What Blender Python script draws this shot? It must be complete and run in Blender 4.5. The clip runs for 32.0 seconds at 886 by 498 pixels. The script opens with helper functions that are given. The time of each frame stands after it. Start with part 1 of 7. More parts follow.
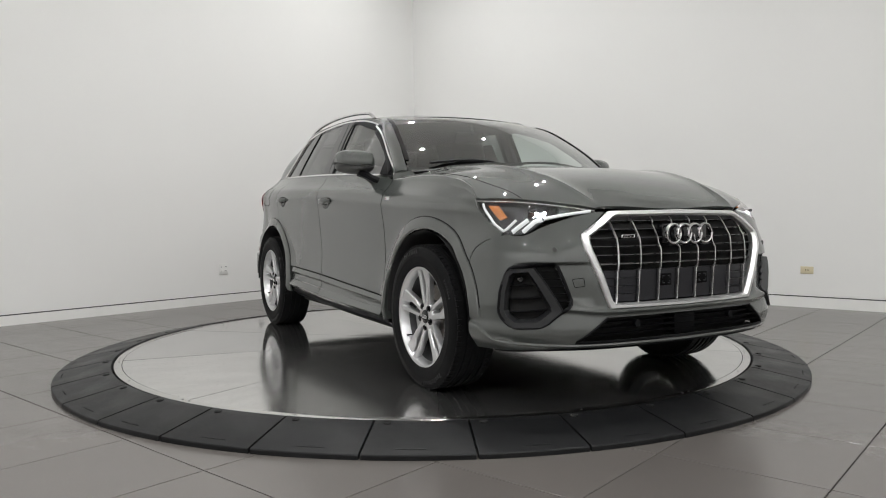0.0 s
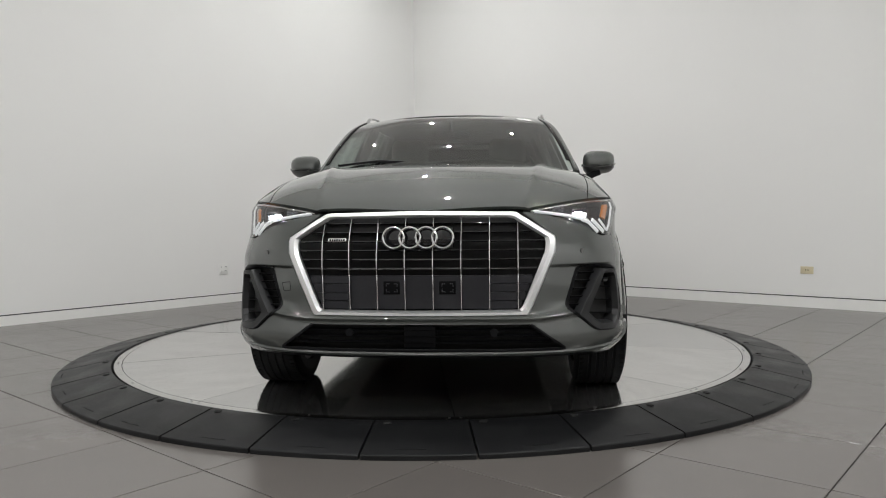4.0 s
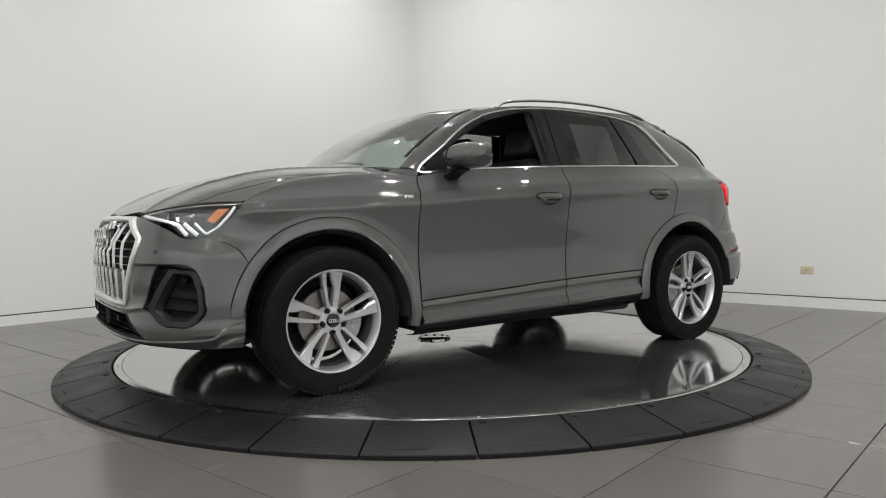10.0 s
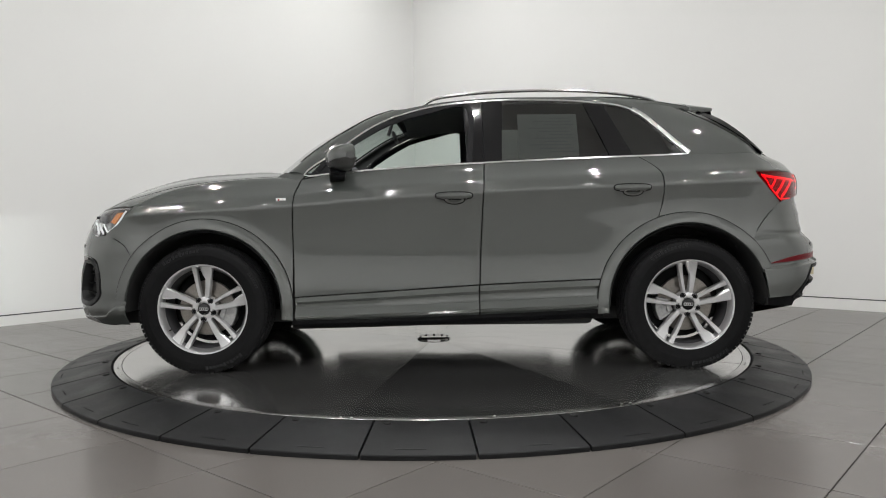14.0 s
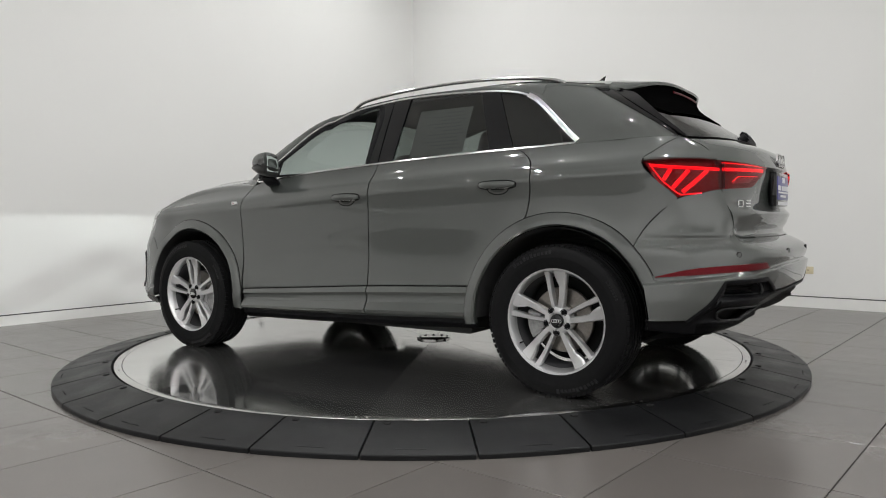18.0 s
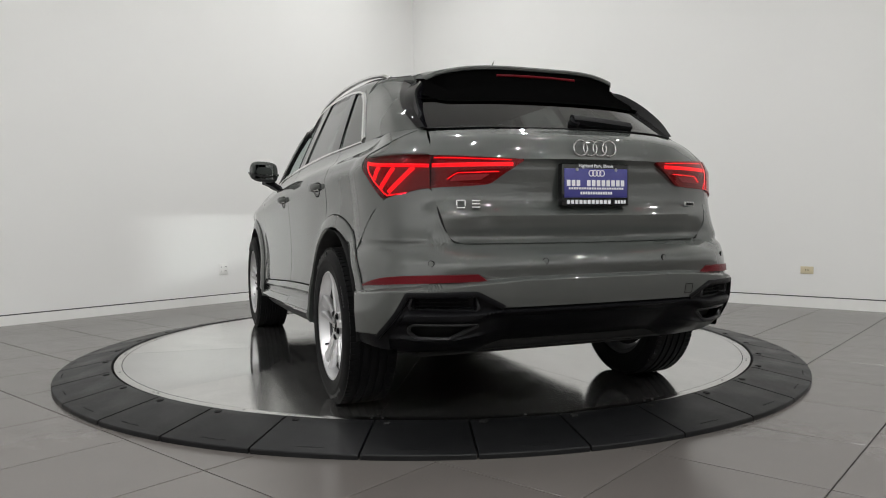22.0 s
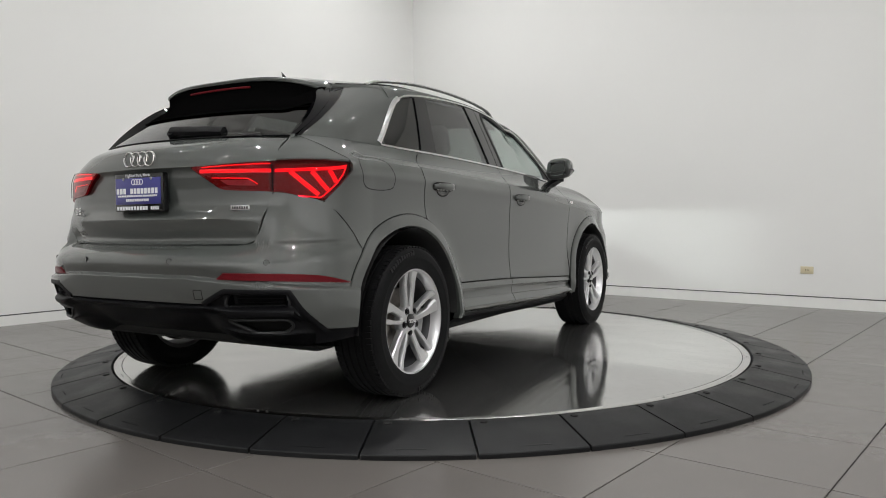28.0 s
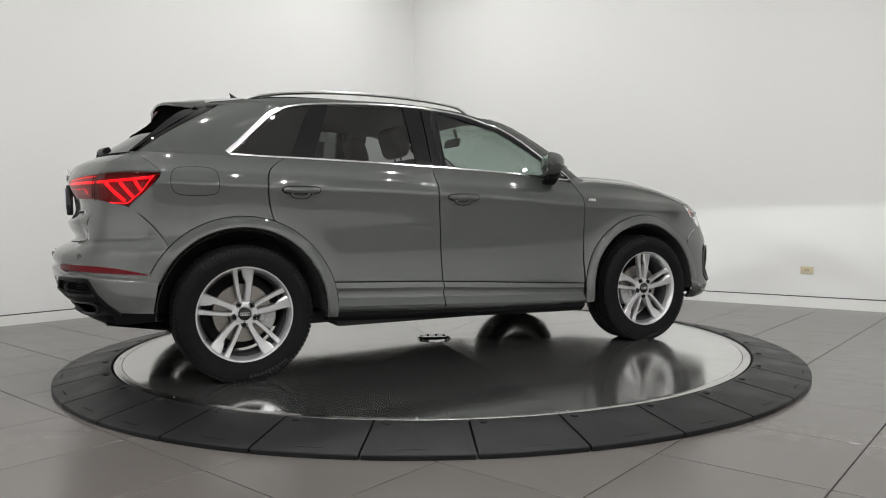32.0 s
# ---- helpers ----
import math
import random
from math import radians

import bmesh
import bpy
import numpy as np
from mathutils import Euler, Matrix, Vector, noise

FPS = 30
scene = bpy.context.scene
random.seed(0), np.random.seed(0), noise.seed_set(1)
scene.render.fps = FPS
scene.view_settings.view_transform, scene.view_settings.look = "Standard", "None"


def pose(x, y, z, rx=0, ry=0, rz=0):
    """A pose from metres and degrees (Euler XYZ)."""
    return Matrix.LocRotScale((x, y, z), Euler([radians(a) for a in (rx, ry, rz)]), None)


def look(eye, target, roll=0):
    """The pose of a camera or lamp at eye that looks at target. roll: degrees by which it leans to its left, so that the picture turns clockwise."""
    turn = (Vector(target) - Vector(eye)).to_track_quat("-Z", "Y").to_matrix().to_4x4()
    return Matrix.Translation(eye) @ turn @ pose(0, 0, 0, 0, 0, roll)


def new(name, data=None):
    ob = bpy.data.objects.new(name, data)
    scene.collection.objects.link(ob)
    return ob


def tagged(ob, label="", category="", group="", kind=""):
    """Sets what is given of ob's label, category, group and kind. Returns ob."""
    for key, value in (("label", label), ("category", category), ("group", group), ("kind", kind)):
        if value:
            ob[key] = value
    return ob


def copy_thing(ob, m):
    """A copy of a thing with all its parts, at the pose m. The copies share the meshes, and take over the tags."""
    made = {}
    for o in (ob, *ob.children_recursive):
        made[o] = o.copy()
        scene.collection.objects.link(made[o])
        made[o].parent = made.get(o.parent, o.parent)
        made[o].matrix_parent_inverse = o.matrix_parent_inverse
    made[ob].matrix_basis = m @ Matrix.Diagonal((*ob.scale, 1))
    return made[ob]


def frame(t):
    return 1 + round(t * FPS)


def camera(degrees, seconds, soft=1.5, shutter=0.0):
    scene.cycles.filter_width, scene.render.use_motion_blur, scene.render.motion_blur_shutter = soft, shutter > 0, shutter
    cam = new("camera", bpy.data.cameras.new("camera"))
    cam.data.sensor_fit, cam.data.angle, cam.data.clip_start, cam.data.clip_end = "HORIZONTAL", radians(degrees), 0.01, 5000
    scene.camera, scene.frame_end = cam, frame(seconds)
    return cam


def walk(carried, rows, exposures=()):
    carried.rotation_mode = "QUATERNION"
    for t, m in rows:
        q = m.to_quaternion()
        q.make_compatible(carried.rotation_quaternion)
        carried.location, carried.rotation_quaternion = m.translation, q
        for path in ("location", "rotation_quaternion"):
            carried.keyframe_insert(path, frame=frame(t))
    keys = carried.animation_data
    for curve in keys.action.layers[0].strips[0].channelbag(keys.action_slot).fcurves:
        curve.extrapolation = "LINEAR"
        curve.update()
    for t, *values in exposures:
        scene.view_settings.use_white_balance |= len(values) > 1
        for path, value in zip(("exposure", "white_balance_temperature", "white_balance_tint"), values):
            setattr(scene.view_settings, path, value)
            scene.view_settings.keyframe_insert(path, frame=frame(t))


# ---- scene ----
# ---------- camera: stands still ----------
SECONDS = 32.0
cam = camera(62.83, SECONDS, soft=1.0)
EYE = Vector((0.350, -5.0205, 0.8286))
YAW, PITCH, ROLL = radians(-3.1836), radians(-2.2625), -0.5985
WAY = Vector((math.sin(YAW) * math.cos(PITCH), math.cos(YAW) * math.cos(PITCH), math.sin(PITCH)))
STOPS = [(0, 0.08), (3, -0.03), (7, 0.0), (9, 0.05), (13, 0.15), (17, 0.08), (20, 0.0), (24, 0.0), (28, 0.03), (31, 0.12), (32, 0.12)]
walk(cam, [(0, look(EYE, EYE + WAY, ROLL)), (SECONDS, look(EYE, EYE + WAY, ROLL))], STOPS)

# the turntable turns clockwise at an even rate
TURN_START, TURN_RATE = -57.764, -8.5217
CAR_OFFSET = (-0.0886, 0.1589)
FLOOR_Z = -0.07
DISC_R, RING_R = 2.035, 2.352
ROOM_TURN = 52.8
ROOM = pose(0, 0, 0, 0, 0, ROOM_TURN)
WALL_A, WALL_B, WALL_FAR, CEIL_Z = 3.985, 3.810, -8.5, 4.7

# ---------- world ----------
world = bpy.data.worlds.new("world")
scene.world = world
world.use_nodes = True
world.node_tree.nodes["Background"].inputs[0].default_value = (0.9, 0.95, 1.0, 1)
world.node_tree.nodes["Background"].inputs[1].default_value = 0.05

# ---------- ceiling spotlights: in the room's own axes (along wall b, along wall a) ----------
LAMP_POWER = 20.3
LAMP_ROWS = (-6.6, -4.2, -1.9, 0.3, 2.3)
LAMP_SPOTS = [(a, b) for a in LAMP_ROWS for b in LAMP_ROWS]


# ---------- materials ----------
def material(name, color, rough=0.5, metal=0.0, coat=0.0, coat_rough=0.03, grain=0.0, grain_scale=60.0, bump=0.0,
             bump_scale=120.0, rough_var=0.0, ior=1.5, emit=None, emit_strength=0.0, alpha=1.0, transmission=0.0, blotch=0.0,
             blotch_scale=2.0, spec=0.5, random_amount=0.0, stretch=None):
    m = bpy.data.materials.new(name)
    m.use_nodes = True
    nt = m.node_tree
    nodes, links = nt.nodes, nt.links
    b = nodes["Principled BSDF"]
    b.inputs["Base Color"].default_value = (*color, 1)
    b.inputs["Roughness"].default_value = rough
    b.inputs["Metallic"].default_value = metal
    b.inputs["Coat Weight"].default_value = coat
    b.inputs["Coat Roughness"].default_value = coat_rough
    b.inputs["IOR"].default_value = ior
    b.inputs["Alpha"].default_value = alpha
    b.inputs["Transmission Weight"].default_value = transmission
    b.inputs["Specular IOR Level"].default_value = spec
    if emit:
        b.inputs["Emission Color"].default_value = (*emit, 1)
        b.inputs["Emission Strength"].default_value = emit_strength
    if grain or bump or rough_var or blotch or random_amount:
        tc = nodes.new("ShaderNodeTexCoord")
        vec = tc.outputs["Object"]
        if stretch:
            mp = nodes.new("ShaderNodeMapping")
            mp.inputs["Scale"].default_value = stretch
            links.new(vec, mp.inputs["Vector"])
            vec = mp.outputs["Vector"]

        def noise_node(scale, detail=4.0):
            n = nodes.new("ShaderNodeTexNoise")
            n.inputs["Scale"].default_value = scale
            n.inputs["Detail"].default_value = detail
            links.new(vec, n.inputs["Vector"])
            return n.outputs["Fac"]

        value = None

        def add_value(fac, amount):
            nonlocal value
            mr = nodes.new("ShaderNodeMapRange")
            mr.inputs["From Min"].default_value, mr.inputs["From Max"].default_value = 0.25, 0.75
            mr.inputs["To Min"].default_value, mr.inputs["To Max"].default_value = 1 - amount, 1 + amount
            links.new(fac, mr.inputs["Value"])
            if value is None:
                value = mr.outputs["Result"]
            else:
                mul = nodes.new("ShaderNodeMath")
                mul.operation = "MULTIPLY"
                links.new(value, mul.inputs[0])
                links.new(mr.outputs["Result"], mul.inputs[1])
                value = mul.outputs["Value"]

        if grain:
            add_value(noise_node(grain_scale), grain)
        if blotch:
            add_value(noise_node(blotch_scale, 6.0), blotch)
        if random_amount:
            info = nodes.new("ShaderNodeObjectInfo")
            add_value(info.outputs["Random"], random_amount)
        if value is not None:
            hsv = nodes.new("ShaderNodeHueSaturation")
            hsv.inputs["Color"].default_value = (*color, 1)
            links.new(value, hsv.inputs["Value"])
            links.new(hsv.outputs["Color"], b.inputs["Base Color"])
        if rough_var:
            mr = nodes.new("ShaderNodeMapRange")
            mr.inputs["From Min"].default_value, mr.inputs["From Max"].default_value = 0.3, 0.7
            mr.inputs["To Min"].default_value, mr.inputs["To Max"].default_value = max(0.02, rough - rough_var), rough + rough_var
            links.new(noise_node(blotch_scale * 3.0, 6.0), mr.inputs["Value"])
            links.new(mr.outputs["Result"], b.inputs["Roughness"])
        if bump:
            bn = nodes.new("ShaderNodeBump")
            bn.inputs["Strength"].default_value = bump
            bn.inputs["Distance"].default_value = 0.002
            links.new(noise_node(bump_scale, 3.0), bn.inputs["Height"])
            links.new(bn.outputs["Normal"], b.inputs["Normal"])
    return m


def rough_by_piece(m, low, high, scale):
    """Each piece has its own polish, with smudges on it."""
    nodes, links = m.node_tree.nodes, m.node_tree.links
    info, noise, tc = nodes.new("ShaderNodeObjectInfo"), nodes.new("ShaderNodeTexNoise"), nodes.new("ShaderNodeTexCoord")
    noise.inputs["Scale"].default_value = scale
    noise.inputs["Detail"].default_value = 7.0
    links.new(tc.outputs["Object"], noise.inputs["Vector"])
    half = nodes.new("ShaderNodeMath")
    half.operation = "MULTIPLY_ADD"
    half.inputs[1].default_value = 0.5
    links.new(info.outputs["Random"], half.inputs[0])
    links.new(noise.outputs["Fac"], half.inputs[2])
    mr = nodes.new("ShaderNodeMapRange")
    mr.inputs["From Min"].default_value, mr.inputs["From Max"].default_value = 0.25, 1.15
    mr.inputs["To Min"].default_value, mr.inputs["To Max"].default_value = low, high
    links.new(half.outputs["Value"], mr.inputs["Value"])
    links.new(mr.outputs["Result"], nodes["Principled BSDF"].inputs["Roughness"])


M_WALL = material("wall_paint", (0.80, 0.80, 0.785), 0.75, bump=0.12, bump_scale=180, blotch=0.012, blotch_scale=0.8)
# walls behind the camera: unseen, added pale to bounce light onto the car
M_WALL_UNSEEN = material("unseen_wall_paint", (0.80, 0.80, 0.79), 0.75, bump=0.12, bump_scale=180, blotch=0.03)
M_CEIL = material("ceiling_paint", (0.80, 0.80, 0.79), 0.8, bump=0.1)
M_BASE = material("baseboard_paint", (0.80, 0.80, 0.78), 0.55, grain=0.02, grain_scale=9, bump=0.08)
M_GAP = material("shadow_gap", (0.10, 0.10, 0.10), 0.8)
M_TILE = material("floor_tile", (0.116, 0.106, 0.099), 0.24, spec=0.65, grain=0.04, grain_scale=160, blotch=0.03, blotch_scale=3.0,
                  rough_var=0.02, bump=0.03, bump_scale=260, random_amount=0.05)
M_GROUT = material("grout", (0.030, 0.028, 0.026), 0.95, spec=0.1, grain=0.15, grain_scale=200)
M_STEEL = material("brushed_steel", (0.66, 0.655, 0.64), 0.2, 0.96, random_amount=0.05, grain=0.09, grain_scale=25, blotch=0.11, bump=0.012, bump_scale=9,
                   blotch_scale=2.2, stretch=(1.0, 3.0, 1.0))
rough_by_piece(M_STEEL, 0.06, 0.17, 5.0)
M_STEEL_POLISHED = material("polished_steel", (0.61, 0.61, 0.60), 0.15, 0.96, grain=0.05, grain_scale=25, blotch=0.08, blotch_scale=2.2)
rough_by_piece(M_STEEL_POLISHED, 0.05, 0.12, 5.0)
M_STEEL_TRIM = material("steel_trim", (0.66, 0.655, 0.64), 0.2, 1.0, bump=0.05)
M_RUBBER_RAMP = material("ramp_rubber", (0.0092, 0.0095, 0.0102), 0.42, spec=0.24, grain=0.18, grain_scale=7, rough_var=0.08, bump=0.25,
                         bump_scale=350, random_amount=0.10)
M_SCREW = material("screw_steel", (0.35, 0.35, 0.34), 0.3, 1.0, bump=0.05)
M_PAINT = material("grey_paint", (0.0440, 0.0495, 0.0458), 0.5, 0.0, coat=1.0, coat_rough=0.03, grain=0.05, grain_scale=1500, spec=0.2)
M_PAINT.node_tree.nodes["Principled BSDF"].inputs["Coat IOR"].default_value = 1.98
M_BLACK_GLOSS = material("gloss_black", (0.004, 0.004, 0.005), 0.04, coat=0.3, bump=0.005)
M_BLACK = material("black_plastic", (0.0050, 0.0050, 0.0060), 0.40, spec=0.13, bump=0.2, bump_scale=600, grain=0.1)
M_SLAT = material("grille_black", (0.003, 0.003, 0.0035), 0.5, spec=0.07, grain=0.1, bump=0.1, bump_scale=500)
M_PANEL = material("grille_panel", (0.016, 0.016, 0.019), 0.33, spec=0.35, grain=0.1, bump=0.1, bump_scale=500)
M_VOID = material("deep_black", (0.002, 0.002, 0.002), 1.0, spec=0.0, grain=0.1)
M_DARK = material("dark_underbody", (0.008, 0.008, 0.008), 0.85, grain=0.3, grain_scale=20)
M_TYRE = material("tyre_rubber", (0.0065, 0.0065, 0.007), 0.6, spec=0.10, grain=0.2, grain_scale=40, bump=0.15, bump_scale=400)
M_TYRE_TEXT = material("tyre_lettering", (0.012, 0.012, 0.013), 0.45, spec=0.22, grain=0.2, bump=0.1)
M_ALLOY = material("silver_alloy", (0.66, 0.66, 0.67), 0.30, 0.85, coat=0.5, grain=0.03, grain_scale=300)
# dark copy of the alloy: the shade inside the rim is in the colour
M_ALLOY_SHADE = material("alloy_shade", (0.10, 0.10, 0.105), 0.45, 0.6, grain=0.05)
M_DISC = material("brake_iron", (0.28, 0.26, 0.24), 0.35, 1.0, grain=0.15, grain_scale=90, bump=0.1)
M_CALIPER = material("caliper_metal", (0.35, 0.35, 0.35), 0.5, 0.7, grain=0.2)
M_CHROME = material("satin_aluminium", (0.78, 0.78, 0.78), 0.16, 1.0, grain=0.01)
M_SATIN = material("satin_silver", (0.80, 0.80, 0.80), 0.36, 0.9, grain=0.02, grain_scale=400)
M_TRIM_DARK = material("matt_dark_trim", (0.016, 0.0165, 0.0175), 0.40, spec=0.40, grain=0.06, bump=0.1, bump_scale=500)
M_HANDLE_SHADE = material("handle_shade_grey", (0.055, 0.057, 0.055), 0.38, coat=0.3, grain=0.05, bump=0.1, bump_scale=500)


def glass(name, color, alpha, rough=0.0, gloss=0.11):
    m = bpy.data.materials.new(name)
    m.use_nodes = True
    nt = m.node_tree
    nt.nodes.clear()
    out = nt.nodes.new("ShaderNodeOutputMaterial")
    mix = nt.nodes.new("ShaderNodeMixShader")
    gl = nt.nodes.new("ShaderNodeBsdfGlossy")
    gl.inputs["Roughness"].default_value = rough
    tr = nt.nodes.new("ShaderNodeBsdfTransparent")
    tr.inputs["Color"].default_value = (*[c * alpha for c in color], 1)
    # gloss rises towards grazing angles alike on both faces of the pane
    lw = nt.nodes.new("ShaderNodeLayerWeight")
    lw.inputs["Blend"].default_value = 0.5
    power, scale = nt.nodes.new("ShaderNodeMath"), nt.nodes.new("ShaderNodeMath")
    power.operation, scale.operation = "POWER", "MULTIPLY_ADD"
    power.inputs[1].default_value = 3.6
    scale.inputs[1].default_value, scale.inputs[2].default_value = 0.86, gloss
    nt.links.new(lw.outputs["Facing"], power.inputs[0])
    nt.links.new(power.outputs[0], scale.inputs[0])
    nt.links.new(scale.outputs[0], mix.inputs[0])
    nt.links.new(tr.outputs[0], mix.inputs[1])
    nt.links.new(gl.outputs[0], mix.inputs[2])
    nt.links.new(mix.outputs[0], out.inputs[0])
    return m


M_GLASS = glass("clear_glass", (0.86, 0.97, 0.92), 0.86, gloss=0.14)
M_SCREEN = glass("screen_glass", (0.84, 0.97, 0.92), 0.82, gloss=0.30)
M_GLASS_TINT = glass("privacy_glass", (0.75, 0.80, 0.78), 0.38)
M_LENS = glass("lamp_lens", (1.0, 1.0, 1.0), 0.9)
M_LAMP = material("lamp_glow", (1, 1, 1), 0.5, emit=(1.0, 0.98, 0.95), emit_strength=216.0)
M_LAMP_BODY = material("lamp_housing", (0.7, 0.7, 0.7), 0.5, grain=0.02)
M_OUTLET_WHITE = material("outlet_white", (0.78, 0.78, 0.76), 0.4, grain=0.01)
M_OUTLET_CREAM = material("outlet_cream", (0.62, 0.55, 0.38), 0.4, grain=0.02)
M_SLOT = material("slot_dark", (0.005, 0.005, 0.005), 0.8, spec=0.1, grain=0.05)


# ---------- mesh helpers ----------
def smooth_by_angle(me, degrees=35):
    me.polygons.foreach_set("use_smooth", [True] * len(me.polygons))
    bm = bmesh.new()
    bm.from_mesh(me)
    for e in bm.edges:
        e.smooth = len(e.link_faces) == 2 and e.calc_face_angle(0) < radians(degrees)
    bm.to_mesh(me)
    bm.free()


def mesh_of(name, bm, mat, smooth=35, recalc=True):
    if recalc:
        bmesh.ops.recalc_face_normals(bm, faces=bm.faces)
    me = bpy.data.meshes.new(name)
    bm.to_mesh(me)
    bm.free()
    if mat:
        for m in (mat if isinstance(mat, (list, tuple)) else [mat]):
            me.materials.append(m)
    if smooth:
        smooth_by_angle(me, smooth)
    return me


def part(name, bm, mat, parent, label="", smooth=35, recalc=True):
    ob = new(name, mesh_of(name, bm, mat, smooth, recalc))
    ob.parent = parent
    if label:
        tagged(ob, label)
    return ob


def thing(name, label, category, group="", kind="", m=None):
    ob = new(name)
    ob.empty_display_size = 0.1
    if m is not None:
        ob.matrix_basis = m
    return tagged(ob, label, category, group, kind)


def box(bm, lo, hi, bevel=0.0, m=None, segments=2):
    lo, hi = Vector(lo), Vector(hi)
    made = bmesh.ops.create_cube(bm, size=1.0, matrix=Matrix.Translation((lo + hi) / 2) @ Matrix.Diagonal((*(hi - lo), 1)))
    verts = made["verts"]
    if bevel:
        edges = list({e for v in verts for e in v.link_edges})
        r = bmesh.ops.bevel(bm, geom=edges, offset=bevel, segments=segments, profile=0.5, affect="EDGES")
        verts = list({v for f in r["faces"] for v in f.verts} | {v for v in verts if v.is_valid})
    if m is not None:
        bmesh.ops.transform(bm, matrix=m, verts=verts)
    return verts


def cyl(bm, r1, r2, depth, m=None, seg=24, caps=True):
    return bmesh.ops.create_cone(bm, cap_ends=caps, segments=seg, radius1=r1, radius2=r2, depth=depth, matrix=m or Matrix())["verts"]


def lathe(bm, profile, seg=48, m=None, closed=False):
    """Turn a profile of (radius, height) about z."""
    rings = []
    for i in range(seg):
        a = 2 * math.pi * i / seg
        ring = [bm.verts.new((r * math.cos(a), r * math.sin(a), h)) for r, h in profile]
        rings.append(ring)
    n = len(profile)
    for i in range(seg):
        p, q = rings[i], rings[(i + 1) % seg]
        for k in range(n if closed else n - 1):
            bm.faces.new((p[k], q[k], q[(k + 1) % n], p[(k + 1) % n]))
    if m is not None:
        bmesh.ops.transform(bm, matrix=m, verts=[v for r in rings for v in r])
    return [v for r in rings for v in r]


def grid(bm, rows, flip=False):
    """A sheet from rows of points."""
    vs = [[bm.verts.new(p) for p in row] for row in rows]
    for a, b in zip(vs, vs[1:]):
        for k in range(len(a) - 1):
            f = (a[k], a[k + 1], b[k + 1], b[k])
            bm.faces.new(f[::-1] if flip else f)
    return vs


def sweep(bm, path, section, closed=False, up=Vector((0, 0, 1)), normals=None):
    """Carry a closed section of (side, out) along a path; normals give the out direction."""
    n = len(path)
    rings = []
    for i, p in enumerate(path):
        p = Vector(p)
        a = Vector(path[(i - 1) % n if closed else max(i - 1, 0)])
        b = Vector(path[(i + 1) % n if closed else min(i + 1, n - 1)])
        t = (b - a).normalized()
        o = Vector(normals[i]) if normals else up
        s = t.cross(o).normalized()
        o = s.cross(t).normalized()
        rings.append([bm.verts.new(p + s * u + o * v) for u, v in section])
    k = len(section)
    for i in range(n if closed else n - 1):
        p, q = rings[i], rings[(i + 1) % n]
        for j in range(k):
            bm.faces.new((p[j], q[j], q[(j + 1) % k], p[(j + 1) % k]))
    if not closed:
        bm.faces.new(rings[0][::-1])
        bm.faces.new(rings[-1])
    return rings


def spline(points):
    """A smooth single-valued curve through a few points, as a function (Catmull-Rom on uneven knots)."""
    pts = sorted(points)
    xs = np.array([p[0] for p in pts], float)
    ys = np.array([p[1] for p in pts], float)
    d = np.diff(ys) / np.diff(xs)
    h = np.diff(xs)
    m = np.zeros(len(xs))
    m[0], m[-1] = d[0], d[-1]
    for i in range(1, len(xs) - 1):
        m[i] = (d[i - 1] * h[i] + d[i] * h[i - 1]) / (h[i] + h[i - 1])

    def at(x):
        i = int(np.clip(np.searchsorted(xs, x) - 1, 0, len(xs) - 2))
        t = (x - xs[i]) / h[i]
        if t < 0:
            return float(ys[0] + m[0] * (x - xs[0]))
        if t > 1:
            return float(ys[-1] + m[-1] * (x - xs[-1]))
        return float((2 * t**3 - 3 * t**2 + 1) * ys[i] + (t**3 - 2 * t**2 + t) * h[i] * m[i]
                     + (-2 * t**3 + 3 * t**2) * ys[i + 1] + (t**3 - t**2) * h[i] * m[i + 1])
    return at


def curve2d(points, n, smooth=True, closed=False):
    """n points spread evenly along a line through a few points (any dimension)."""
    p = [np.array(q, float) for q in points]
    if closed:
        p = p + [p[0]]
    dense = []
    for i in range(len(p) - 1):
        if smooth:
            a = p[i - 1] if i > 0 else (p[-2] if closed else 2 * p[0] - p[1])
            d = p[i + 2] if i + 2 < len(p) else (p[1] if closed else 2 * p[-1] - p[-2])
            b, c = p[i], p[i + 1]
            k0, k1, k2 = [max(np.linalg.norm(v), 1e-6) ** 0.5 for v in (b - a, c - b, d - c)]
            m1 = (b - a) / k0 - (c - a) / (k0 + k1) + (c - b) / k1
            m2 = (c - b) / k1 - (d - b) / (k1 + k2) + (d - c) / k2
            m1, m2 = m1 * k1, m2 * k1
            for s in np.linspace(0, 1, 17)[:-1]:
                dense.append((2 * s**3 - 3 * s**2 + 1) * b + (s**3 - 2 * s**2 + s) * m1 + (-2 * s**3 + 3 * s**2) * c + (s**3 - s**2) * m2)
        else:
            for s in np.linspace(0, 1, 17)[:-1]:
                dense.append(p[i] * (1 - s) + p[i + 1] * s)
    dense.append(p[-1])
    dense = np.array(dense)
    L = np.concatenate([[0], np.cumsum(np.linalg.norm(np.diff(dense, axis=0), axis=1))])
    want = np.linspace(0, L[-1], n + 1)[:-1] if closed else np.linspace(0, L[-1], n)
    return np.stack([np.interp(want, L, dense[:, k]) for k in range(dense.shape[1])], -1)


# ---------- the room ----------
def room_box(name, lo, hi, mat, bevel=0.0, kind="structure", label="", category=""):
    bm = bmesh.new()
    box(bm, lo, hi, bevel)
    ob = new(name, mesh_of(name, bm, mat, 0))
    ob.matrix_basis = ROOM
    return tagged(ob, label, category, "", kind)


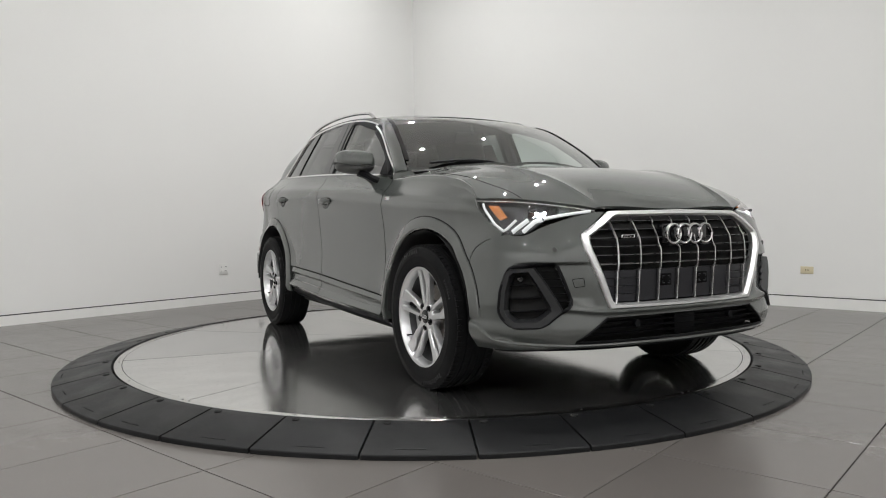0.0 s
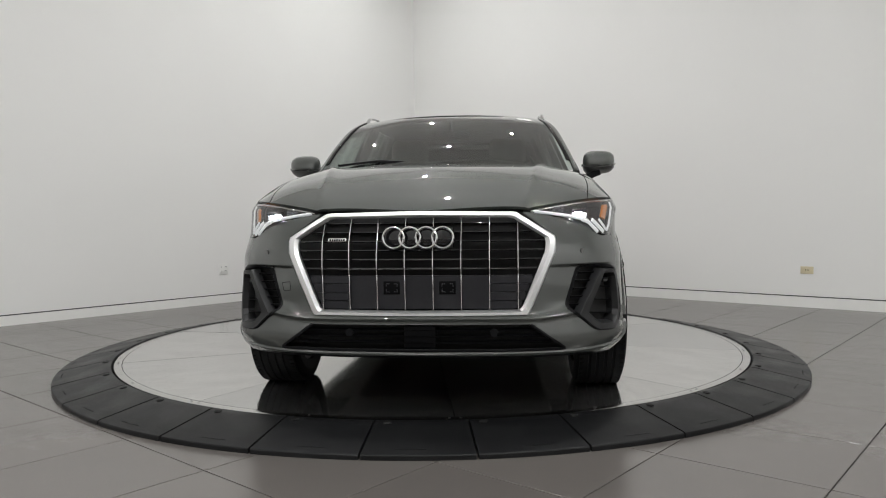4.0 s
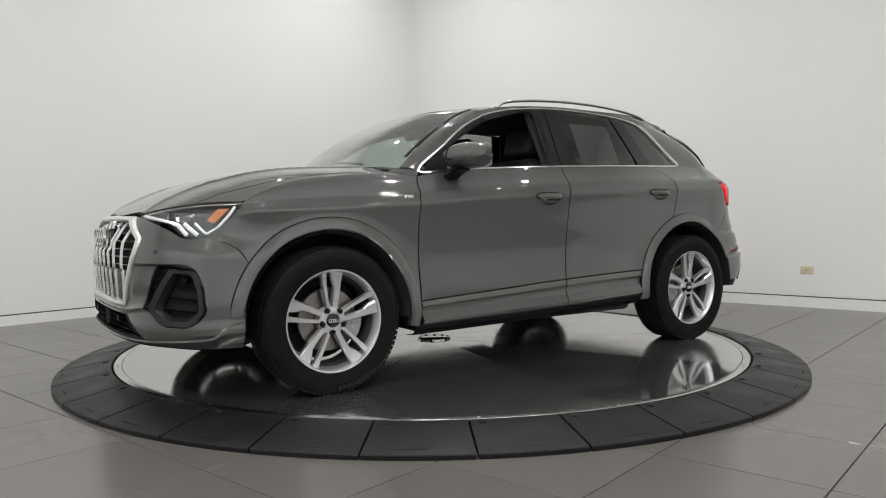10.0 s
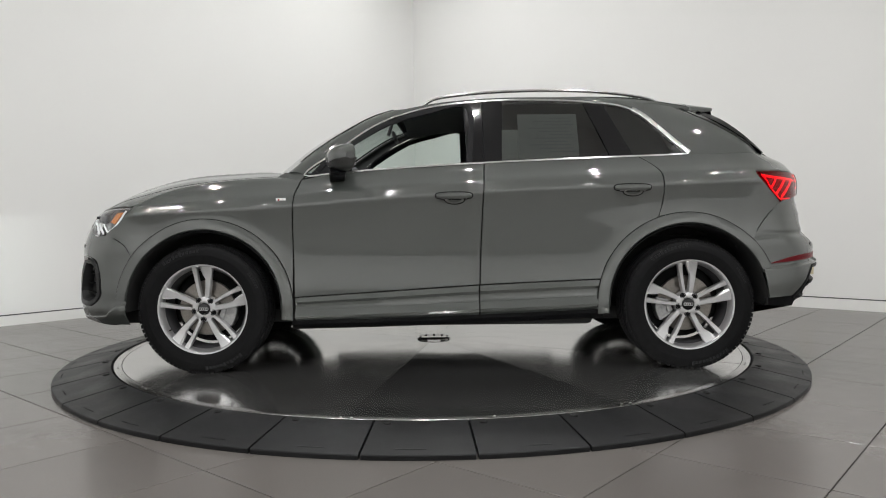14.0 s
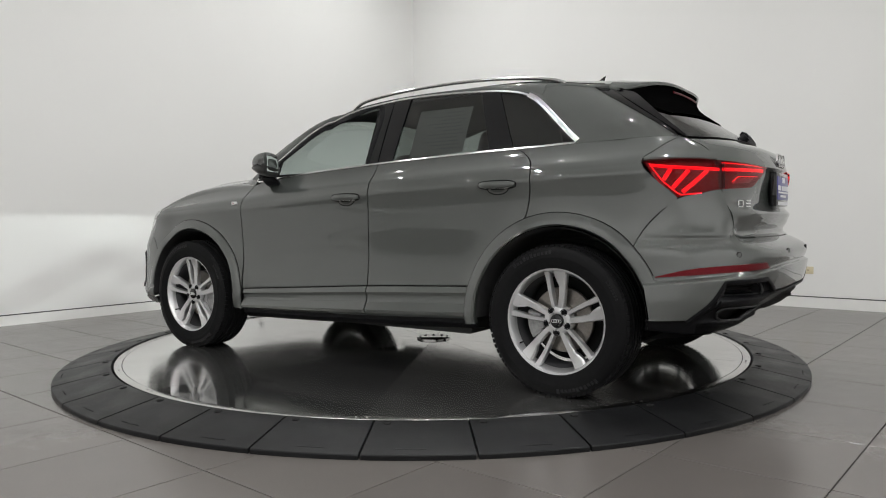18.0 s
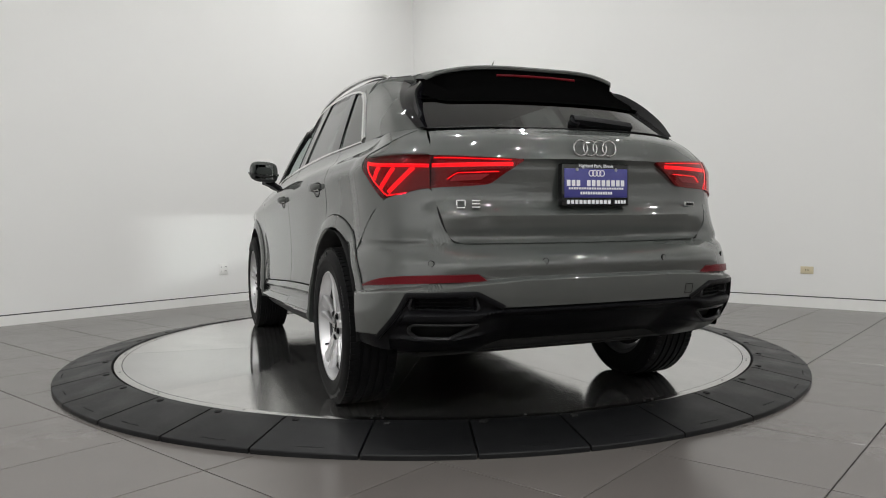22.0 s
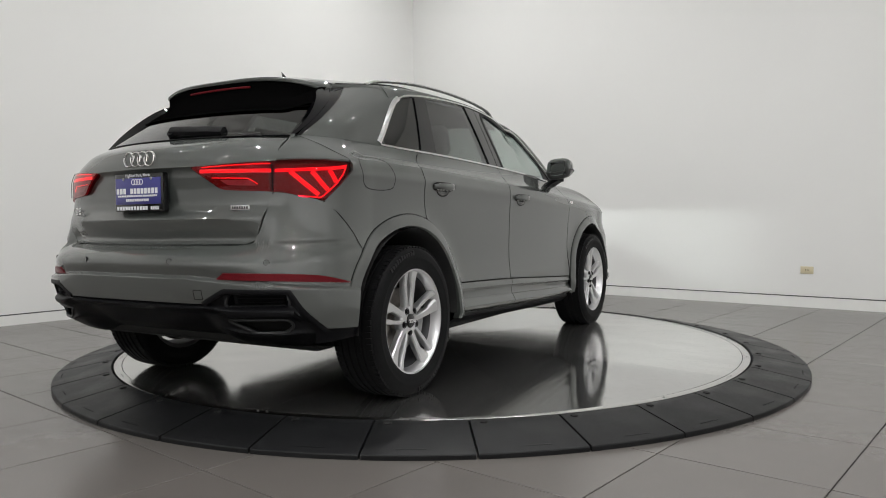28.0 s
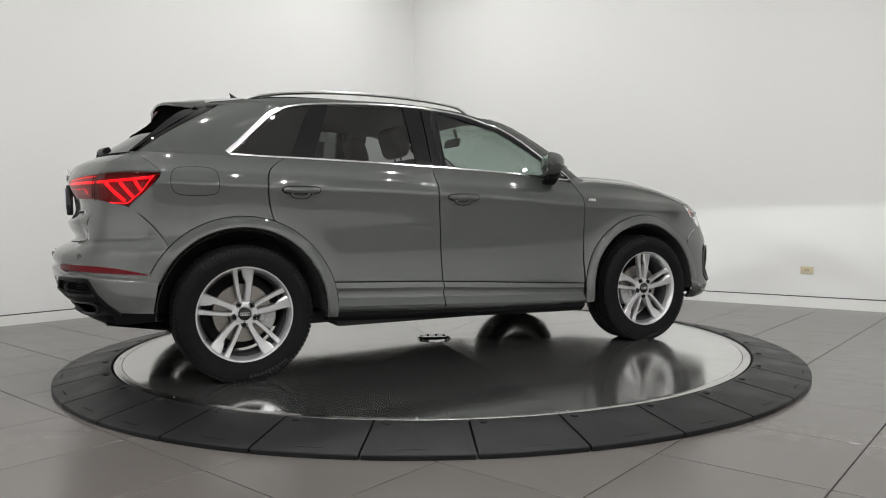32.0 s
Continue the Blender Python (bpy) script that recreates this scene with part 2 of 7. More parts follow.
def build_room():
    far, wa, wb = WALL_FAR, WALL_A, WALL_B
    groove, groove_b = FLOOR_Z + 0.102, FLOOR_Z + 0.088
    ground = room_box("floor", (far - 0.2, far - 0.2, FLOOR_Z - 0.2), (wa + 0.2, wb + 0.2, FLOOR_Z - 0.003), M_GROUT,
                      label="grey stone-look floor tiles with thin dark joints", category="floor")
    for name, lo, hi, text in (
            ("wall_east", (wa, far, groove + 0.012), (wa + 0.2, wb + 0.2, CEIL_Z), "plain white painted showroom wall"),
            ("wall_north", (far, wb, groove_b + 0.012), (wa, wb + 0.2, CEIL_Z), "plain white painted showroom wall"),
            ("wall_south", (far - 0.2, far - 0.2, FLOOR_Z), (wa + 0.2, far, CEIL_Z), "plain pale unseen wall, added to close the room and bounce light"),
            ("wall_west", (far - 0.2, far, FLOOR_Z), (far, wb + 0.2, CEIL_Z), "plain pale unseen wall, added to close the room and bounce light")):
        room_box(name, lo, hi, M_WALL if "white" in text else M_WALL_UNSEEN, label=text, category="wall")
    room_box("ceiling", (far - 0.2, far - 0.2, CEIL_Z), (wa + 0.2, wb + 0.2, CEIL_Z + 0.2), M_CEIL, label="plain matt white ceiling", category="ceiling")
    # flush skirting with a shadow gap over it
    room_box("baseboard", (wa - 0.004, far, FLOOR_Z - 0.002), (wa + 0.2, wb, groove), M_BASE, 0.002, label="flush white skirting board under a dark shadow gap", category="baseboard")
    room_box("baseboard", (far, wb - 0.004, FLOOR_Z - 0.002), (wa - 0.004, wb + 0.2, groove_b), M_BASE, 0.002, label="flush white skirting board under a dark shadow gap", category="baseboard")
    room_box("trim", (wa + 0.012, far, groove), (wa + 0.2, wb + 0.2, groove + 0.012), M_GAP, label="dark shadow gap above the skirting", category="trim")
    room_box("trim", (far, wb + 0.012, groove_b), (wa + 0.012, wb + 0.2, groove_b + 0.012), M_GAP, label="dark shadow gap above the skirting", category="trim")
    return ground


def build_tiles(ground):
    """Square 60 cm tiles, one mesh shared by all of them."""
    pitch, joint = 0.5985, 0.005
    a0, b0 = 0.020, 0.236
    bm = bmesh.new()
    box(bm, (joint / 2, joint / 2, -0.010), (pitch - joint / 2, pitch - joint / 2, 0.0), 0.0012, segments=1)
    me = mesh_of("tile", bm, M_TILE, 0)
    rest = bmesh.new()
    ia = range(math.floor((WALL_FAR - a0) / pitch), math.ceil((WALL_A - a0) / pitch))
    ib = range(math.floor((WALL_FAR - b0) / pitch), math.ceil((WALL_B - b0) / pitch))
    for i in ia:
        for j in ib:
            x, y = a0 + i * pitch, b0 + j * pitch
            x1, y1 = min(x + pitch, WALL_A), min(y + pitch, WALL_B)
            whole = x1 - x > pitch - 1e-6 and y1 - y > pitch - 1e-6
            near = math.hypot(x + 0.3, y + 0.3) < 5.6
            if whole and near and math.hypot(x + 0.3, y + 0.3) > 1.3:
                ob = new("tile", me)
                ob.parent = ground
                ob.location = (x, y, FLOOR_Z)
            elif x1 - x > 0.02 and y1 - y > 0.02:
                box(rest, (x + joint / 2, y + joint / 2, FLOOR_Z - 0.010), (x1 - joint / 2, y1 - joint / 2, FLOOR_Z))
    ob = part("cut_tiles", rest, M_TILE, ground, smooth=0)
    tagged(ob, kind="stuff")


def plate_on_wall(name, label, mat, along, height, w, h, on_a):
    """A cover plate on wall a (faces -a) or b (faces -b), built upright: x along the wall, y out of it."""
    m = ROOM @ (pose(WALL_A, along, height, 0, 0, 90) if on_a else pose(along, WALL_B, height, 0, 0, 180))
    ob = thing(name, label, "socket", m=m)
    bm = bmesh.new()
    box(bm, (-w / 2, 0.0, -h / 2), (w / 2, 0.007, h / 2), 0.003)
    part("cover_plate", bm, mat, ob)
    return ob


def build_outlets():
    # white double duplex outlet
    ob = plate_on_wall("wall_outlet", "white four-socket outlet plate on the wall", M_OUTLET_WHITE, 0.79, 0.31, 0.115, 0.122, False)
    for sx in (-0.027, 0.027):
        for sz in (-0.024, 0.024):
            bm = bmesh.new()
            box(bm, (sx - 0.016, 0.006, sz - 0.014), (sx + 0.016, 0.0095, sz + 0.014), 0.003)
            f = part("receptacle", bm, M_OUTLET_WHITE, ob)
            bm = bmesh.new()
            for dx in (-0.006, 0.006):
                box(bm, (sx + dx - 0.0015, 0.0093, sz - 0.001), (sx + dx + 0.0015, 0.0103, sz + 0.008))
            cyl(bm, 0.0025, 0.0025, 0.001, pose(sx, 0.0098, sz - 0.007, 90), 10)
            part("slots", bm, M_SLOT, f)
    # cream phone plate with two holes
    ob = plate_on_wall("wall_jack", "cream two-hole phone plate on the wall", M_OUTLET_CREAM, -1.42, 0.30, 0.118, 0.072, True)
    for sx in (-0.011, 0.011):
        bm = bmesh.new()
        cyl(bm, 0.0055, 0.0055, 0.002, pose(sx, 0.0075, 0.002, 90), 14)
        part("hole", bm, M_SLOT, ob)
    # small steel fitting on the wall, its purpose unknown
    m = ROOM @ pose(1.262, WALL_B, 0.34, 0, 0, 180)
    ob = thing("wall_valve", "small steel fitting with a round knob on the wall", "valve", m=m)
    bm = bmesh.new()
    lathe(bm, [(0.001, 0.0), (0.02, 0.0), (0.02, 0.006), (0.009, 0.008), (0.009, 0.03), (0.017, 0.034), (0.018, 0.055), (0.001, 0.06)], 20,
          pose(0, 0, 0, -90))
    part("stub", bm, M_SCREW, ob)


def lamp_share(a, b):
    """Share of LAMP_POWER, tuned to the walls and car: full over the car and the aisle, dimmed along the white walls
    and towards their ends.
    """
    if a > 2 and b > 2:
        return 1.4
    if a > 2:
        return 0.5 if b > 0 else 0.05
    if b > 2:
        return 0.55 if a > 0 else 0.08
    # far rows, guessed, doubled to brighten the unseen walls and the car
    return 2.0 if a < -6 or b < -6 else 1.15


def build_lamps():
    first = None
    for i, (a, b) in enumerate(LAMP_SPOTS):
        m = ROOM @ pose(a, b, CEIL_Z)
        if first is None:
            first = thing("ceiling_spotlight", "small round white ceiling spotlight with a domed glass, lit", "lamp", "ceiling spotlights", m=m)
            bm = bmesh.new()
            lathe(bm, [(0.036, -0.004), (0.060, -0.002), (0.060, -0.018), (0.042, -0.020), (0.036, -0.016)], 24)
            part("trim_ring", bm, M_LAMP_BODY, first)
            bm = bmesh.new()
            lathe(bm, [(0.0005, -0.040), (0.014, -0.038), (0.025, -0.030), (0.032, -0.018), (0.034, -0.004)], 20)
            part("lens", bm, M_LAMP, first)
        else:
            copy_thing(first, m)
        d = bpy.data.lights.new("spotlight", "AREA")
        d.shape, d.size, d.energy, d.color = "DISK", 0.065, LAMP_POWER * lamp_share(a, b), (0.99, 0.99, 0.985)
        lamp = new("spotlight", d)
        lamp.matrix_basis = ROOM @ pose(a, b, CEIL_Z - 0.046)


# ---------- the turntable ----------
def build_ring():
    ring = tagged(new("turntable_ring"), "black rubber ramp segments round the turntable", "ramp")
    n = 33
    step = 2 * math.pi / n
    gap = 0.0048
    bm = bmesh.new()
    prof = [(DISC_R + 0.012, -0.05), (DISC_R + 0.012, -0.004), (DISC_R + 0.016, 0.0), (DISC_R + 0.045, -0.001), (DISC_R + 0.06, -0.004), (RING_R - 0.008, -0.046), (RING_R - 0.002, -0.049), (RING_R, -0.053),
            (RING_R, FLOOR_Z + 0.0005), (DISC_R + 0.012, FLOOR_Z + 0.0005)]
    rows = []
    k = 8
    for i in range(k + 1):
        a0 = (-step / 2) + step * i / k
        row = []
        for r, z in prof:
            a = a0
            if i == 0:
                a += gap / r
            if i == k:
                a -= gap / r
            row.append(bm.verts.new((r * math.cos(a), r * math.sin(a), z)))
        rows.append(row)
    m = len(prof)
    for i in range(k):
        for j in range(m):
            bm.faces.new((rows[i][j], rows[i][(j + 1) % m], rows[i + 1][(j + 1) % m], rows[i + 1][j]))
    bm.faces.new(rows[0])
    bm.faces.new(rows[-1][::-1])
    me = mesh_of("ramp_segment", bm, M_RUBBER_RAMP, 25)
    hole = bmesh.new()
    cyl(hole, 0.013, 0.013, 0.004, pose(DISC_R + 0.05, 0.0, 0.0, 0, 4), 16)
    lathe(hole, [(0.0135, 0.0005), (0.0135, 0.004), (0.017, 0.004), (0.017, 0.0005)], 16, pose(DISC_R + 0.05, 0.0, -0.003, 0, 4))
    hole_me = mesh_of("bolt_hole", hole, M_DARK, 30)
    mark = bmesh.new()
    for q in range(13):
        dy = -0.06 + q * 0.0093
        box(mark, (-0.004, dy, 0.0), (0.004, dy + 0.006, 0.0012))
    mark_me = mesh_of("moulded_mark", mark, M_RUBBER_RAMP, 0)
    for i in range(n):
        a = radians(-93.0 + 360 / n / 2) + i * step
        seg = new("ramp_segment", me)
        seg.parent = ring
        seg.matrix_basis = Matrix.Rotation(a, 4, "Z")
        h = new("bolt_hole", hole_me)
        h.parent = seg
        h.matrix_basis = Matrix.Rotation(-step / 2 + 0.028, 4, "Z")
        t = new("moulded_mark", mark_me)
        t.parent = seg
        t.matrix_basis = pose(RING_R - 0.045, 0.02 if i % 3 else -0.03, -0.0395, 0, 8.3)
    return ring


def build_disc():
    disc = thing("turntable_disc", "round brushed steel turntable plate in wedge sectors, reflecting the car", "turntable")
    dome = 0.012

    def top(r):
        return -0.004 + dome * max(0.0, 1 - r / DISC_R)
    seams = 10
    step = 2 * math.pi / seams
    first_seam = 80.3
    bm = bmesh.new()
    rows = []
    radii = [0.10, 0.4, 0.9, 1.4, DISC_R - 0.046]
    k = 20
    for i in range(k + 1):
        row = []
        for r in radii:
            a = step * i / k
            if i == 0:
                a += 0.0011 / r
            if i == k:
                a -= 0.0011 / r
            row.append((r * math.cos(a), r * math.sin(a), top(r)))
        rows.append(row)
    vs = grid(bm, rows)
    made = bmesh.ops.extrude_face_region(bm, geom=list(bm.faces))
    bmesh.ops.translate(bm, verts=[v for v in made["geom"] if isinstance(v, bmesh.types.BMVert)], vec=(0, 0, -0.006))
    me = mesh_of("sector_plate", bm, M_STEEL, 30)
    # darker, smoother plates: how their brushing reflects is put into the colour
    darker_me = me.copy()
    darker_me.materials.clear()
    darker_me.materials.append(M_STEEL_POLISHED)
    screw = bmesh.new()
    lathe(screw, [(0.0005, 0.002), (0.004, 0.002), (0.0065, 0.0)], 10)
    screw_me = mesh_of("screw", screw, M_SCREW, 40)
    for i in range(seams):
        a = radians(first_seam) + i * step
        s = new("sector_plate", darker_me if i in (0, 4, 7) else me)
        s.parent = disc
        # the plates do not lie quite level with one another
        tip = (0.10, -0.14, 0.06, -0.08, 0.15, -0.05, 0.12, -0.11, 0.07, -0.09)[i]
        s.matrix_basis = Matrix.Rotation(a + step / 2, 4, "Z") @ Matrix.Rotation(radians(tip), 4, "X") @ Matrix.Rotation(-step / 2, 4, "Z")
        for b in (0.012, step * 0.5, step - 0.012):
            w = new("screw", screw_me)
            w.parent = s
            r = DISC_R - 0.022
            w.location = (r * math.cos(b), r * math.sin(b), -0.001)
    bm = bmesh.new()
    lathe(bm, [(DISC_R - 0.043, -0.005), (DISC_R - 0.042, -0.003), (DISC_R - 0.004, -0.003), (DISC_R, -0.005), (DISC_R, -0.03), (DISC_R - 0.043, -0.03)], 128, closed=True)
    part("edge_band", bm, M_STEEL_TRIM, disc, smooth=30)
    bm = bmesh.new()
    lathe(bm, [(0.0005, -0.012), (DISC_R - 0.01, -0.012), (DISC_R - 0.01, -0.06), (0.0005, -0.06)], 64)
    part("underplate", bm, M_SLOT, disc)
    bm = bmesh.new()
    z = 0.019
    lathe(bm, [(0.0005, z), (0.112, z), (0.117, z - 0.003), (0.117, 0.0)], 40)
    hub = part("centre_cover", bm, M_STEEL, disc)
    for i in range(10):
        a = 2 * math.pi * (i + 0.5) / 10
        bm = bmesh.new()
        cyl(bm, 0.0085, 0.0085, 0.003, pose(0.098 * math.cos(a), 0.098 * math.sin(a), z + 0.0005), 12)
        part("bolt", bm, M_SLOT, hub)
    return disc


# ---------- wheels: built about their hub, the axle along y, outer face at +y ----------
def ring_arc(bm, r0, r1, y0, y1, a0, a1, n=6):
    """A raised bar that follows a circle about the y axis."""
    rows = []
    for i in range(n + 1):
        a = a0 + (a1 - a0) * i / n
        c, s = math.cos(a), math.sin(a)
        rows.append([bm.verts.new((r * c, y, r * s)) for r, y in ((r0, y0), (r0, y1), (r1, y1), (r1, y0))])
    for p, q in zip(rows, rows[1:]):
        for k in range(4):
            bm.faces.new((p[k], q[k], q[(k + 1) % 4], p[(k + 1) % 4]))
    bm.faces.new(rows[0])
    bm.faces.new(rows[-1][::-1])


AXLE = pose(0, 0, 0, -90)


def build_wheel(car, x, y, turned):
    # rim barrel and outer flange
    bm = bmesh.new()
    lathe(bm, [(0.2525, 0.098), (0.2535, 0.104), (0.249, 0.109), (0.242, 0.108), (0.237, 0.101), (0.229, 0.078), (0.224, 0.060), (0.230, 0.060), (0.246, 0.092)], 72, AXLE, closed=True)
    wheel = part("wheel", bm, M_ALLOY, car, "silver five twin-spoke alloy wheel with black tyre", 40)
    wheel.matrix_basis = pose(x, y, 0.352, 0, 0, 180 if turned else 0)
    bm = bmesh.new()
    lathe(bm, [(0.224, 0.060), (0.214, 0.03), (0.212, -0.05), (0.225, -0.09), (0.248, -0.10), (0.254, -0.10), (0.238, -0.085), (0.230, 0.058)], 56, AXLE, closed=True)
    part("rim_barrel", bm, M_ALLOY_SHADE, wheel, "inner rim in a darker alloy tone for its shade", 40)
    # twin spokes
    for k in range(5):
        mid = radians(88 + 72 * k)
        for side, wide in ((-1, 0.0135), (1, 0.0200)):
            bm = bmesh.new()
            rows = []
            for r, lat, half, yf, dep in ((0.030, 0.010, 0.010, 0.078, 0.035), (0.070, 0.0185, wide * 0.74, 0.081, 0.034), (0.12, 0.0275, wide * 0.80, 0.083, 0.032),
                                          (0.165, 0.0330, wide * 0.90, 0.086, 0.030), (0.185, 0.0350, wide * 0.96, 0.087, 0.029), (0.21, 0.0375, wide * 1.05, 0.091, 0.028), (0.240, 0.0400, wide * 1.2, 0.099, 0.026)):
                row = []
                foot = 1.0 + (0.9 * smoothstep(0.165, 0.20, r) if side > 0 else 0.0)
                for u, d in ((-1.0, -dep), (-1.0, -0.007), (-0.72, 0.0), (0.72, 0.0), (1.0, -0.007), (1.0, -dep)):
                    lt = side * lat + u * half * (foot if u < 0 else 1.0)
                    row.append((r * math.cos(mid) - lt * math.sin(mid), yf + d, r * math.sin(mid) + lt * math.cos(mid)))
                rows.append(row)
            grid(bm, rows)
            part("spoke", bm, M_ALLOY, wheel, smooth=28)
    bm = bmesh.new()
    lathe(bm, [(0.034, 0.076), (0.036, 0.084), (0.045, 0.086), (0.066, 0.079), (0.073, 0.068), (0.073, 0.03), (0.034, 0.03)], 40, AXLE, closed=True)
    part("hub_plate", bm, M_ALLOY, wheel, smooth=35)
    for k in range(5):
        a = radians(58 + 72 * k)
        c, s = 0.054 * math.cos(a), 0.054 * math.sin(a)
        bm = bmesh.new()
        lathe(bm, [(0.0165, 0.0), (0.0165, 0.0045), (0.0125, 0.0045)], 18, pose(c, 0.0805, s, -90))
        cyl(bm, 0.0125, 0.011, 0.016, pose(c, 0.082, s, -90), 6)
        part("wheel_bolt", bm, M_BLACK, wheel, smooth=25)
    bm = bmesh.new()
    lathe(bm, [(0.0005, 0.090), (0.028, 0.089), (0.0325, 0.086), (0.0335, 0.078)], 32, AXLE)
    part("hub_cap", bm, M_BLACK_GLOSS, wheel)
    bm = bmesh.new()
    for i in range(4):
        lathe(bm, [(0.0062, 0.0), (0.0068, 0.0008), (0.0082, 0.0008), (0.0088, 0.0)], 20, pose((i - 1.5) * 0.0118, 0.0905, 0, -90))
    part("emblem", bm, M_SATIN, wheel, smooth=30)
    bm = bmesh.new()
    cyl(bm, 0.004, 0.003, 0.03, pose(0.224 * math.cos(-0.55), 0.075, 0.224 * math.sin(-0.55), 90), 8)
    part("valve", bm, M_BLACK, wheel)
    # tyre
    bm = bmesh.new()
    tread = [(0.3555, 0.083), (0.3585, 0.070), (0.3590, 0.062), (0.3525, 0.060), (0.3525, 0.050), (0.3597, 0.048), (0.3600, 0.026), (0.3530, 0.024),
             (0.3530, 0.013), (0.3602, 0.011)]
    half = [(0.246, 0.100), (0.250, 0.112), (0.262, 0.1155), (0.278, 0.117), (0.296, 0.1185), (0.300, 0.1195), (0.304, 0.1185), (0.322, 0.116), (0.338, 0.110), (0.346, 0.102), (0.352, 0.092)]
    prof = half + tread
    prof = prof + [(r, -h) for r, h in reversed(prof)]
    lathe(bm, prof, 96, AXLE)
    tyre = part("tyre", bm, M_TYRE, wheel, "black road tyre with raised sidewall lettering", 40)
    bm = bmesh.new()
    n = 84
    for i in range(n):
        a = 2 * math.pi * i / n
        for sgn in (1, -1):
            ring_arc(bm, 0.343, 0.3575, sgn * 0.066, sgn * 0.1015, a, a + 2 * math.pi / n * 0.78, 1)
            ring_arc(bm, 0.350, 0.3602, sgn * 0.0275, sgn * 0.0465, a + 0.02, a + 0.02 + 2 * math.pi / n * 0.86, 1)
    tagged(part("tread", bm, M_TYRE, wheel, smooth=0), kind="stuff")
    # maker's lettering, as bars round the sidewall
    for base in (radians(50), radians(230)):
        bm = bmesh.new()
        for q in range(11):
            a = base + q * 0.062
            ring_arc(bm, 0.315, 0.315 + (0.021 if q in (0, 3, 5, 10) else 0.015), 0.112, 0.1178, a, a + 0.040, 2)
        tagged(part("raised_lettering", bm, M_TYRE_TEXT, wheel, smooth=20), kind="stuff")
    bm = bmesh.new()
    for q in range(7):
        a = radians(142) + q * 0.045
        ring_arc(bm, 0.318, 0.330, 0.112, 0.1172, a, a + 0.030, 2)
    tagged(part("raised_lettering", bm, M_TYRE_TEXT, wheel, smooth=20), kind="stuff")
    # brake
    bm = bmesh.new()
    lathe(bm, [(0.075, 0.035), (0.080, 0.022), (0.152, 0.022), (0.155, 0.019), (0.155, 0.0), (0.152, -0.003), (0.075, -0.003)], 56, AXLE, closed=True)
    part("brake_disc", bm, M_DISC, wheel, smooth=30)
    bm = bmesh.new()
    lathe(bm, [(0.0005, 0.05), (0.072, 0.048), (0.075, 0.022)], 36, AXLE)
    for q in range(10):
        a = 2 * math.pi * q / 10
        cyl(bm, 0.006, 0.006, 0.004, pose(0.064 * math.cos(a), 0.049, 0.064 * math.sin(a), -90), 10)
    part("disc_bell", bm, M_CALIPER, wheel, smooth=30)
    ang = radians(195) if (x > 0) != turned else radians(-15)
    if x < 0:
        ang = radians(-10) if not turned else radians(190)
    bm = bmesh.new()
    ring_arc(bm, 0.100, 0.172, -0.035, 0.050, ang - 0.42, ang + 0.42, 8)
    ring_arc(bm, 0.085, 0.115, 0.020, 0.058, ang - 0.30, ang + 0.30, 6)
    bmesh.ops.bevel(bm, geom=list(bm.edges), offset=0.004, segments=1, affect="EDGES")
    cal = part("brake_caliper", bm, M_CALIPER, wheel, smooth=30)
    bm = bmesh.new()
    lathe(bm, [(0.0005, -0.06), (0.20, -0.06), (0.20, -0.065), (0.0005, -0.065)], 32, AXLE)
    part("splash_shield", bm, M_DARK, wheel)
    return wheel


# ---------- the car's surfaces, in its own axes: x forward, y left, z up, origin between the axles ----------
XA, XB = 1.60, -1.60
PROFILE = spline([(0.20, 0.78), (0.27, 0.835), (0.33, 0.876), (0.40, 0.874), (0.47, 0.873), (0.53, 0.868), (0.60, 0.864), (0.70, 0.866), (0.80, 0.873), (0.90, 0.884),
                  (0.94, 0.889), (0.958, 0.887), (0.99, 0.878), (1.03, 0.858), (1.07, 0.825), (1.10, 0.803), (1.16, 0.78)])
PLAN = spline([(1.9, -0.035), (1.6, -0.030), (1.3, -0.008), (0.9, -0.002), (0.2, 0.0), (-0.4, 0.0), (-1.0, -0.004), (-1.4, -0.018), (-1.6, -0.032), (-1.9, -0.05)])
BELT = spline([(1.0, 1.072), (0.80, 1.085), (0.3, 1.120), (-0.26, 1.148), (-0.9, 1.172), (-1.39, 1.190), (-1.8, 1.205)])
BELT_IN = spline([(1.0, 0.775), (0.80, 0.782), (0.3, 0.800), (-0.26, 0.802), (-0.9, 0.785), (-1.39, 0.735), (-1.8, 0.68)])
NOSE = spline([(0.20, 2.08), (0.24, 2.14), (0.28, 2.195), (0.33, 2.212), (0.45, 2.205), (0.60, 2.212), (0.76, 2.205), (0.84, 2.175), (0.90, 2.115), (1.0, 1.95)])
NOSE_N = spline([(0.2, 3.0), (0.45, 3.2), (0.60, 3.1), (0.76, 2.75), (0.9, 2.47), (1.0, 2.4)])
TAIL = spline([(0.24, 1.90), (0.29, 1.98), (0.36, 2.11), (0.41, 2.155), (0.52, 2.205), (0.60, 2.222), (0.69, 2.226), (0.72, 2.18), (0.75, 2.128), (0.80, 2.146), (0.845, 2.165),
               (0.90, 2.140), (0.96, 2.143), (1.05, 2.156), (1.11, 2.142), (1.15, 2.115), (1.19, 2.03), (1.25, 1.92)])
TAIL_CORNER = spline([(0.24, 1.90), (0.29, 1.98), (0.36, 2.11), (0.41, 2.155), (0.52, 2.205), (0.60, 2.222), (0.69, 2.218), (0.80, 2.192), (0.90, 2.168), (1.05, 2.156),
                      (1.11, 2.142), (1.15, 2.115), (1.19, 2.03), (1.25, 1.92)])
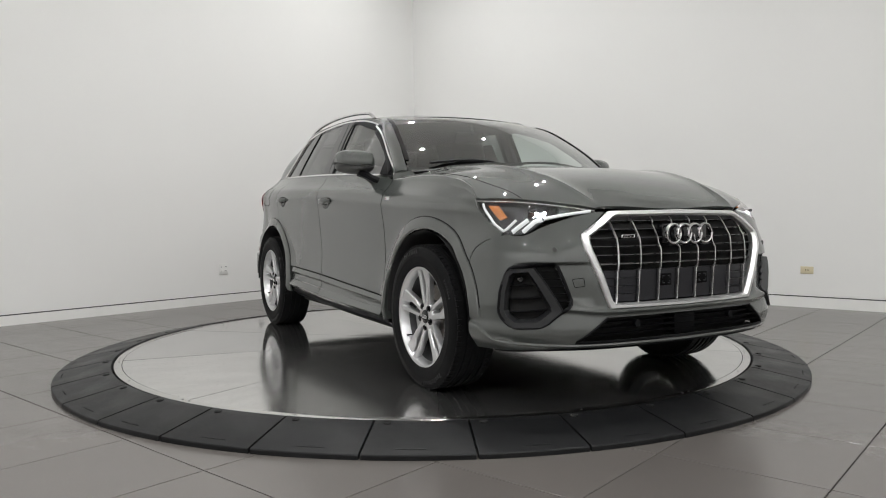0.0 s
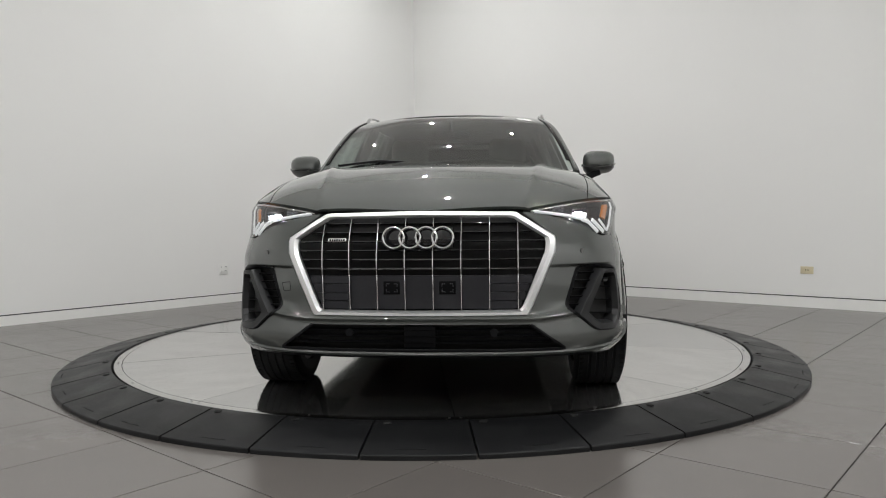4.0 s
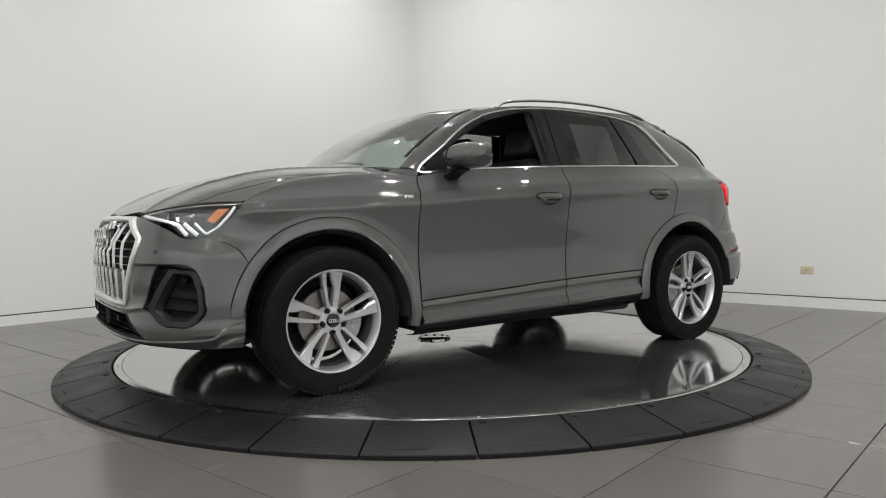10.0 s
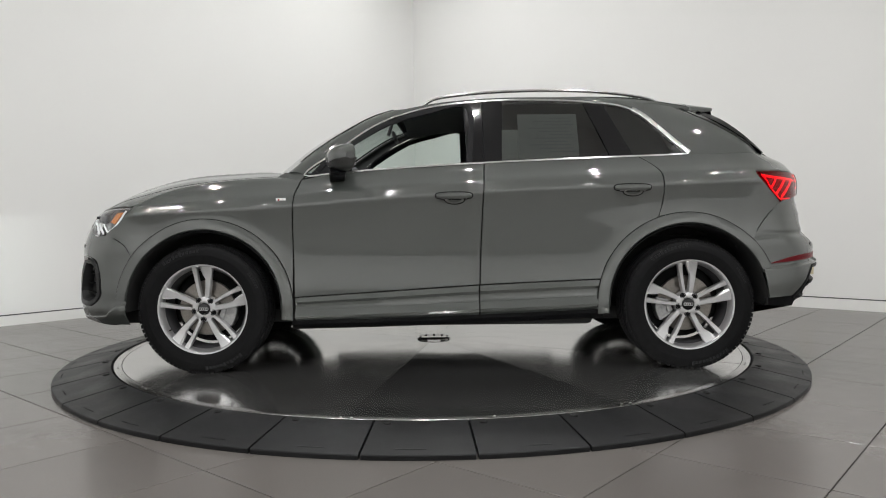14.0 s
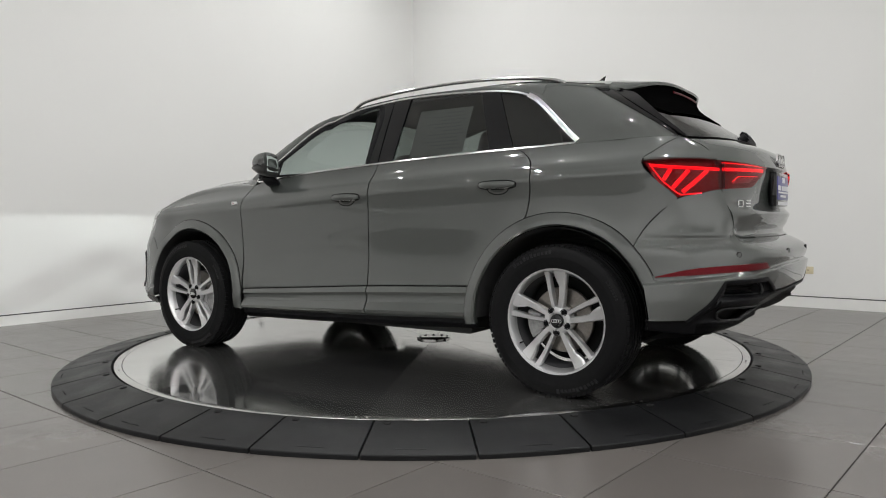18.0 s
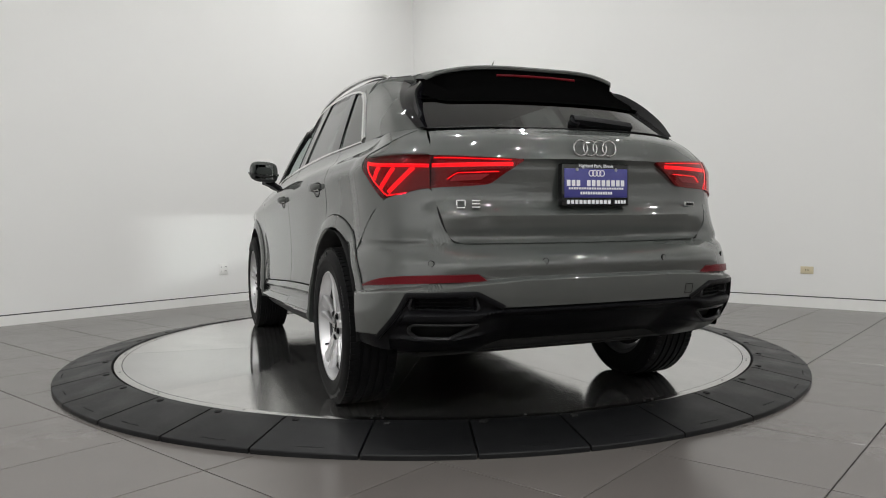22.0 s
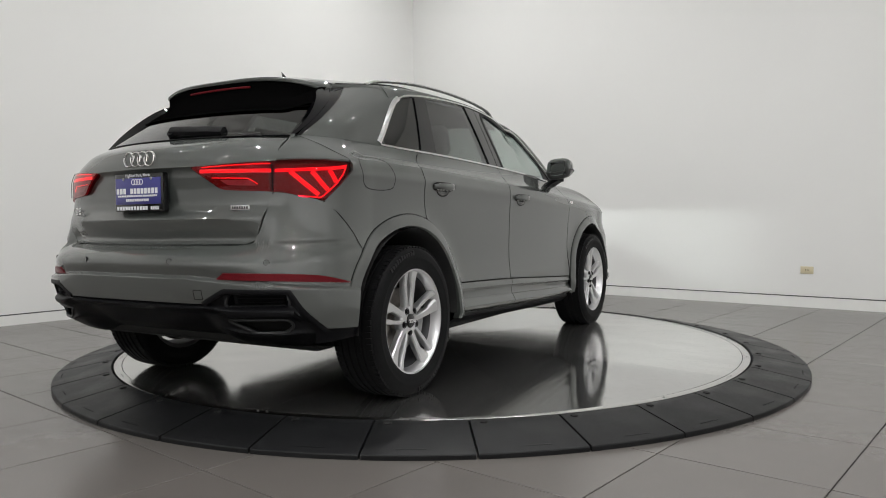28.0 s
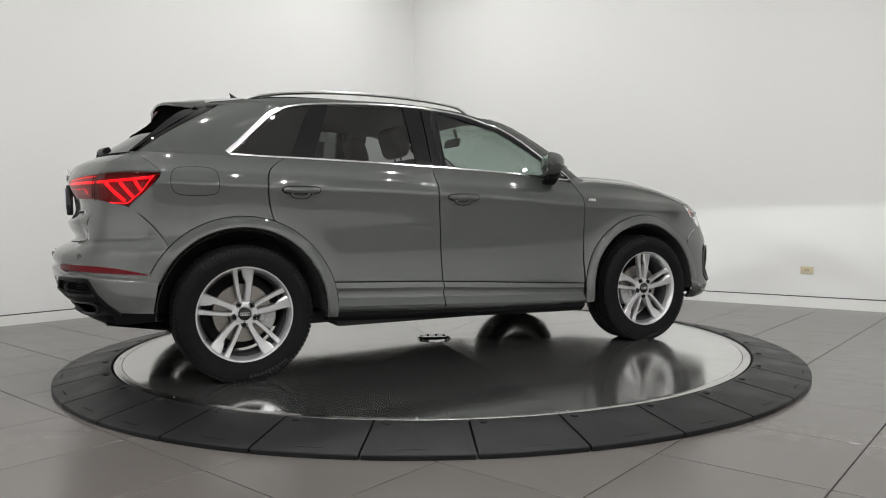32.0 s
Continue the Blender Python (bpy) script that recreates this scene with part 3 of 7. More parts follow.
TAIL_N = spline([(0.25, 3.2), (0.6, 3.2), (0.75, 2.85), (0.95, 2.6), (1.2, 2.3)])


def smoothstep(a, b, x):
    t = min(1.0, max(0.0, (x - a) / (b - a)))
    return t * t * (3 - 2 * t)


def flare(x, z):
    f = 0.0
    for wx in (1.34, -1.34):
        r = math.hypot(x - wx, (z - 0.34) * 1.04)
        f = max(f, 0.034 * math.exp(-((max(r, 0.42) - 0.42) / 0.085) ** 2))
    return f


SHOULDER = 1.000


def side_y(x, z):
    """Half width of the lower body."""
    lift = BELT(x) - 1.10
    v = z - lift * smoothstep(0.72, 0.95, z)
    xc = min(max(x, XB), XA)
    w = PROFILE(v) + PLAN(xc) + flare(xc, z) + 0.0125 * max(0.0, 1 - abs(v - SHOULDER) / 0.034)
    k = smoothstep(0.92, 1.12, v)
    w = w * (1 - k) + k * (BELT_IN(xc) + (v - 1.10) * -0.45)
    if x > XA:
        a = min(0.99999, (x - XA) / (NOSE(z) - XA))
        n = NOSE_N(z)
        w *= (1 - a**n) ** (1 / n)
    if x < XB:
        a = min(0.99999, (XB - x) / (TAIL_CORNER(z) + XB))
        n = TAIL_N(z)
        w *= (1 - a**n) ** (1 / n)
    return w


def front_at(theta, z):
    """Point of the nose at a plan angle (degrees from straight ahead, seen from behind the corner)."""
    A, B, n = NOSE(z) - XA, side_y(XA, z), NOSE_N(z)
    t = radians(min(max(theta, 0.0), 90.0))
    r = ((math.cos(t) / A) ** n + (math.sin(t) / B) ** n) ** (-1 / n)
    return Vector((XA + r * math.cos(t), r * math.sin(t), z))


def tail_x(z, f):
    """How far back the tail reaches at height z, at the share f of its half width."""
    k = smoothstep(0.62, 0.86, f)
    return TAIL(z) * (1 - k) + TAIL_CORNER(z) * k


def rear_at(theta, z):
    B, n = side_y(XB, z), TAIL_N(z)
    t = radians(min(max(theta, 0.0), 90.0))
    f = math.sin(t)
    for _ in range(4):
        A = tail_x(z, f) + XB
        r = ((math.cos(t) / A) ** n + (math.sin(t) / B) ** n) ** (-1 / n)
        f = r * math.sin(t) / B
    return Vector((XB - r * math.cos(t), r * math.sin(t), z))


def front_yz(y, z):
    B, n = side_y(XA, z), NOSE_N(z)
    return Vector((XA + (NOSE(z) - XA) * (1 - min(0.9999, abs(y) / B) ** n) ** (1 / n), y, z))


def rear_yz(y, z):
    B, n = side_y(XB, z), TAIL_N(z)
    f = min(0.9999, abs(y) / B)
    return Vector((XB - (tail_x(z, f) + XB) * (1 - f**n) ** (1 / n), y, z))


def side_xz(x, z):
    return Vector((x, side_y(x, z), z))


HOOD = spline([(0.85, 1.118), (0.98, 1.130), (1.2, 1.122), (1.5, 1.103), (1.68, 1.070), (1.85, 1.015), (1.98, 0.955), (2.07, 0.905), (2.13, 0.862), (2.2, 0.80)])


LAMP_BOTTOM = [(41.5, 0.856), (49, 0.841), (55, 0.827), (57.5, 0.815), (60, 0.785), (62.5, 0.766), (68, 0.762)]
LAMP_TOP = [(41.5, 0.866), (52, 0.887), (66, 0.909), (80.5, 0.918)]
# the bonnet's side edge: along the wing, then along the top of the headlamp
EDGE = [(0.80, 0.715, 1.078), (1.0, 0.722, 1.082), (1.2, 0.732, 1.070), (1.4, 0.745, 1.045), (1.55, 0.763, 1.012), (1.66, 0.785, 0.970)] + \
    [tuple(front_at(t, z) - Vector((math.cos(radians(t)), math.sin(radians(t)), 0)) * 0.012 + Vector((0.0, 0.0, 0.009))) for t, z in ((80.0, 0.918), (74, 0.916), (66, 0.909), (59, 0.899), (52, 0.887), (46, 0.876), (41.5, 0.866))]
SEAM = spline([(p[0], p[1]) for p in EDGE])
EDGE_Z = spline([(p[0], p[2]) for p in EDGE])


def hood_z(x, y):
    r = min(1.0, abs(y) / SEAM(min(x, EDGE[-1][0])))
    zc = HOOD(x)
    ze = min(zc, EDGE_Z(min(x, EDGE[-1][0]))) if x < EDGE[-1][0] else zc - (HOOD(EDGE[-1][0]) - EDGE[-1][2])
    return zc - (zc - ze) * (0.32 * r**2 + 0.68 * r**6) + 0.015 * math.exp(-abs(abs(y) - 0.60 + 0.14 * (x - 0.9)) / 0.032) * (1 - r**8) * smoothstep(0.85, 1.1, x)


ROOF = spline([(0.30, 1.510), (0.10, 1.548), (-0.2, 1.572), (-0.6, 1.582), (-1.0, 1.582), (-1.35, 1.566), (-1.55, 1.548), (-1.75, 1.520)])
ROOF_HALF = spline([(0.35, 0.575), (0.0, 0.60), (-0.6, 0.600), (-1.2, 0.570), (-1.46, 0.518), (-1.7, 0.465)])


def roof_z(x, y):
    h = ROOF_HALF(x)
    return ROOF(x) - (0.045 + 0.022 * smoothstep(-1.0, -1.45, x)) * (abs(y) / h) ** 2.6


WIN_TOP = spline([(0.72, 1.150), (0.60, 1.235), (0.42, 1.362), (0.25, 1.440), (0.08, 1.484), (-0.08, 1.504), (-0.28, 1.518), (-0.58, 1.518), (-0.90, 1.498), (-1.06, 1.470)])


def glass_y(x, z):
    """Half width of the window band between belt and roof."""
    zb = BELT(x)
    top = min(ROOF(min(x, 0.28)) - 0.045, 1.535)
    t = (z - zb) / max(0.25, top - zb) if x < 0.28 else (z - zb) / 0.43
    end = ROOF_HALF(min(x, 0.28)) + 0.022
    yb = BELT_IN(x)
    if x > 0.28:
        return yb - (z - zb) * (BELT_IN(0.28) - end) / 0.43
    return yb + (end - yb) * (t + 0.10 * t * (t - 1))


def glass_xz(x, z):
    return Vector((x, glass_y(x, z), z))


def coons(bottom, top, left, right, nu, nv, smooth=(True, True, True, True)):
    """Fill four boundary lines (bottom and top run along u, left and right along v)."""
    b, t = curve2d(bottom, nu, smooth[0]), curve2d(top, nu, smooth[1])
    l, r = curve2d(left, nv, smooth[2]), curve2d(right, nv, smooth[3])
    rows = []
    for j in range(nv):
        v = j / (nv - 1)
        row = []
        for i in range(nu):
            u = i / (nu - 1)
            p = (1 - v) * b[i] + v * t[i] + (1 - u) * l[j] + u * r[j] - ((1 - u) * (1 - v) * b[0] + u * (1 - v) * b[-1] + (1 - u) * v * t[0] + u * v * t[-1])
            row.append(p)
        rows.append(row)
    return rows


def sheet(bm, rows, side=1, out=0.0, lip=0.014, centre=None):
    """A panel from rows of points, mirrored for side -1, with its rim turned inwards."""
    vs = grid(bm, [[Vector((p[0], p[1] * side, p[2])) for p in row] for row in rows], flip=side < 0)
    flat = [v for r in vs for v in r]
    bm.normal_update()
    mid = sum((v.co for v in flat), Vector()) / len(flat)
    c = Vector(centre) if centre else Vector((mid.x * 0.55, 0, 0.75))
    flip = sum((v.normal.dot(v.co - c) for v in flat)) < 0
    nor = {v: (-v.normal if flip else v.normal.copy()) for v in flat}
    if out:
        for v in flat:
            v.co = v.co + nor[v] * out
    if lip:
        edge = [vs[0][i] for i in range(len(vs[0]))] + [r[-1] for r in vs[1:]] + list(reversed(vs[-1]))[1:] + [r[0] for r in reversed(vs[1:-1])]
        inner = [bm.verts.new(v.co - nor[v] * lip) for v in edge]
        n = len(edge)
        for i in range(n):
            try:
                bm.faces.new((edge[i], edge[(i + 1) % n], inner[(i + 1) % n], inner[i]))
            except ValueError:
                pass
    return vs


def cut(bm, inside):
    """Take out the faces whose middle lies in the opening."""
    gone = [f for f in bm.faces if inside(f.calc_center_median())]
    bmesh.ops.delete(bm, geom=gone, context="FACES")


def cut_clean(bm, poly, point, inward=0.03, both=True):
    """Cut an opening of outline poly (y, z) and bring its rim onto the outline, turned inwards."""
    def flat(v):
        return (abs(v.co.y) if both else v.co.y, v.co.z)

    def nearest(q):
        best = None
        for (y0, z0), (y1, z1) in zip(poly, poly[1:] + poly[:1]):
            d = (y1 - y0, z1 - z0)
            k = min(1.0, max(0.0, ((q[0] - y0) * d[0] + (q[1] - z0) * d[1]) / (d[0] ** 2 + d[1] ** 2)))
            p = (y0 + d[0] * k, z0 + d[1] * k)
            r = math.hypot(p[0] - q[0], p[1] - q[1])
            if best is None or r < best[0]:
                best = (r, p)
        return best
    gone = []
    for f in bm.faces:
        c = f.calc_center_median()
        if in_poly(abs(c.y) if both else c.y, c.z, poly):
            gone.append(f)
    rim = {e for f in gone for e in f.edges}
    bmesh.ops.delete(bm, geom=gone, context="FACES")
    rim = [e for e in rim if e.is_valid and len(e.link_faces) == 1]
    verts = list({v for e in rim for v in e.verts})
    for v in verts:
        sign = -1.0 if both and v.co.y < 0 else 1.0
        r, (y, z) = nearest(flat(v))
        if r < 0.02:
            p = point(y, z)
            v.co = Vector((p.x, p.y * sign, p.z))
    for cy, cz in poly:
        for sign in ((1.0, -1.0) if both else (1.0,)):
            near = [(math.hypot(v.co.y * sign - cy, v.co.z - cz), i) for i, v in enumerate(verts)]
            r, i = min(near)
            if r < 0.014:
                p = point(cy, cz)
                verts[i].co = Vector((p.x, p.y * sign, p.z))
    if inward:
        made = bmesh.ops.extrude_edge_only(bm, edges=rim)["geom"]
        for v in made:
            if isinstance(v, bmesh.types.BMVert):
                v.co -= Vector((0.85 * (1 if v.co.x > 0 else -1), 0.4 * (1 if v.co.y > 0 else -1) * min(1.0, abs(v.co.y) / 0.8), 0)) * inward


def in_poly(y, z, poly):
    hit = False
    for (y0, z0), (y1, z1) in zip(poly, poly[1:] + poly[:1]):
        if (z0 > z) != (z1 > z) and y < (y1 - y0) * (z - z0) / (z1 - z0) + y0:
            hit = not hit
    return hit


def lifted(rows, fn):
    return [[fn(*p) for p in row] for row in rows]


SEC_ROUND = [(math.cos(2 * math.pi * i / 8), math.sin(2 * math.pi * i / 8)) for i in range(8)]


def section(w, h):
    return [(c * w, s * h) for c, s in SEC_ROUND]


def flat_section(w, h):
    """A flat strip with softened edges: half width w, height h."""
    return [(-w, -h), (-w, h * 0.5), (-w * 0.7, h), (w * 0.7, h), (w, h * 0.5), (w, -h)]


def strip_on(bm, pts, fn, side, sec, closed=False, eps=0.004):
    """A strip laid along 2D points of a body surface fn(p, q)."""
    path, nor = [], []
    for p, q in pts:
        a = fn(p, q)
        du, dv = fn(p + eps, q) - a, fn(p, q + eps) - a
        n = du.cross(dv)
        if n.length < 1e-12:
            n = Vector((0, 1, 0))
        n.normalize()
        if n.dot(a - Vector((a.x * 0.55, 0, 0.75))) < 0:
            n = -n
        path.append(Vector((a.x, a.y * side, a.z)))
        nor.append(Vector((n.x, n.y * side, n.z)))
    sweep(bm, path, sec, closed, normals=nor)
    return path, nor


# ---------- the car, panel by panel ----------
ARCH_F, ARCH_R = (1.34, 0.352, 0.497, 0.432), (-1.34, 0.357, 0.503, 0.438)
DOOR_A = [(0.836, 0.29), (0.838, 0.45), (0.842, 0.685), (0.842, 0.82), (0.829, 0.985), (0.806, 1.062)]
DOOR_B = [(-0.186, 0.30), (-0.190, 0.50), (-0.202, 0.79), (-0.214, 1.00), (-0.221, 1.146)]
CREASE = spline([(0.85, 0.410), (0.3, 0.442), (-0.18, 0.470), (-0.87, 0.497)])
SILL = spline([(0.85, 0.281), (0.25, 0.292), (-0.2, 0.305), (-0.87, 0.330)])
GAP = 0.0035


def arc(a, from_deg, to_deg, n=9, r=None):
    cx, cz, ro, _ = a
    r = r or ro
    return [(cx + r * math.cos(radians(t)), cz + r * math.sin(radians(t))) for t in np.linspace(from_deg, to_deg, n)]


def shift(line, dx):
    return [(x + dx, z) for x, z in line]


def wing_top(x):
    return EDGE_Z(x) - 0.004 - 0.032 * (1 - smoothstep(1.45, 1.75, x))


def build_wing(car, s):
    xs = np.linspace(0.806, EDGE[6][0] - 0.004, 9)
    top = [(x, wing_top(x)) for x in xs]
    top[0] = (0.806 + GAP, 1.062)
    rear = [(0.842 + GAP, 0.40)] + [(x + GAP, z) for x, z in DOOR_A[2:]]
    seam = [front_at(t, z) for t, z in ((78.2, 0.70), (74.2, 0.738), (68.6, 0.764), (74.6, 0.832), (78.0, 0.885))]
    front = [arc(ARCH_F, 36, 36, 1)[0]] + [(p.x - 0.003, p.z) for p in seam] + [top[-1]]
    rows = lifted(coons([rear[0]] + arc(ARCH_F, 172, 36, 12), top, rear, front, 48, 46), side_xz)
    tops = rows[-1]
    for k in range(1, 7):
        t = k / 6
        row = []
        for p in tops:
            y1 = SEAM(p.x)
            z1 = EDGE_Z(p.x)
            c = Vector((p.x, p.y * 0.75 + y1 * 0.25, z1 + 0.003))
            b = Vector((p.x, y1 + 0.0005, z1))
            row.append(p * (1 - t) ** 2 + c * 2 * t * (1 - t) + b * t * t)
        rows.append(row)
    bm = bmesh.new()
    sheet(bm, rows, s)
    wing = part("front_wing", bm, M_PAINT, car)
    bm = bmesh.new()
    px, pz = 0.905, 0.951
    c = side_xz(px, pz)
    for x0, x1, z0, z1, _ in ((-0.030, 0.026, -0.010, 0.010, 0),):
        box(bm, (px + x0, (c.y - 0.002) * s, pz + z0), (px + x1, (c.y + 0.003) * s, pz + z1), 0.0015)
    badge = part("wing_badge", bm, M_CHROME, wing, "small chrome trim badge with a red mark")
    bm = bmesh.new()
    xr = px + (0.010 if s > 0 else -0.014)
    box(bm, (xr - 0.004, (c.y + 0.0025) * s, pz - 0.006), (xr + 0.004, (c.y + 0.0036) * s, pz + 0.006))
    part("red_mark", bm, M_RED, badge)
    return wing


def build_arch(car, s, a, d0, d1, name):
    """The flared trim round a wheel opening, with the liner behind it."""
    cx, cz, ro, ri = a
    n = 40
    rows = []
    prof = [(ro, -0.006), (ro - 0.001, 0.005), (ro - 0.004, 0.008), (ro - 0.03, 0.013), (ri + 0.014, 0.014), (ri + 0.010, 0.0135), (ri + 0.002, 0.004), (ri + 0.002, -0.03)]
    for t in np.linspace(d0, d1, n):
        c, q = math.cos(radians(t)), math.sin(radians(t))
        row = []
        for r, out in prof:
            x, z = cx + r * c, cz + r * q
            x0, z0 = cx + ro * c, cz + ro * q
            y = side_y(x0, max(z0, 0.31)) * 0.5 + side_y(x, max(z, 0.31)) * 0.5
            if x > XA + 0.05:
                y = side_y(x, max(z, 0.31))
            row.append(Vector((x, y + out, z)))
        rows.append(row)
    bm = bmesh.new()
    sheet(bm, rows, s, lip=0)
    trim = part(name, bm, M_PAINT, car, "grey flared wheel-arch trim", 30)
    bm = bmesh.new()
    path = [Vector((r[0].x, (r[1].y - 0.0065) * s, r[0].z)) for r in rows[1:-1]]
    sweep(bm, path, section(0.004, 0.0035), normals=[Vector((0, s, 0))] * len(path))
    part("trim_joint", bm, M_SLOT, trim)
    bm = bmesh.new()
    rows = []
    for t in np.linspace(-2, 182, 30):
        c, q = math.cos(radians(t)), math.sin(radians(t))
        rows.append([Vector((cx + r * c, y, cz + r * q)) for r, y in ((ri - 0.002, 0.885), (ri - 0.012, 0.86), (ri - 0.012, 0.55), (0.02, 0.52))])
    sheet(bm, rows, s, lip=0)
    part("wheel_liner", bm, M_DARK, car, "black wheel-arch liner")


def build_handle(parent, s, x, z):
    base = side_xz(x, z)
    bm = bmesh.new()
    rows = []
    # dark patches laid on the panel paint the shade round the handle
    sheet(bm, [[side_xz(x - 0.003 + 0.060 * rr * math.cos(t), z - 0.013 + 0.0305 * rr * math.sin(t)) + Vector((0, 0.0006, 0)) for t in np.linspace(0, 2 * math.pi, 25)] for rr in (1.0, 0.8)], s, lip=0)
    sheet(bm, [[side_xz(x + 0.106 * rr * abs(math.cos(t)) ** 0.6 * (1 if math.cos(t) > 0 else -1), z + 0.006 + 0.0235 * rr * abs(math.sin(t)) ** 0.7 * (1 if math.sin(t) > 0 else -1)) + Vector((0, 0.0012, 0))
                for t in np.linspace(0, 2 * math.pi, 33)] for rr in (1.0, 0.5, 0.1)], s, lip=0)
    part("handle_shadow_gap", bm, M_SLOT, parent)
    # flat grey oval, its tone standing for the shaded hollow of the cup
    bm = bmesh.new()
    cup = []
    for rr, dep in ((1.0, 0.001), (0.85, 0.0015), (0.7, 0.0015)):
        cup.append([side_xz(x - 0.003 + 0.055 * rr * math.cos(t), z - 0.012 + 0.026 * rr * math.sin(t)) + Vector((0, dep, 0)) for t in np.linspace(0, 2 * math.pi, 25)])
    sheet(bm, cup, s, lip=0)
    part("handle_cup", bm, M_HANDLE_SHADE, parent)
    bm = bmesh.new()
    path = []
    for t in np.linspace(-1, 1, 15):
        q = side_xz(x + 0.098 * t, z + 0.006)
        path.append(Vector((q.x, (q.y + 0.004 + 0.026 * (1 - abs(t) ** 3.0)) * s, q.z)))
    rings = []
    for i, p in enumerate(path):
        t = -1 + 2 * i / 14
        h = 0.0175 * (1 - 0.45 * abs(t) ** 4)
        rings.append([p + Vector((0, v * s, u)) for u, v in ((-h, -0.004), (-h * 0.9, 0.003), (-h * 0.3, 0.007), (h * 0.4, 0.007), (h * 0.95, 0.002), (h, -0.005), (0, -0.008))])
    vs = [[bm.verts.new(p) for p in r] for r in rings]
    for p, q in zip(vs, vs[1:]):
        for k in range(7):
            bm.faces.new((p[k], p[(k + 1) % 7], q[(k + 1) % 7], q[k]))
    bm.faces.new(vs[0])
    bm.faces.new(vs[-1])
    h = part("door_handle", bm, M_PAINT, parent, "grey bow door handle", 50)
    bm = bmesh.new()
    p0 = side_xz(x, z - 0.006)
    for t in (-1,):
        rows = [[side_xz(x + 0.07 * u, z - 0.0125 + dz) + Vector((0, o + 0.024 * (1 - abs(u) ** 3.0), 0)) for u in np.linspace(-1, 1, 11)] for dz, o in ((0.0, 0.004), (0.0045, 0.0085))]
        sheet(bm, rows, s, lip=0.003)
    part("handle_strip", bm, M_CHROME, parent, "thin chrome strip of the handle")


def build_door(car, s, name, front, rear, bottom_arc, handle):
    """A side door: panel, lower trim and handle. Lines run upwards, front is nearer the nose."""
    f = [(x - GAP, z) for x, z in front]
    r = [(x + GAP, z) for x, z in rear]
    z0f, z0r = CREASE(front[0][0]), CREASE(rear[0][0])

    def above(line, zc):
        xs = spline([(z, x) for x, z in line])
        zt = line[-1][1]
        return [(xs(z), z) for z in np.linspace(zc, zt, 8)]
    top = [(x, BELT(x) - 0.006) for x in np.linspace(r[-1][0], f[-1][0], 8)]
    top[-1] = (f[-1][0], f[-1][1])
    if bottom_arc:
        left = bottom_arc["edge"]
        bot = bottom_arc["bottom"]
    else:
        left = above(r, z0r + 0.003)
        bot = [(x, CREASE(x) + 0.003) for x in np.linspace(left[0][0], f[0][0], 8)]
    top[0] = (left[-1][0], BELT(left[-1][0]) - 0.006)
    left = left[:-1] + [top[0]]
    right = above(f, z0f + 0.003)
    right[0] = (right[0][0], bot[-1][1])
    bm = bmesh.new()
    sheet(bm, lifted(coons(bot, top, left, right, 34, 64), side_xz), s)
    door = part(name, bm, M_PAINT, car, "grey painted side door")
    # lower trim: a concave band that catches the ceiling light, then a tuck under
    xr = bottom_arc["trim_x"] if bottom_arc else rear[0][0] + GAP
    rows = []
    for x in np.linspace(xr, front[0][0] - GAP, 24):
        zc, zs = CREASE(x) - 0.002, SILL(x)
        h = zc - zs
        y = side_y(x, CREASE(x) + 0.01) - flare(x, CREASE(x))
        rows.append([Vector((x, y + o, zs + h * k)) for k, o in ((1.0, -0.006), (0.985, 0.006), (0.80, 0.014), (0.785, 0.012), (0.70, 0.003), (0.58, 0.002), (0.46, 0.008), (0.445, 0.011), (0.22, 0.030), (0.20, 0.030), (0.10, 0.020), (0.0, -0.004))])
    bm = bmesh.new()
    sheet(bm, rows, s, lip=0.01)
    part("lower_trim", bm, M_PAINT, door, smooth=22)
    build_handle(door, s, *handle)
    return door


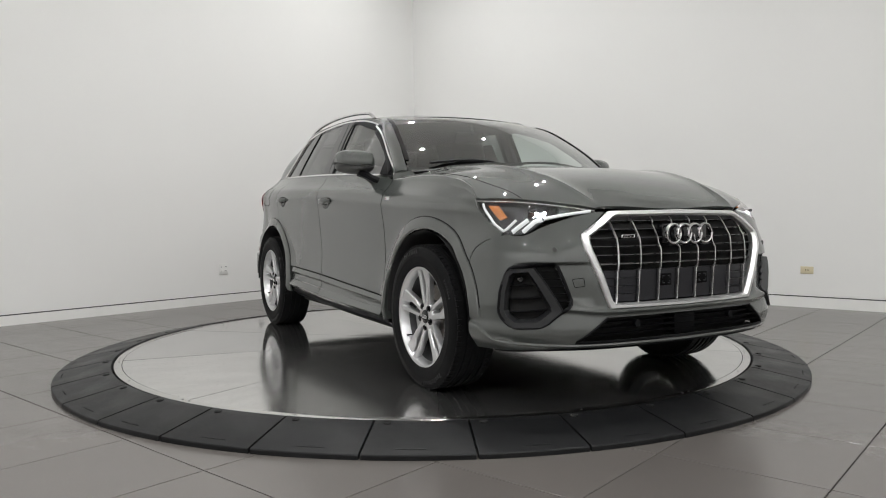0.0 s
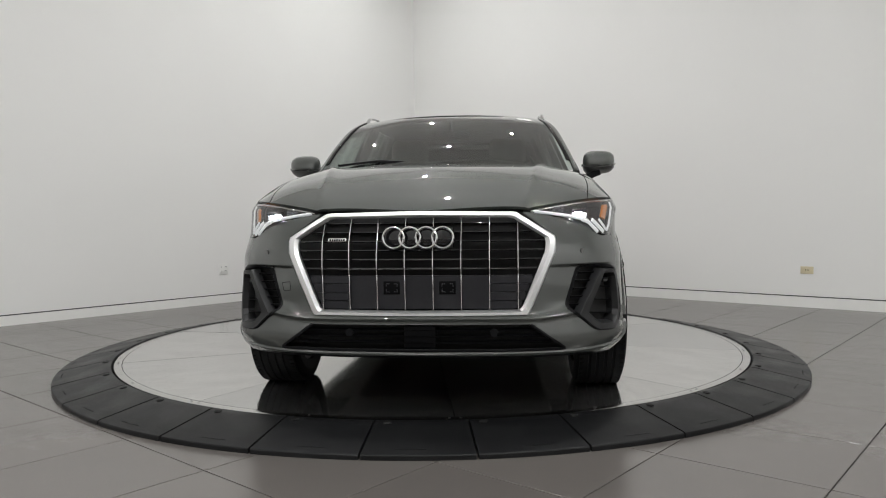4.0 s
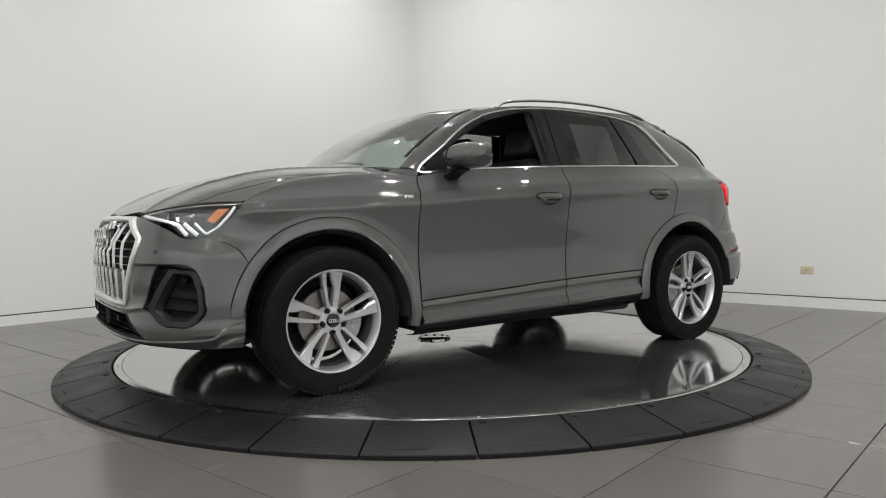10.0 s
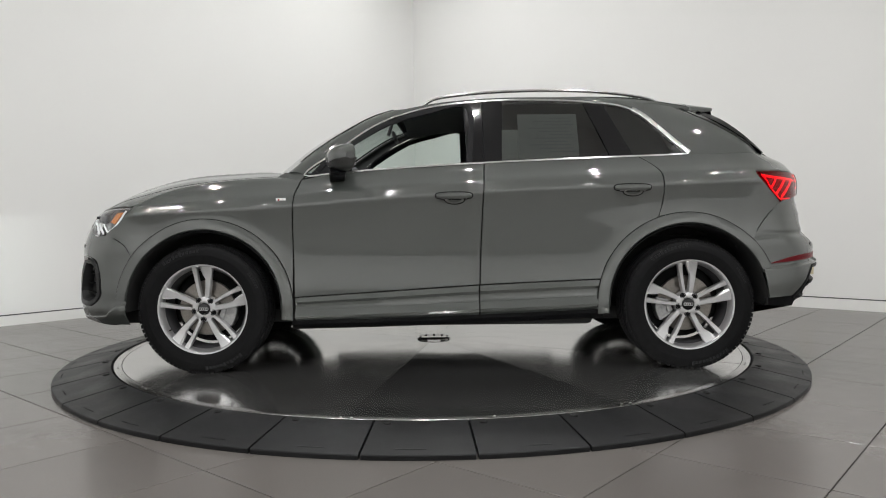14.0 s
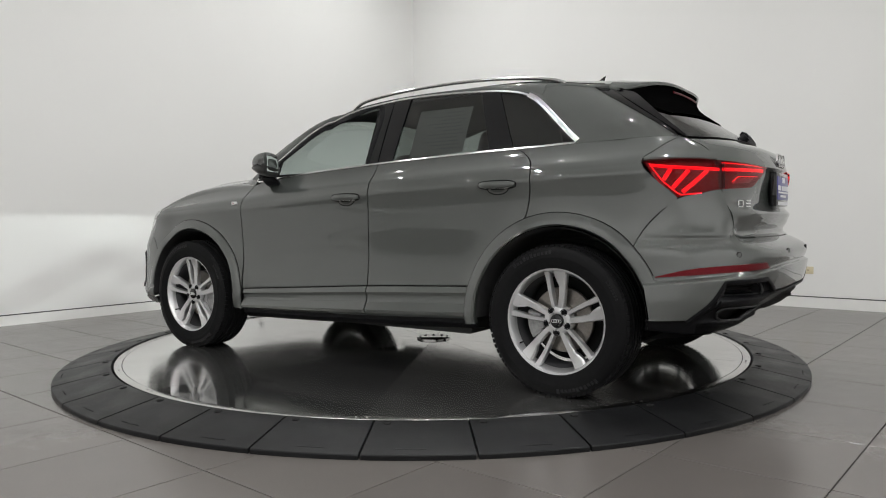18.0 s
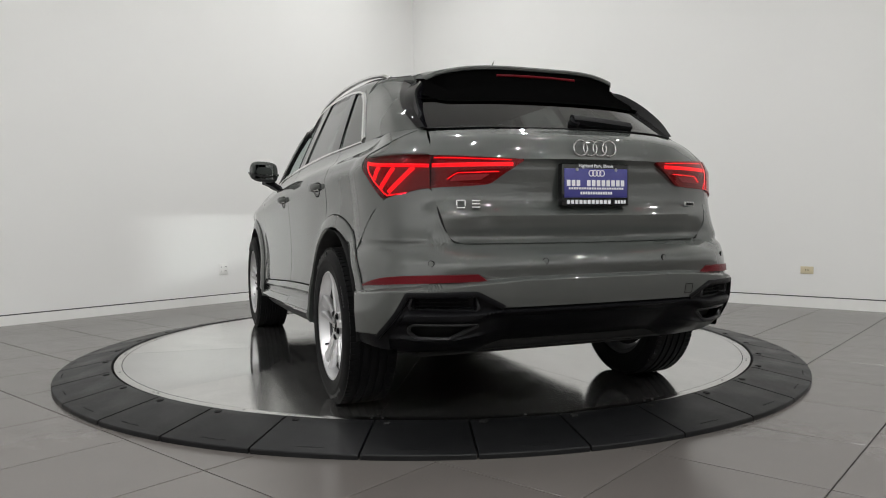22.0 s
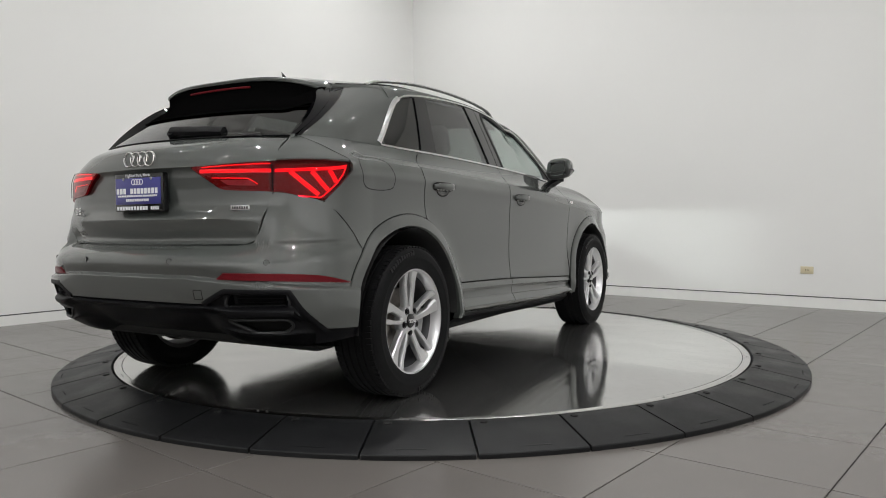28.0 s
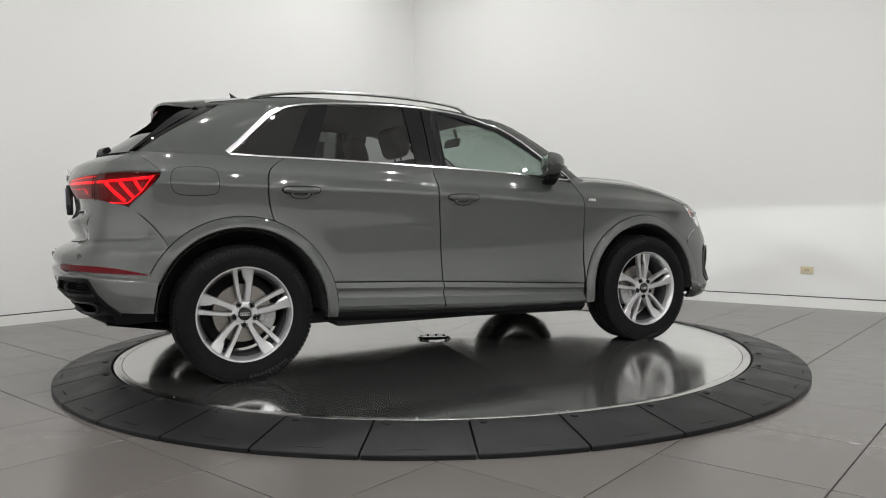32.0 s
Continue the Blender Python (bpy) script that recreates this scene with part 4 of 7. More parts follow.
def build_windows(car, s):
    # chrome line round the side windows
    loop = [(0.790, BELT(0.79) + 0.004)] + [(x, WIN_TOP(x)) for x in (0.60, 0.42, 0.25, 0.08, -0.08, -0.28, -0.58, -0.90)] + \
        [(-1.05, 1.470), (-1.13, 1.430), (-1.22, 1.350), (-1.33, 1.245), (-1.385, 1.196)] + [(x, BELT(x)) for x in (-1.30, -0.9, -0.26, 0.3, 0.6)]
    pts = curve2d(loop, 150, True, True)
    bm = bmesh.new()
    strip_on(bm, pts, glass_xz, s, flat_section(0.0068, 0.006), True)
    part("window_chrome", bm, M_CHROME, car, "satin chrome strip round the side windows", 50)

    bm = bmesh.new()
    strip_on(bm, curve2d([(-1.08, 1.456), (-1.13, 1.428), (-1.22, 1.348), (-1.33, 1.243), (-1.385, 1.196)], 16), lambda x, z: glass_xz(x, z) + Vector((-0.004, 0, 0.003)), s, flat_section(0.015, 0.008))
    part("chrome_corner", bm, M_CHROME, car, "wide chrome window corner", 50)

    def pane(name, poly_bottom, poly_top, left, right, mat, label, out=-0.006):
        bm = bmesh.new()
        sheet(bm, lifted(coons(poly_bottom, poly_top, left, right, 24, 14), glass_xz), s, out, lip=0)
        ob = part(name, bm, mat, car, label, 60)
        return ob
    b = lambda x: (x, BELT(x) + 0.006)
    w = lambda x: (x, WIN_TOP(x) - 0.004)
    if s < 0:
        pane("front_side_window", [b(-0.19), b(0.2), b(0.74)], [w(-0.15), w(0.1), w(0.3), w(0.42)], [b(-0.19), w(-0.15)],
             [b(0.74), (0.66, WIN_TOP(0.66) - 0.01), (0.55, WIN_TOP(0.55) - 0.006), w(0.42)], M_GLASS, "clear closed front side window")
    else:
        # the window is wound down: only the frame rail shows
        pane("front_side_window", [(x, BELT(x) - 0.05) for x in (-0.19, 0.2, 0.7)], [(x, BELT(x) + 0.009) for x in (-0.19, 0.2, 0.7)],
             [(-0.19, BELT(-0.19) - 0.05), b(-0.19)], [(0.70, BELT(0.7) - 0.05), b(0.70)], M_GLASS, "side window wound down into the door")
    pane("rear_side_window", [b(-0.93), b(-0.6), b(-0.31)], [w(-0.80), w(-0.6), w(-0.32)], [b(-0.97), w(-0.80)], [b(-0.31), w(-0.32)], M_GLASS_TINT, "dark tinted rear side window")
    pane("quarter_window", [b(-1.36), b(-1.2), b(-1.06)], [(-1.14, 1.418), (-1.08, 1.452), (-0.90, WIN_TOP(-0.90) - 0.006)], [b(-1.36), (-1.25, 1.315), (-1.14, 1.418)], [b(-1.06), (-0.90, WIN_TOP(-0.90) - 0.006)],
         M_GLASS_TINT, "dark tinted quarter window")
    # gloss black pillars between the panes
    for name, b0, b1, t0, t1 in (("b_pillar", -0.215, -0.125, -0.215, -0.115), ("b_pillar", -0.32, -0.222, -0.335, -0.222), ("c_pillar", -1.06, -0.93, -0.915, -0.80)):
        bm = bmesh.new()
        sheet(bm, lifted(coons([b(b0), b(b1)], [w(t0), w(t1)], [b(b0), w(t0)], [b(b1), w(t1)], 4, 12), glass_xz), s, 0.001, lip=0.006)
        part(name, bm, M_BLACK_GLOSS, car, "gloss black door pillar")
    # black inner frame round the front window and the mirror triangle
    bm = bmesh.new()
    frame_pts = curve2d([b(-0.14), (-0.13, WIN_TOP(-0.13) - 0.022), (0.1, WIN_TOP(0.1) - 0.022), (0.3, WIN_TOP(0.3) - 0.022), (0.5, WIN_TOP(0.5) - 0.022), (0.66, WIN_TOP(0.66) - 0.02), (0.72, BELT(0.72) + 0.02)], 40)
    strip_on(bm, frame_pts, glass_xz, s, flat_section(0.016, 0.003))
    part("window_seal", bm, M_BLACK, car, "black rubber window seal", 50)
    bm = bmesh.new()
    sheet(bm, lifted(coons([b(0.60), b(0.76)], [(0.60, WIN_TOP(0.60) - 0.02), (0.70, WIN_TOP(0.70) - 0.012)], [b(0.60), (0.60, WIN_TOP(0.60) - 0.02)], [b(0.76), (0.70, WIN_TOP(0.70) - 0.012)], 6, 6), glass_xz), s, -0.002, lip=0.004)
    part("mirror_triangle", bm, M_BLACK, car, "black mirror mounting triangle")


SCREEN_EDGE = [(0.885, 0.742, 1.108), (0.72, 0.700, 1.245), (0.56, 0.660, 1.352), (0.41, 0.622, 1.436), (0.29, 0.590, 1.478)]


def build_cant_rail(car, s):
    lows = [glass_xz(0.790, BELT(0.79) + 0.008)] + [glass_xz(x, WIN_TOP(x) + 0.008) for x in (0.60, 0.42, 0.27)]
    edge = curve2d(SCREEN_EDGE, 14)
    low = curve2d([tuple(p) for p in lows], 14)
    rows = []
    for k in range(7):
        t = k / 6
        rows.append([Vector(a) * (1 - t) + Vector(c) * t + Vector((0.3, 0.7, 0.6)).normalized() * 0.016 * math.sin(math.pi * t) for a, c in zip(low, edge)])
    xs = np.linspace(0.27, -1.16, 22)[1:]
    for k in range(7):
        t = k / 6
        for x in xs:
            a = glass_xz(x, WIN_TOP(x) + 0.008 if x > -1.06 else 1.478 - (-1.06 - x) * 0.35)
            h = ROOF_HALF(x)
            c = Vector((x, h, roof_z(x, h)))
            rows[k].append(a * (1 - t) + c * t + Vector((0, 0.75, 0.66)) * 0.010 * math.sin(math.pi * t))
    bm = bmesh.new()
    sheet(bm, rows, s, lip=0.012)
    part("roof_side", bm, M_PAINT, car, "grey roof side and windscreen pillar", 40)


def build_cowl_corner(car, s):
    """The painted corner that joins wing, bonnet and windscreen pillar."""
    low = [tuple(side_xz(0.812, 1.058)), (0.87, 0.772, 1.077), (0.96, 0.728, 1.081)]
    up = [(0.775, 0.786, 1.100), (0.83, 0.766, 1.108), (0.90, 0.738, 1.106)]
    rows = coons(low, up, [low[0], up[0]], [low[-1], (0.935, 0.733, 1.096), up[-1]], 10, 6)
    bm = bmesh.new()
    sheet(bm, [[Vector(p) for p in r] for r in rows], s, -0.003, lip=0.01)
    part("cowl_corner", bm, M_PAINT, car, smooth=50)


def build_quarter(car, s):
    edge = [(-1.178 - GAP, 0.842), (-1.200 - GAP, 0.93), (-1.205 - GAP, 1.02), (-1.192 - GAP, 1.092), (-1.125 - GAP, 1.155), (-1.088 - GAP, BELT(-1.09) - 0.004)]
    bottom = [edge[0]] + arc(ARCH_R, 70, 136, 8)[1:]
    top = [(x, BELT(x) - 0.004) for x in (-1.088, -1.2, -1.4, -1.6, -1.75, -1.84)]
    top[0] = edge[-1]
    seam = [rear_at(t, z) for t, z in ((80, 0.785), (75, 0.864), (70.6, 0.912), (76.4, 0.99), (81.0, 1.082), (77.0, 1.135))]
    rear = [bottom[-1]] + [(p.x + 0.003, p.z) for p in seam] + [top[-1]]
    bm = bmesh.new()
    rows = coons([(57.2, 1.083), (68, 1.089), (80.8, 1.086)], [(66.5, 1.190), (68.5, 1.197)], [(57.2, 1.083), (60.5, 1.135), (66.5, 1.190)], [(80.8, 1.086), (76.8, 1.135), (68.5, 1.197)], 20, 14)
    sheet(bm, lifted(rows, rear_at), s, centre=(-1.2, 0, 1.0))
    part("rear_corner", bm, M_PAINT, car, "grey body corner above the tail lamp")
    bm = bmesh.new()
    rows = coons([(57.6, 1.087), (68, 1.092), (84, 1.091)], [(66.4, 1.190), (71, 1.198), (80, 1.196)], [(57.6, 1.087), (60.8, 1.137), (66.4, 1.190)], [(84, 1.091), (82, 1.14), (80, 1.196)], 26, 16)
    sheet(bm, lifted(rows, rear_at), s, 0.0012, lip=0.003, centre=(-1.2, 0, 1.0))
    part("corner_skin", bm, M_PAINT, car, smooth=50)
    bm = bmesh.new()
    sheet(bm, lifted(coons(bottom, top, edge, rear, 44, 56), side_xz), s)
    q = part("rear_quarter", bm, M_PAINT, car, "grey rear quarter panel")
    # rear pillar between quarter window and tailgate glass
    base = [tuple(side_xz(x, BELT(x) - 0.003)) for x in (-1.38, -1.5, -1.65, -1.75, -1.84)]
    win = [base[0]] + [tuple(glass_xz(x, z) + Vector((0, 0.004, 0))) for x, z in ((-1.345, 1.245), (-1.235, 1.350), (-1.145, 1.43), (-1.09, 1.468))]
    up = [win[-1], (-1.20, 0.594, 1.496), (-1.34, 0.554, 1.486), (-1.46, 0.510, 1.466)]
    back = [base[-1], (-1.745, 0.630, 1.278), (-1.605, 0.596, 1.378), up[-1]]
    low, high, fore, aft = curve2d(base, 24), curve2d(up, 24), curve2d(win, 20), curve2d(back, 20)
    rows = []
    for j in range(20):
        v = j / 19
        row = []
        for i in range(24):
            u = i / 23
            p = Vector(fore[j]).lerp(Vector(aft[j]), u)
            p += (1 - v) ** 3 * (Vector(low[i]) - Vector(low[0]).lerp(Vector(low[-1]), u))
            row.append(p + v**3 * (Vector(high[i]) - Vector(high[0]).lerp(Vector(high[-1]), u)))
        rows.append(row)
    rows = [[Vector(p) + Vector((0, 0.009, 0.006)) * math.sin(math.pi * i / 23) * math.sin(math.pi * j / 19) for i, p in enumerate(r)] for j, r in enumerate(rows)]
    bm = bmesh.new()
    sheet(bm, rows, s)
    part("rear_pillar", bm, M_PAINT, car, "grey rear roof pillar", 50)
    # gloss black trim along the back of the pillar, wider towards the roof
    bm = bmesh.new()
    trim_rows = []
    for j, r in enumerate(rows):
        w = 1.2 + 2.9 * smoothstep(0, 19, j)
        row = []
        for k in np.linspace(0, 1, 5):
            u = 23 - w * (1 - k)
            i = min(22, int(u))
            row.append(r[i].lerp(r[i + 1], u - i))
        trim_rows.append(row)
    sheet(bm, trim_rows, s, 0.004, lip=0.004)
    part("pillar_trim", bm, M_BLACK_GLOSS, car, "gloss black trim beside the rear window", 50)
    # roof shoulder over the pillar
    ax = np.linspace(-1.16, -1.46, 8)
    upc = curve2d(up, 8)
    rows = []
    for k in range(5):
        t = k / 4
        rows.append([Vector(upc[i]) * (1 - t) + Vector((ax[i], ROOF_HALF(ax[i]), roof_z(ax[i], ROOF_HALF(ax[i])))) * t + Vector((0, 0.6, 0.8)) * 0.004 * math.sin(math.pi * t) for i in range(8)])
    bm = bmesh.new()
    sheet(bm, rows, s, lip=0.006)
    part("roof_shoulder", bm, M_PAINT, car, smooth=50)
    if s < 0:
        # fuel flap
        ring = curve2d([(-1.46, 0.985), (-1.46, 1.09), (-1.48, 1.108), (-1.60, 1.115), (-1.665, 1.10), (-1.685, 1.05), (-1.675, 0.995), (-1.65, 0.975), (-1.50, 0.970)], 48, True, True)
        bm = bmesh.new()
        strip_on(bm, ring, side_xz, s, flat_section(0.0016, 0.0008), True)
        part("fuel_flap_joint", bm, M_SLOT, q)


def build_hood(car):
    right = [(x, SEAM(x) - 0.0005) for x in np.linspace(0.835, EDGE[-1][0], 60)]
    left = [(x, -y) for x, y in right]
    xe, ye = right[-1]
    rear = [(0.835, left[0][1]), (0.93, -0.45), (0.985, 0.0), (0.93, 0.45), (0.835, right[0][1])]
    front = [(xe, -ye), (2.098, -0.33), (2.118, 0.0), (2.098, 0.33), (xe, ye)]
    rows = [[Vector((p[0], p[1], hood_z(p[0], p[1]))) for p in r] for r in coons(rear, front, left, right, 130, 80, (True, True, False, False))]
    bm = bmesh.new()
    sheet(bm, rows, 1, centre=(1.4, 0, 0.5))
    hood = part("bonnet", bm, M_PAINT, car, "grey bonnet with raised creases, mirroring the spotlights")
    lamp_mid = front_at(65, 0.908)
    for s in (1, -1):
        bm = bmesh.new()
        line = curve2d([(0.90, 0.700), (1.10, 0.716), (1.40, 0.724), (1.70, 0.722), (lamp_mid.x - 0.012, lamp_mid.y - 0.010)], 50)
        sweep(bm, [Vector((x, y * s, hood_z(x, y) - 0.0006)) for x, y in line], section(0.0028, 0.0016))
        part("bonnet_joint", bm, M_SLOT, hood)
    # roof
    rows = []
    for x in np.linspace(0.292, -1.46, 40):
        h = ROOF_HALF(x)
        rows.append([Vector((x + 0.045 * (1 - (f * f)) * smoothstep(0.0, 0.29, x), f * (h - 0.001), roof_z(x, f * h))) for f in np.linspace(-1, 1, 33)])
    bm = bmesh.new()
    sheet(bm, rows, 1, centre=(-0.5, 0, 1.0))
    part("roof", bm, M_PAINT, car, "grey roof panel", 40)
    # windscreen
    bottom = [(0.885, -0.742, 1.108), (0.985, -0.45, 1.128), (1.03, 0, 1.138), (0.985, 0.45, 1.128), (0.885, 0.742, 1.108)]
    top = [(0.295, -0.585, 1.480), (0.322, -0.3, 1.502), (0.335, 0, 1.507), (0.322, 0.3, 1.502), (0.295, 0.585, 1.480)]
    r = [(x + 0.004, y - 0.006, z) for x, y, z in SCREEN_EDGE]
    left = [(x, -y, z) for x, y, z in r]
    bottom[0], bottom[-1], top[0], top[-1] = left[0], r[0], left[-1], r[-1]
    rows = coons(bottom, top, left, r, 40, 24)
    rows = [[Vector(p) + Vector((0.5, 0, 0.85)) * 0.022 * math.sin(math.pi * j / 23) * (1 - (2 * i / 39 - 1) ** 2) for i, p in enumerate(q)] for j, q in enumerate(rows)]
    bm = bmesh.new()
    sheet(bm, rows, 1, lip=0)
    ws = part("windscreen", bm, M_SCREEN, car, "clear raked windscreen", 60)
    ws.visible_shadow = False
    screen = rows
    # black cowl under it
    rows = [[Vector((x - 0.02, y * 0.965, z - 0.035)) for x, y, z in curve2d(bottom, 24)], [Vector((x + 0.008, y * 0.965, z - 0.008)) for x, y, z in curve2d(bottom, 24)],
            [Vector((x - 0.04, y * 0.965, z + 0.004)) for x, y, z in curve2d(bottom, 24)]]
    bm = bmesh.new()
    sheet(bm, rows, 1, lip=0)
    part("cowl", bm, M_BLACK, car, "black plastic cowl below the windscreen")
    # wipers
    for y0, y1 in ((0.46, -0.14), (-0.08, -0.62)):
        bm = bmesh.new()
        a = curve2d([(0.985 - 0.1 * abs(y0), y0, 1.133), (0.955, (y0 + y1) / 2, 1.160), (0.965 - 0.09 * abs(y1), y1, 1.142)], 12)
        sweep(bm, [Vector(p) + Vector((0.012, 0, 0.010)) for p in a], section(0.008, 0.007), up=Vector((0.5, 0, 0.9)))
        part("wiper", bm, M_BLACK, car, "black windscreen wiper", 50)
    # black printed border along the pillars
    for s in (1, -1):
        bm = bmesh.new()
        path = [Vector((x + 0.010, (y - 0.012) * s, z + 0.002)) for x, y, z in curve2d(SCREEN_EDGE, 16)[2:]]
        sweep(bm, path, flat_section(0.012, 0.003), normals=[Vector((0.5, 0.2 * s, 0.85))] * 14)
        part("screen_border", bm, M_BLACK_GLOSS, car, "black printed windscreen edge", 50)
    # sticker at the top of the screen
    bm = bmesh.new()
    sheet(bm, [screen[j][33:37] for j in (19, 20, 21)], 1, 0.002, lip=0, centre=(0.0, 0, 1.0))
    part("screen_sticker", bm, M_PAPER, car, "white paper sticker")
    # antenna
    bm = bmesh.new()
    rows = [[Vector((-1.12 - 0.10 * k - 0.02 * t, w * (1 - t) * math.sin(math.pi * min(1, k + 0.08)), ROOF(-1.15) - 0.004 + 0.068 * t * (0.15 + 0.85 * k))) for t in (0, 0.5, 0.85, 1.0)] for k, w in ((0, 0.004), (0.3, 0.016), (0.6, 0.02), (0.85, 0.016), (1.0, 0.004))]
    sheet(bm, rows, 1, lip=0)
    sheet(bm, rows, -1, lip=0)
    part("antenna", bm, M_BLACK_GLOSS, car, "black shark-fin antenna", 60)


def build_rails(car, s):
    bm = bmesh.new()
    pts = curve2d([(0.12, 0.600, 1.500), (0.07, 0.598, 1.532), (-0.10, 0.598, 1.560), (-0.45, 0.594, 1.580), (-0.80, 0.584, 1.577), (-1.05, 0.573, 1.557), (-1.20, 0.563, 1.532), (-1.25, 0.558, 1.512)], 44)
    sweep(bm, [Vector((x, y * s, z)) for x, y, z in pts], section(0.013, 0.009))
    r = part("roof_rail", bm, M_CHROME, car, "satin aluminium roof rail", 60)
    # dark joint between roof and roof side
    bm = bmesh.new()
    path = [Vector((x, (ROOF_HALF(x) - 0.002) * s, roof_z(x, ROOF_HALF(x)) + 0.001)) for x in np.linspace(0.25, -1.44, 40)]
    sweep(bm, path, section(0.005, 0.003))
    part("roof_joint", bm, M_BLACK, car, "black roof joint strip", 60)


def build_mirror(car, s):
    # housing: a rounded shell in two tones, swept from the inner to the outer end
    def ring(t, lo, hi, n):
        y = 0.822 + 0.196 * t
        e = (1 - abs(2 * t - 1) ** 3.2) ** 0.42 if 0 < t < 1 else 0.0
        h, d = 0.074 * (0.30 + 0.70 * e) * (1.0 - 0.10 * t), 0.118 * (0.30 + 0.70 * e)
        cx, cz = 0.560 - 0.075 * t, 1.172 + 0.010 * t
        row = []
        for a in np.linspace(lo, hi, n):
            c, q = math.cos(a), math.sin(a)
            row.append(Vector((cx + d * abs(c) ** 0.85 * (1 if c > 0 else -0.20), y, cz + h * abs(q) ** 0.85 * (1 if q > 0 else -1))))
        return row
    ts = [0.0, 0.03, 0.08, 0.16, 0.28, 0.42, 0.58, 0.72, 0.84, 0.92, 0.97, 1.0]
    bm = bmesh.new()
    sheet(bm, [ring(t, -0.35, math.pi + 0.25, 20) for t in ts], s, lip=0.006)
    mir = part("door_mirror", bm, M_PAINT, car, "grey door mirror with black base", 60)
    bm = bmesh.new()
    sheet(bm, [ring(t, math.pi + 0.27, 2 * math.pi - 0.37, 12) for t in ts], s, -0.002, lip=0.006)
    for t in (0.0, 1.0):
        bm.faces.new([bm.verts.new((p.x, p.y * s, p.z)) for p in ring(t, 0, 2 * math.pi, 21)[:-1]])
    part("mirror_lower_shell", bm, M_PAINT_SHADE, mir, "dark grey lower mirror shell", 60)
    bm = bmesh.new()
    pts = [(0.600, 0.800, 1.062), (0.598, 0.828, 1.072), (0.590, 0.865, 1.095), (0.580, 0.91, 1.112)]
    sweep(bm, [Vector((x, y * s, z)) for x, y, z in curve2d(pts, 10)], [(-0.040, -0.018), (-0.045, 0.0), (-0.03, 0.02), (0.03, 0.02), (0.045, 0.0), (0.04, -0.018)], up=Vector((0, 0, 1)))
    part("mirror_base", bm, M_BLACK, mir, "black mirror base", 40)
    bm = bmesh.new()
    rows = [[Vector((0.538 - 0.075 * (y - 0.822) / 0.196, y, z)) for y in np.linspace(0.858, 0.984, 6)] for z in (1.130, 1.15, 1.20, 1.222)]
    sheet(bm, rows, s, lip=0.004, centre=(1.2, 0.9 * s, 1.17))
    part("mirror_glass", bm, M_MIRROR, mir, "mirror glass")
    bm = bmesh.new()
    strip = [Vector((0.672 - 0.055 * (y - 0.83) / 0.16 - 0.055 * ((y - 0.86) / 0.13) ** 2, y * s, 1.152)) for y in np.linspace(0.86, 0.995, 9)]
    sweep(bm, strip, section(0.005, 0.003))
    part("mirror_indicator", bm, M_BLACK_GLOSS, mir, "narrow mirror indicator", 60)


def fog_outline(poly, n):
    """An outline with its corners softened."""
    p = [np.array(q, float) for q in poly]
    soft = []
    for i, b in enumerate(p):
        a, c = p[i - 1], p[(i + 1) % len(p)]
        for v in (a, c):
            d = v - b
            soft.append(tuple(b + d * min(0.5, 0.010 / max(np.linalg.norm(d), 1e-6))))
    return [tuple(q) for q in curve2d(soft, n, False, True)]


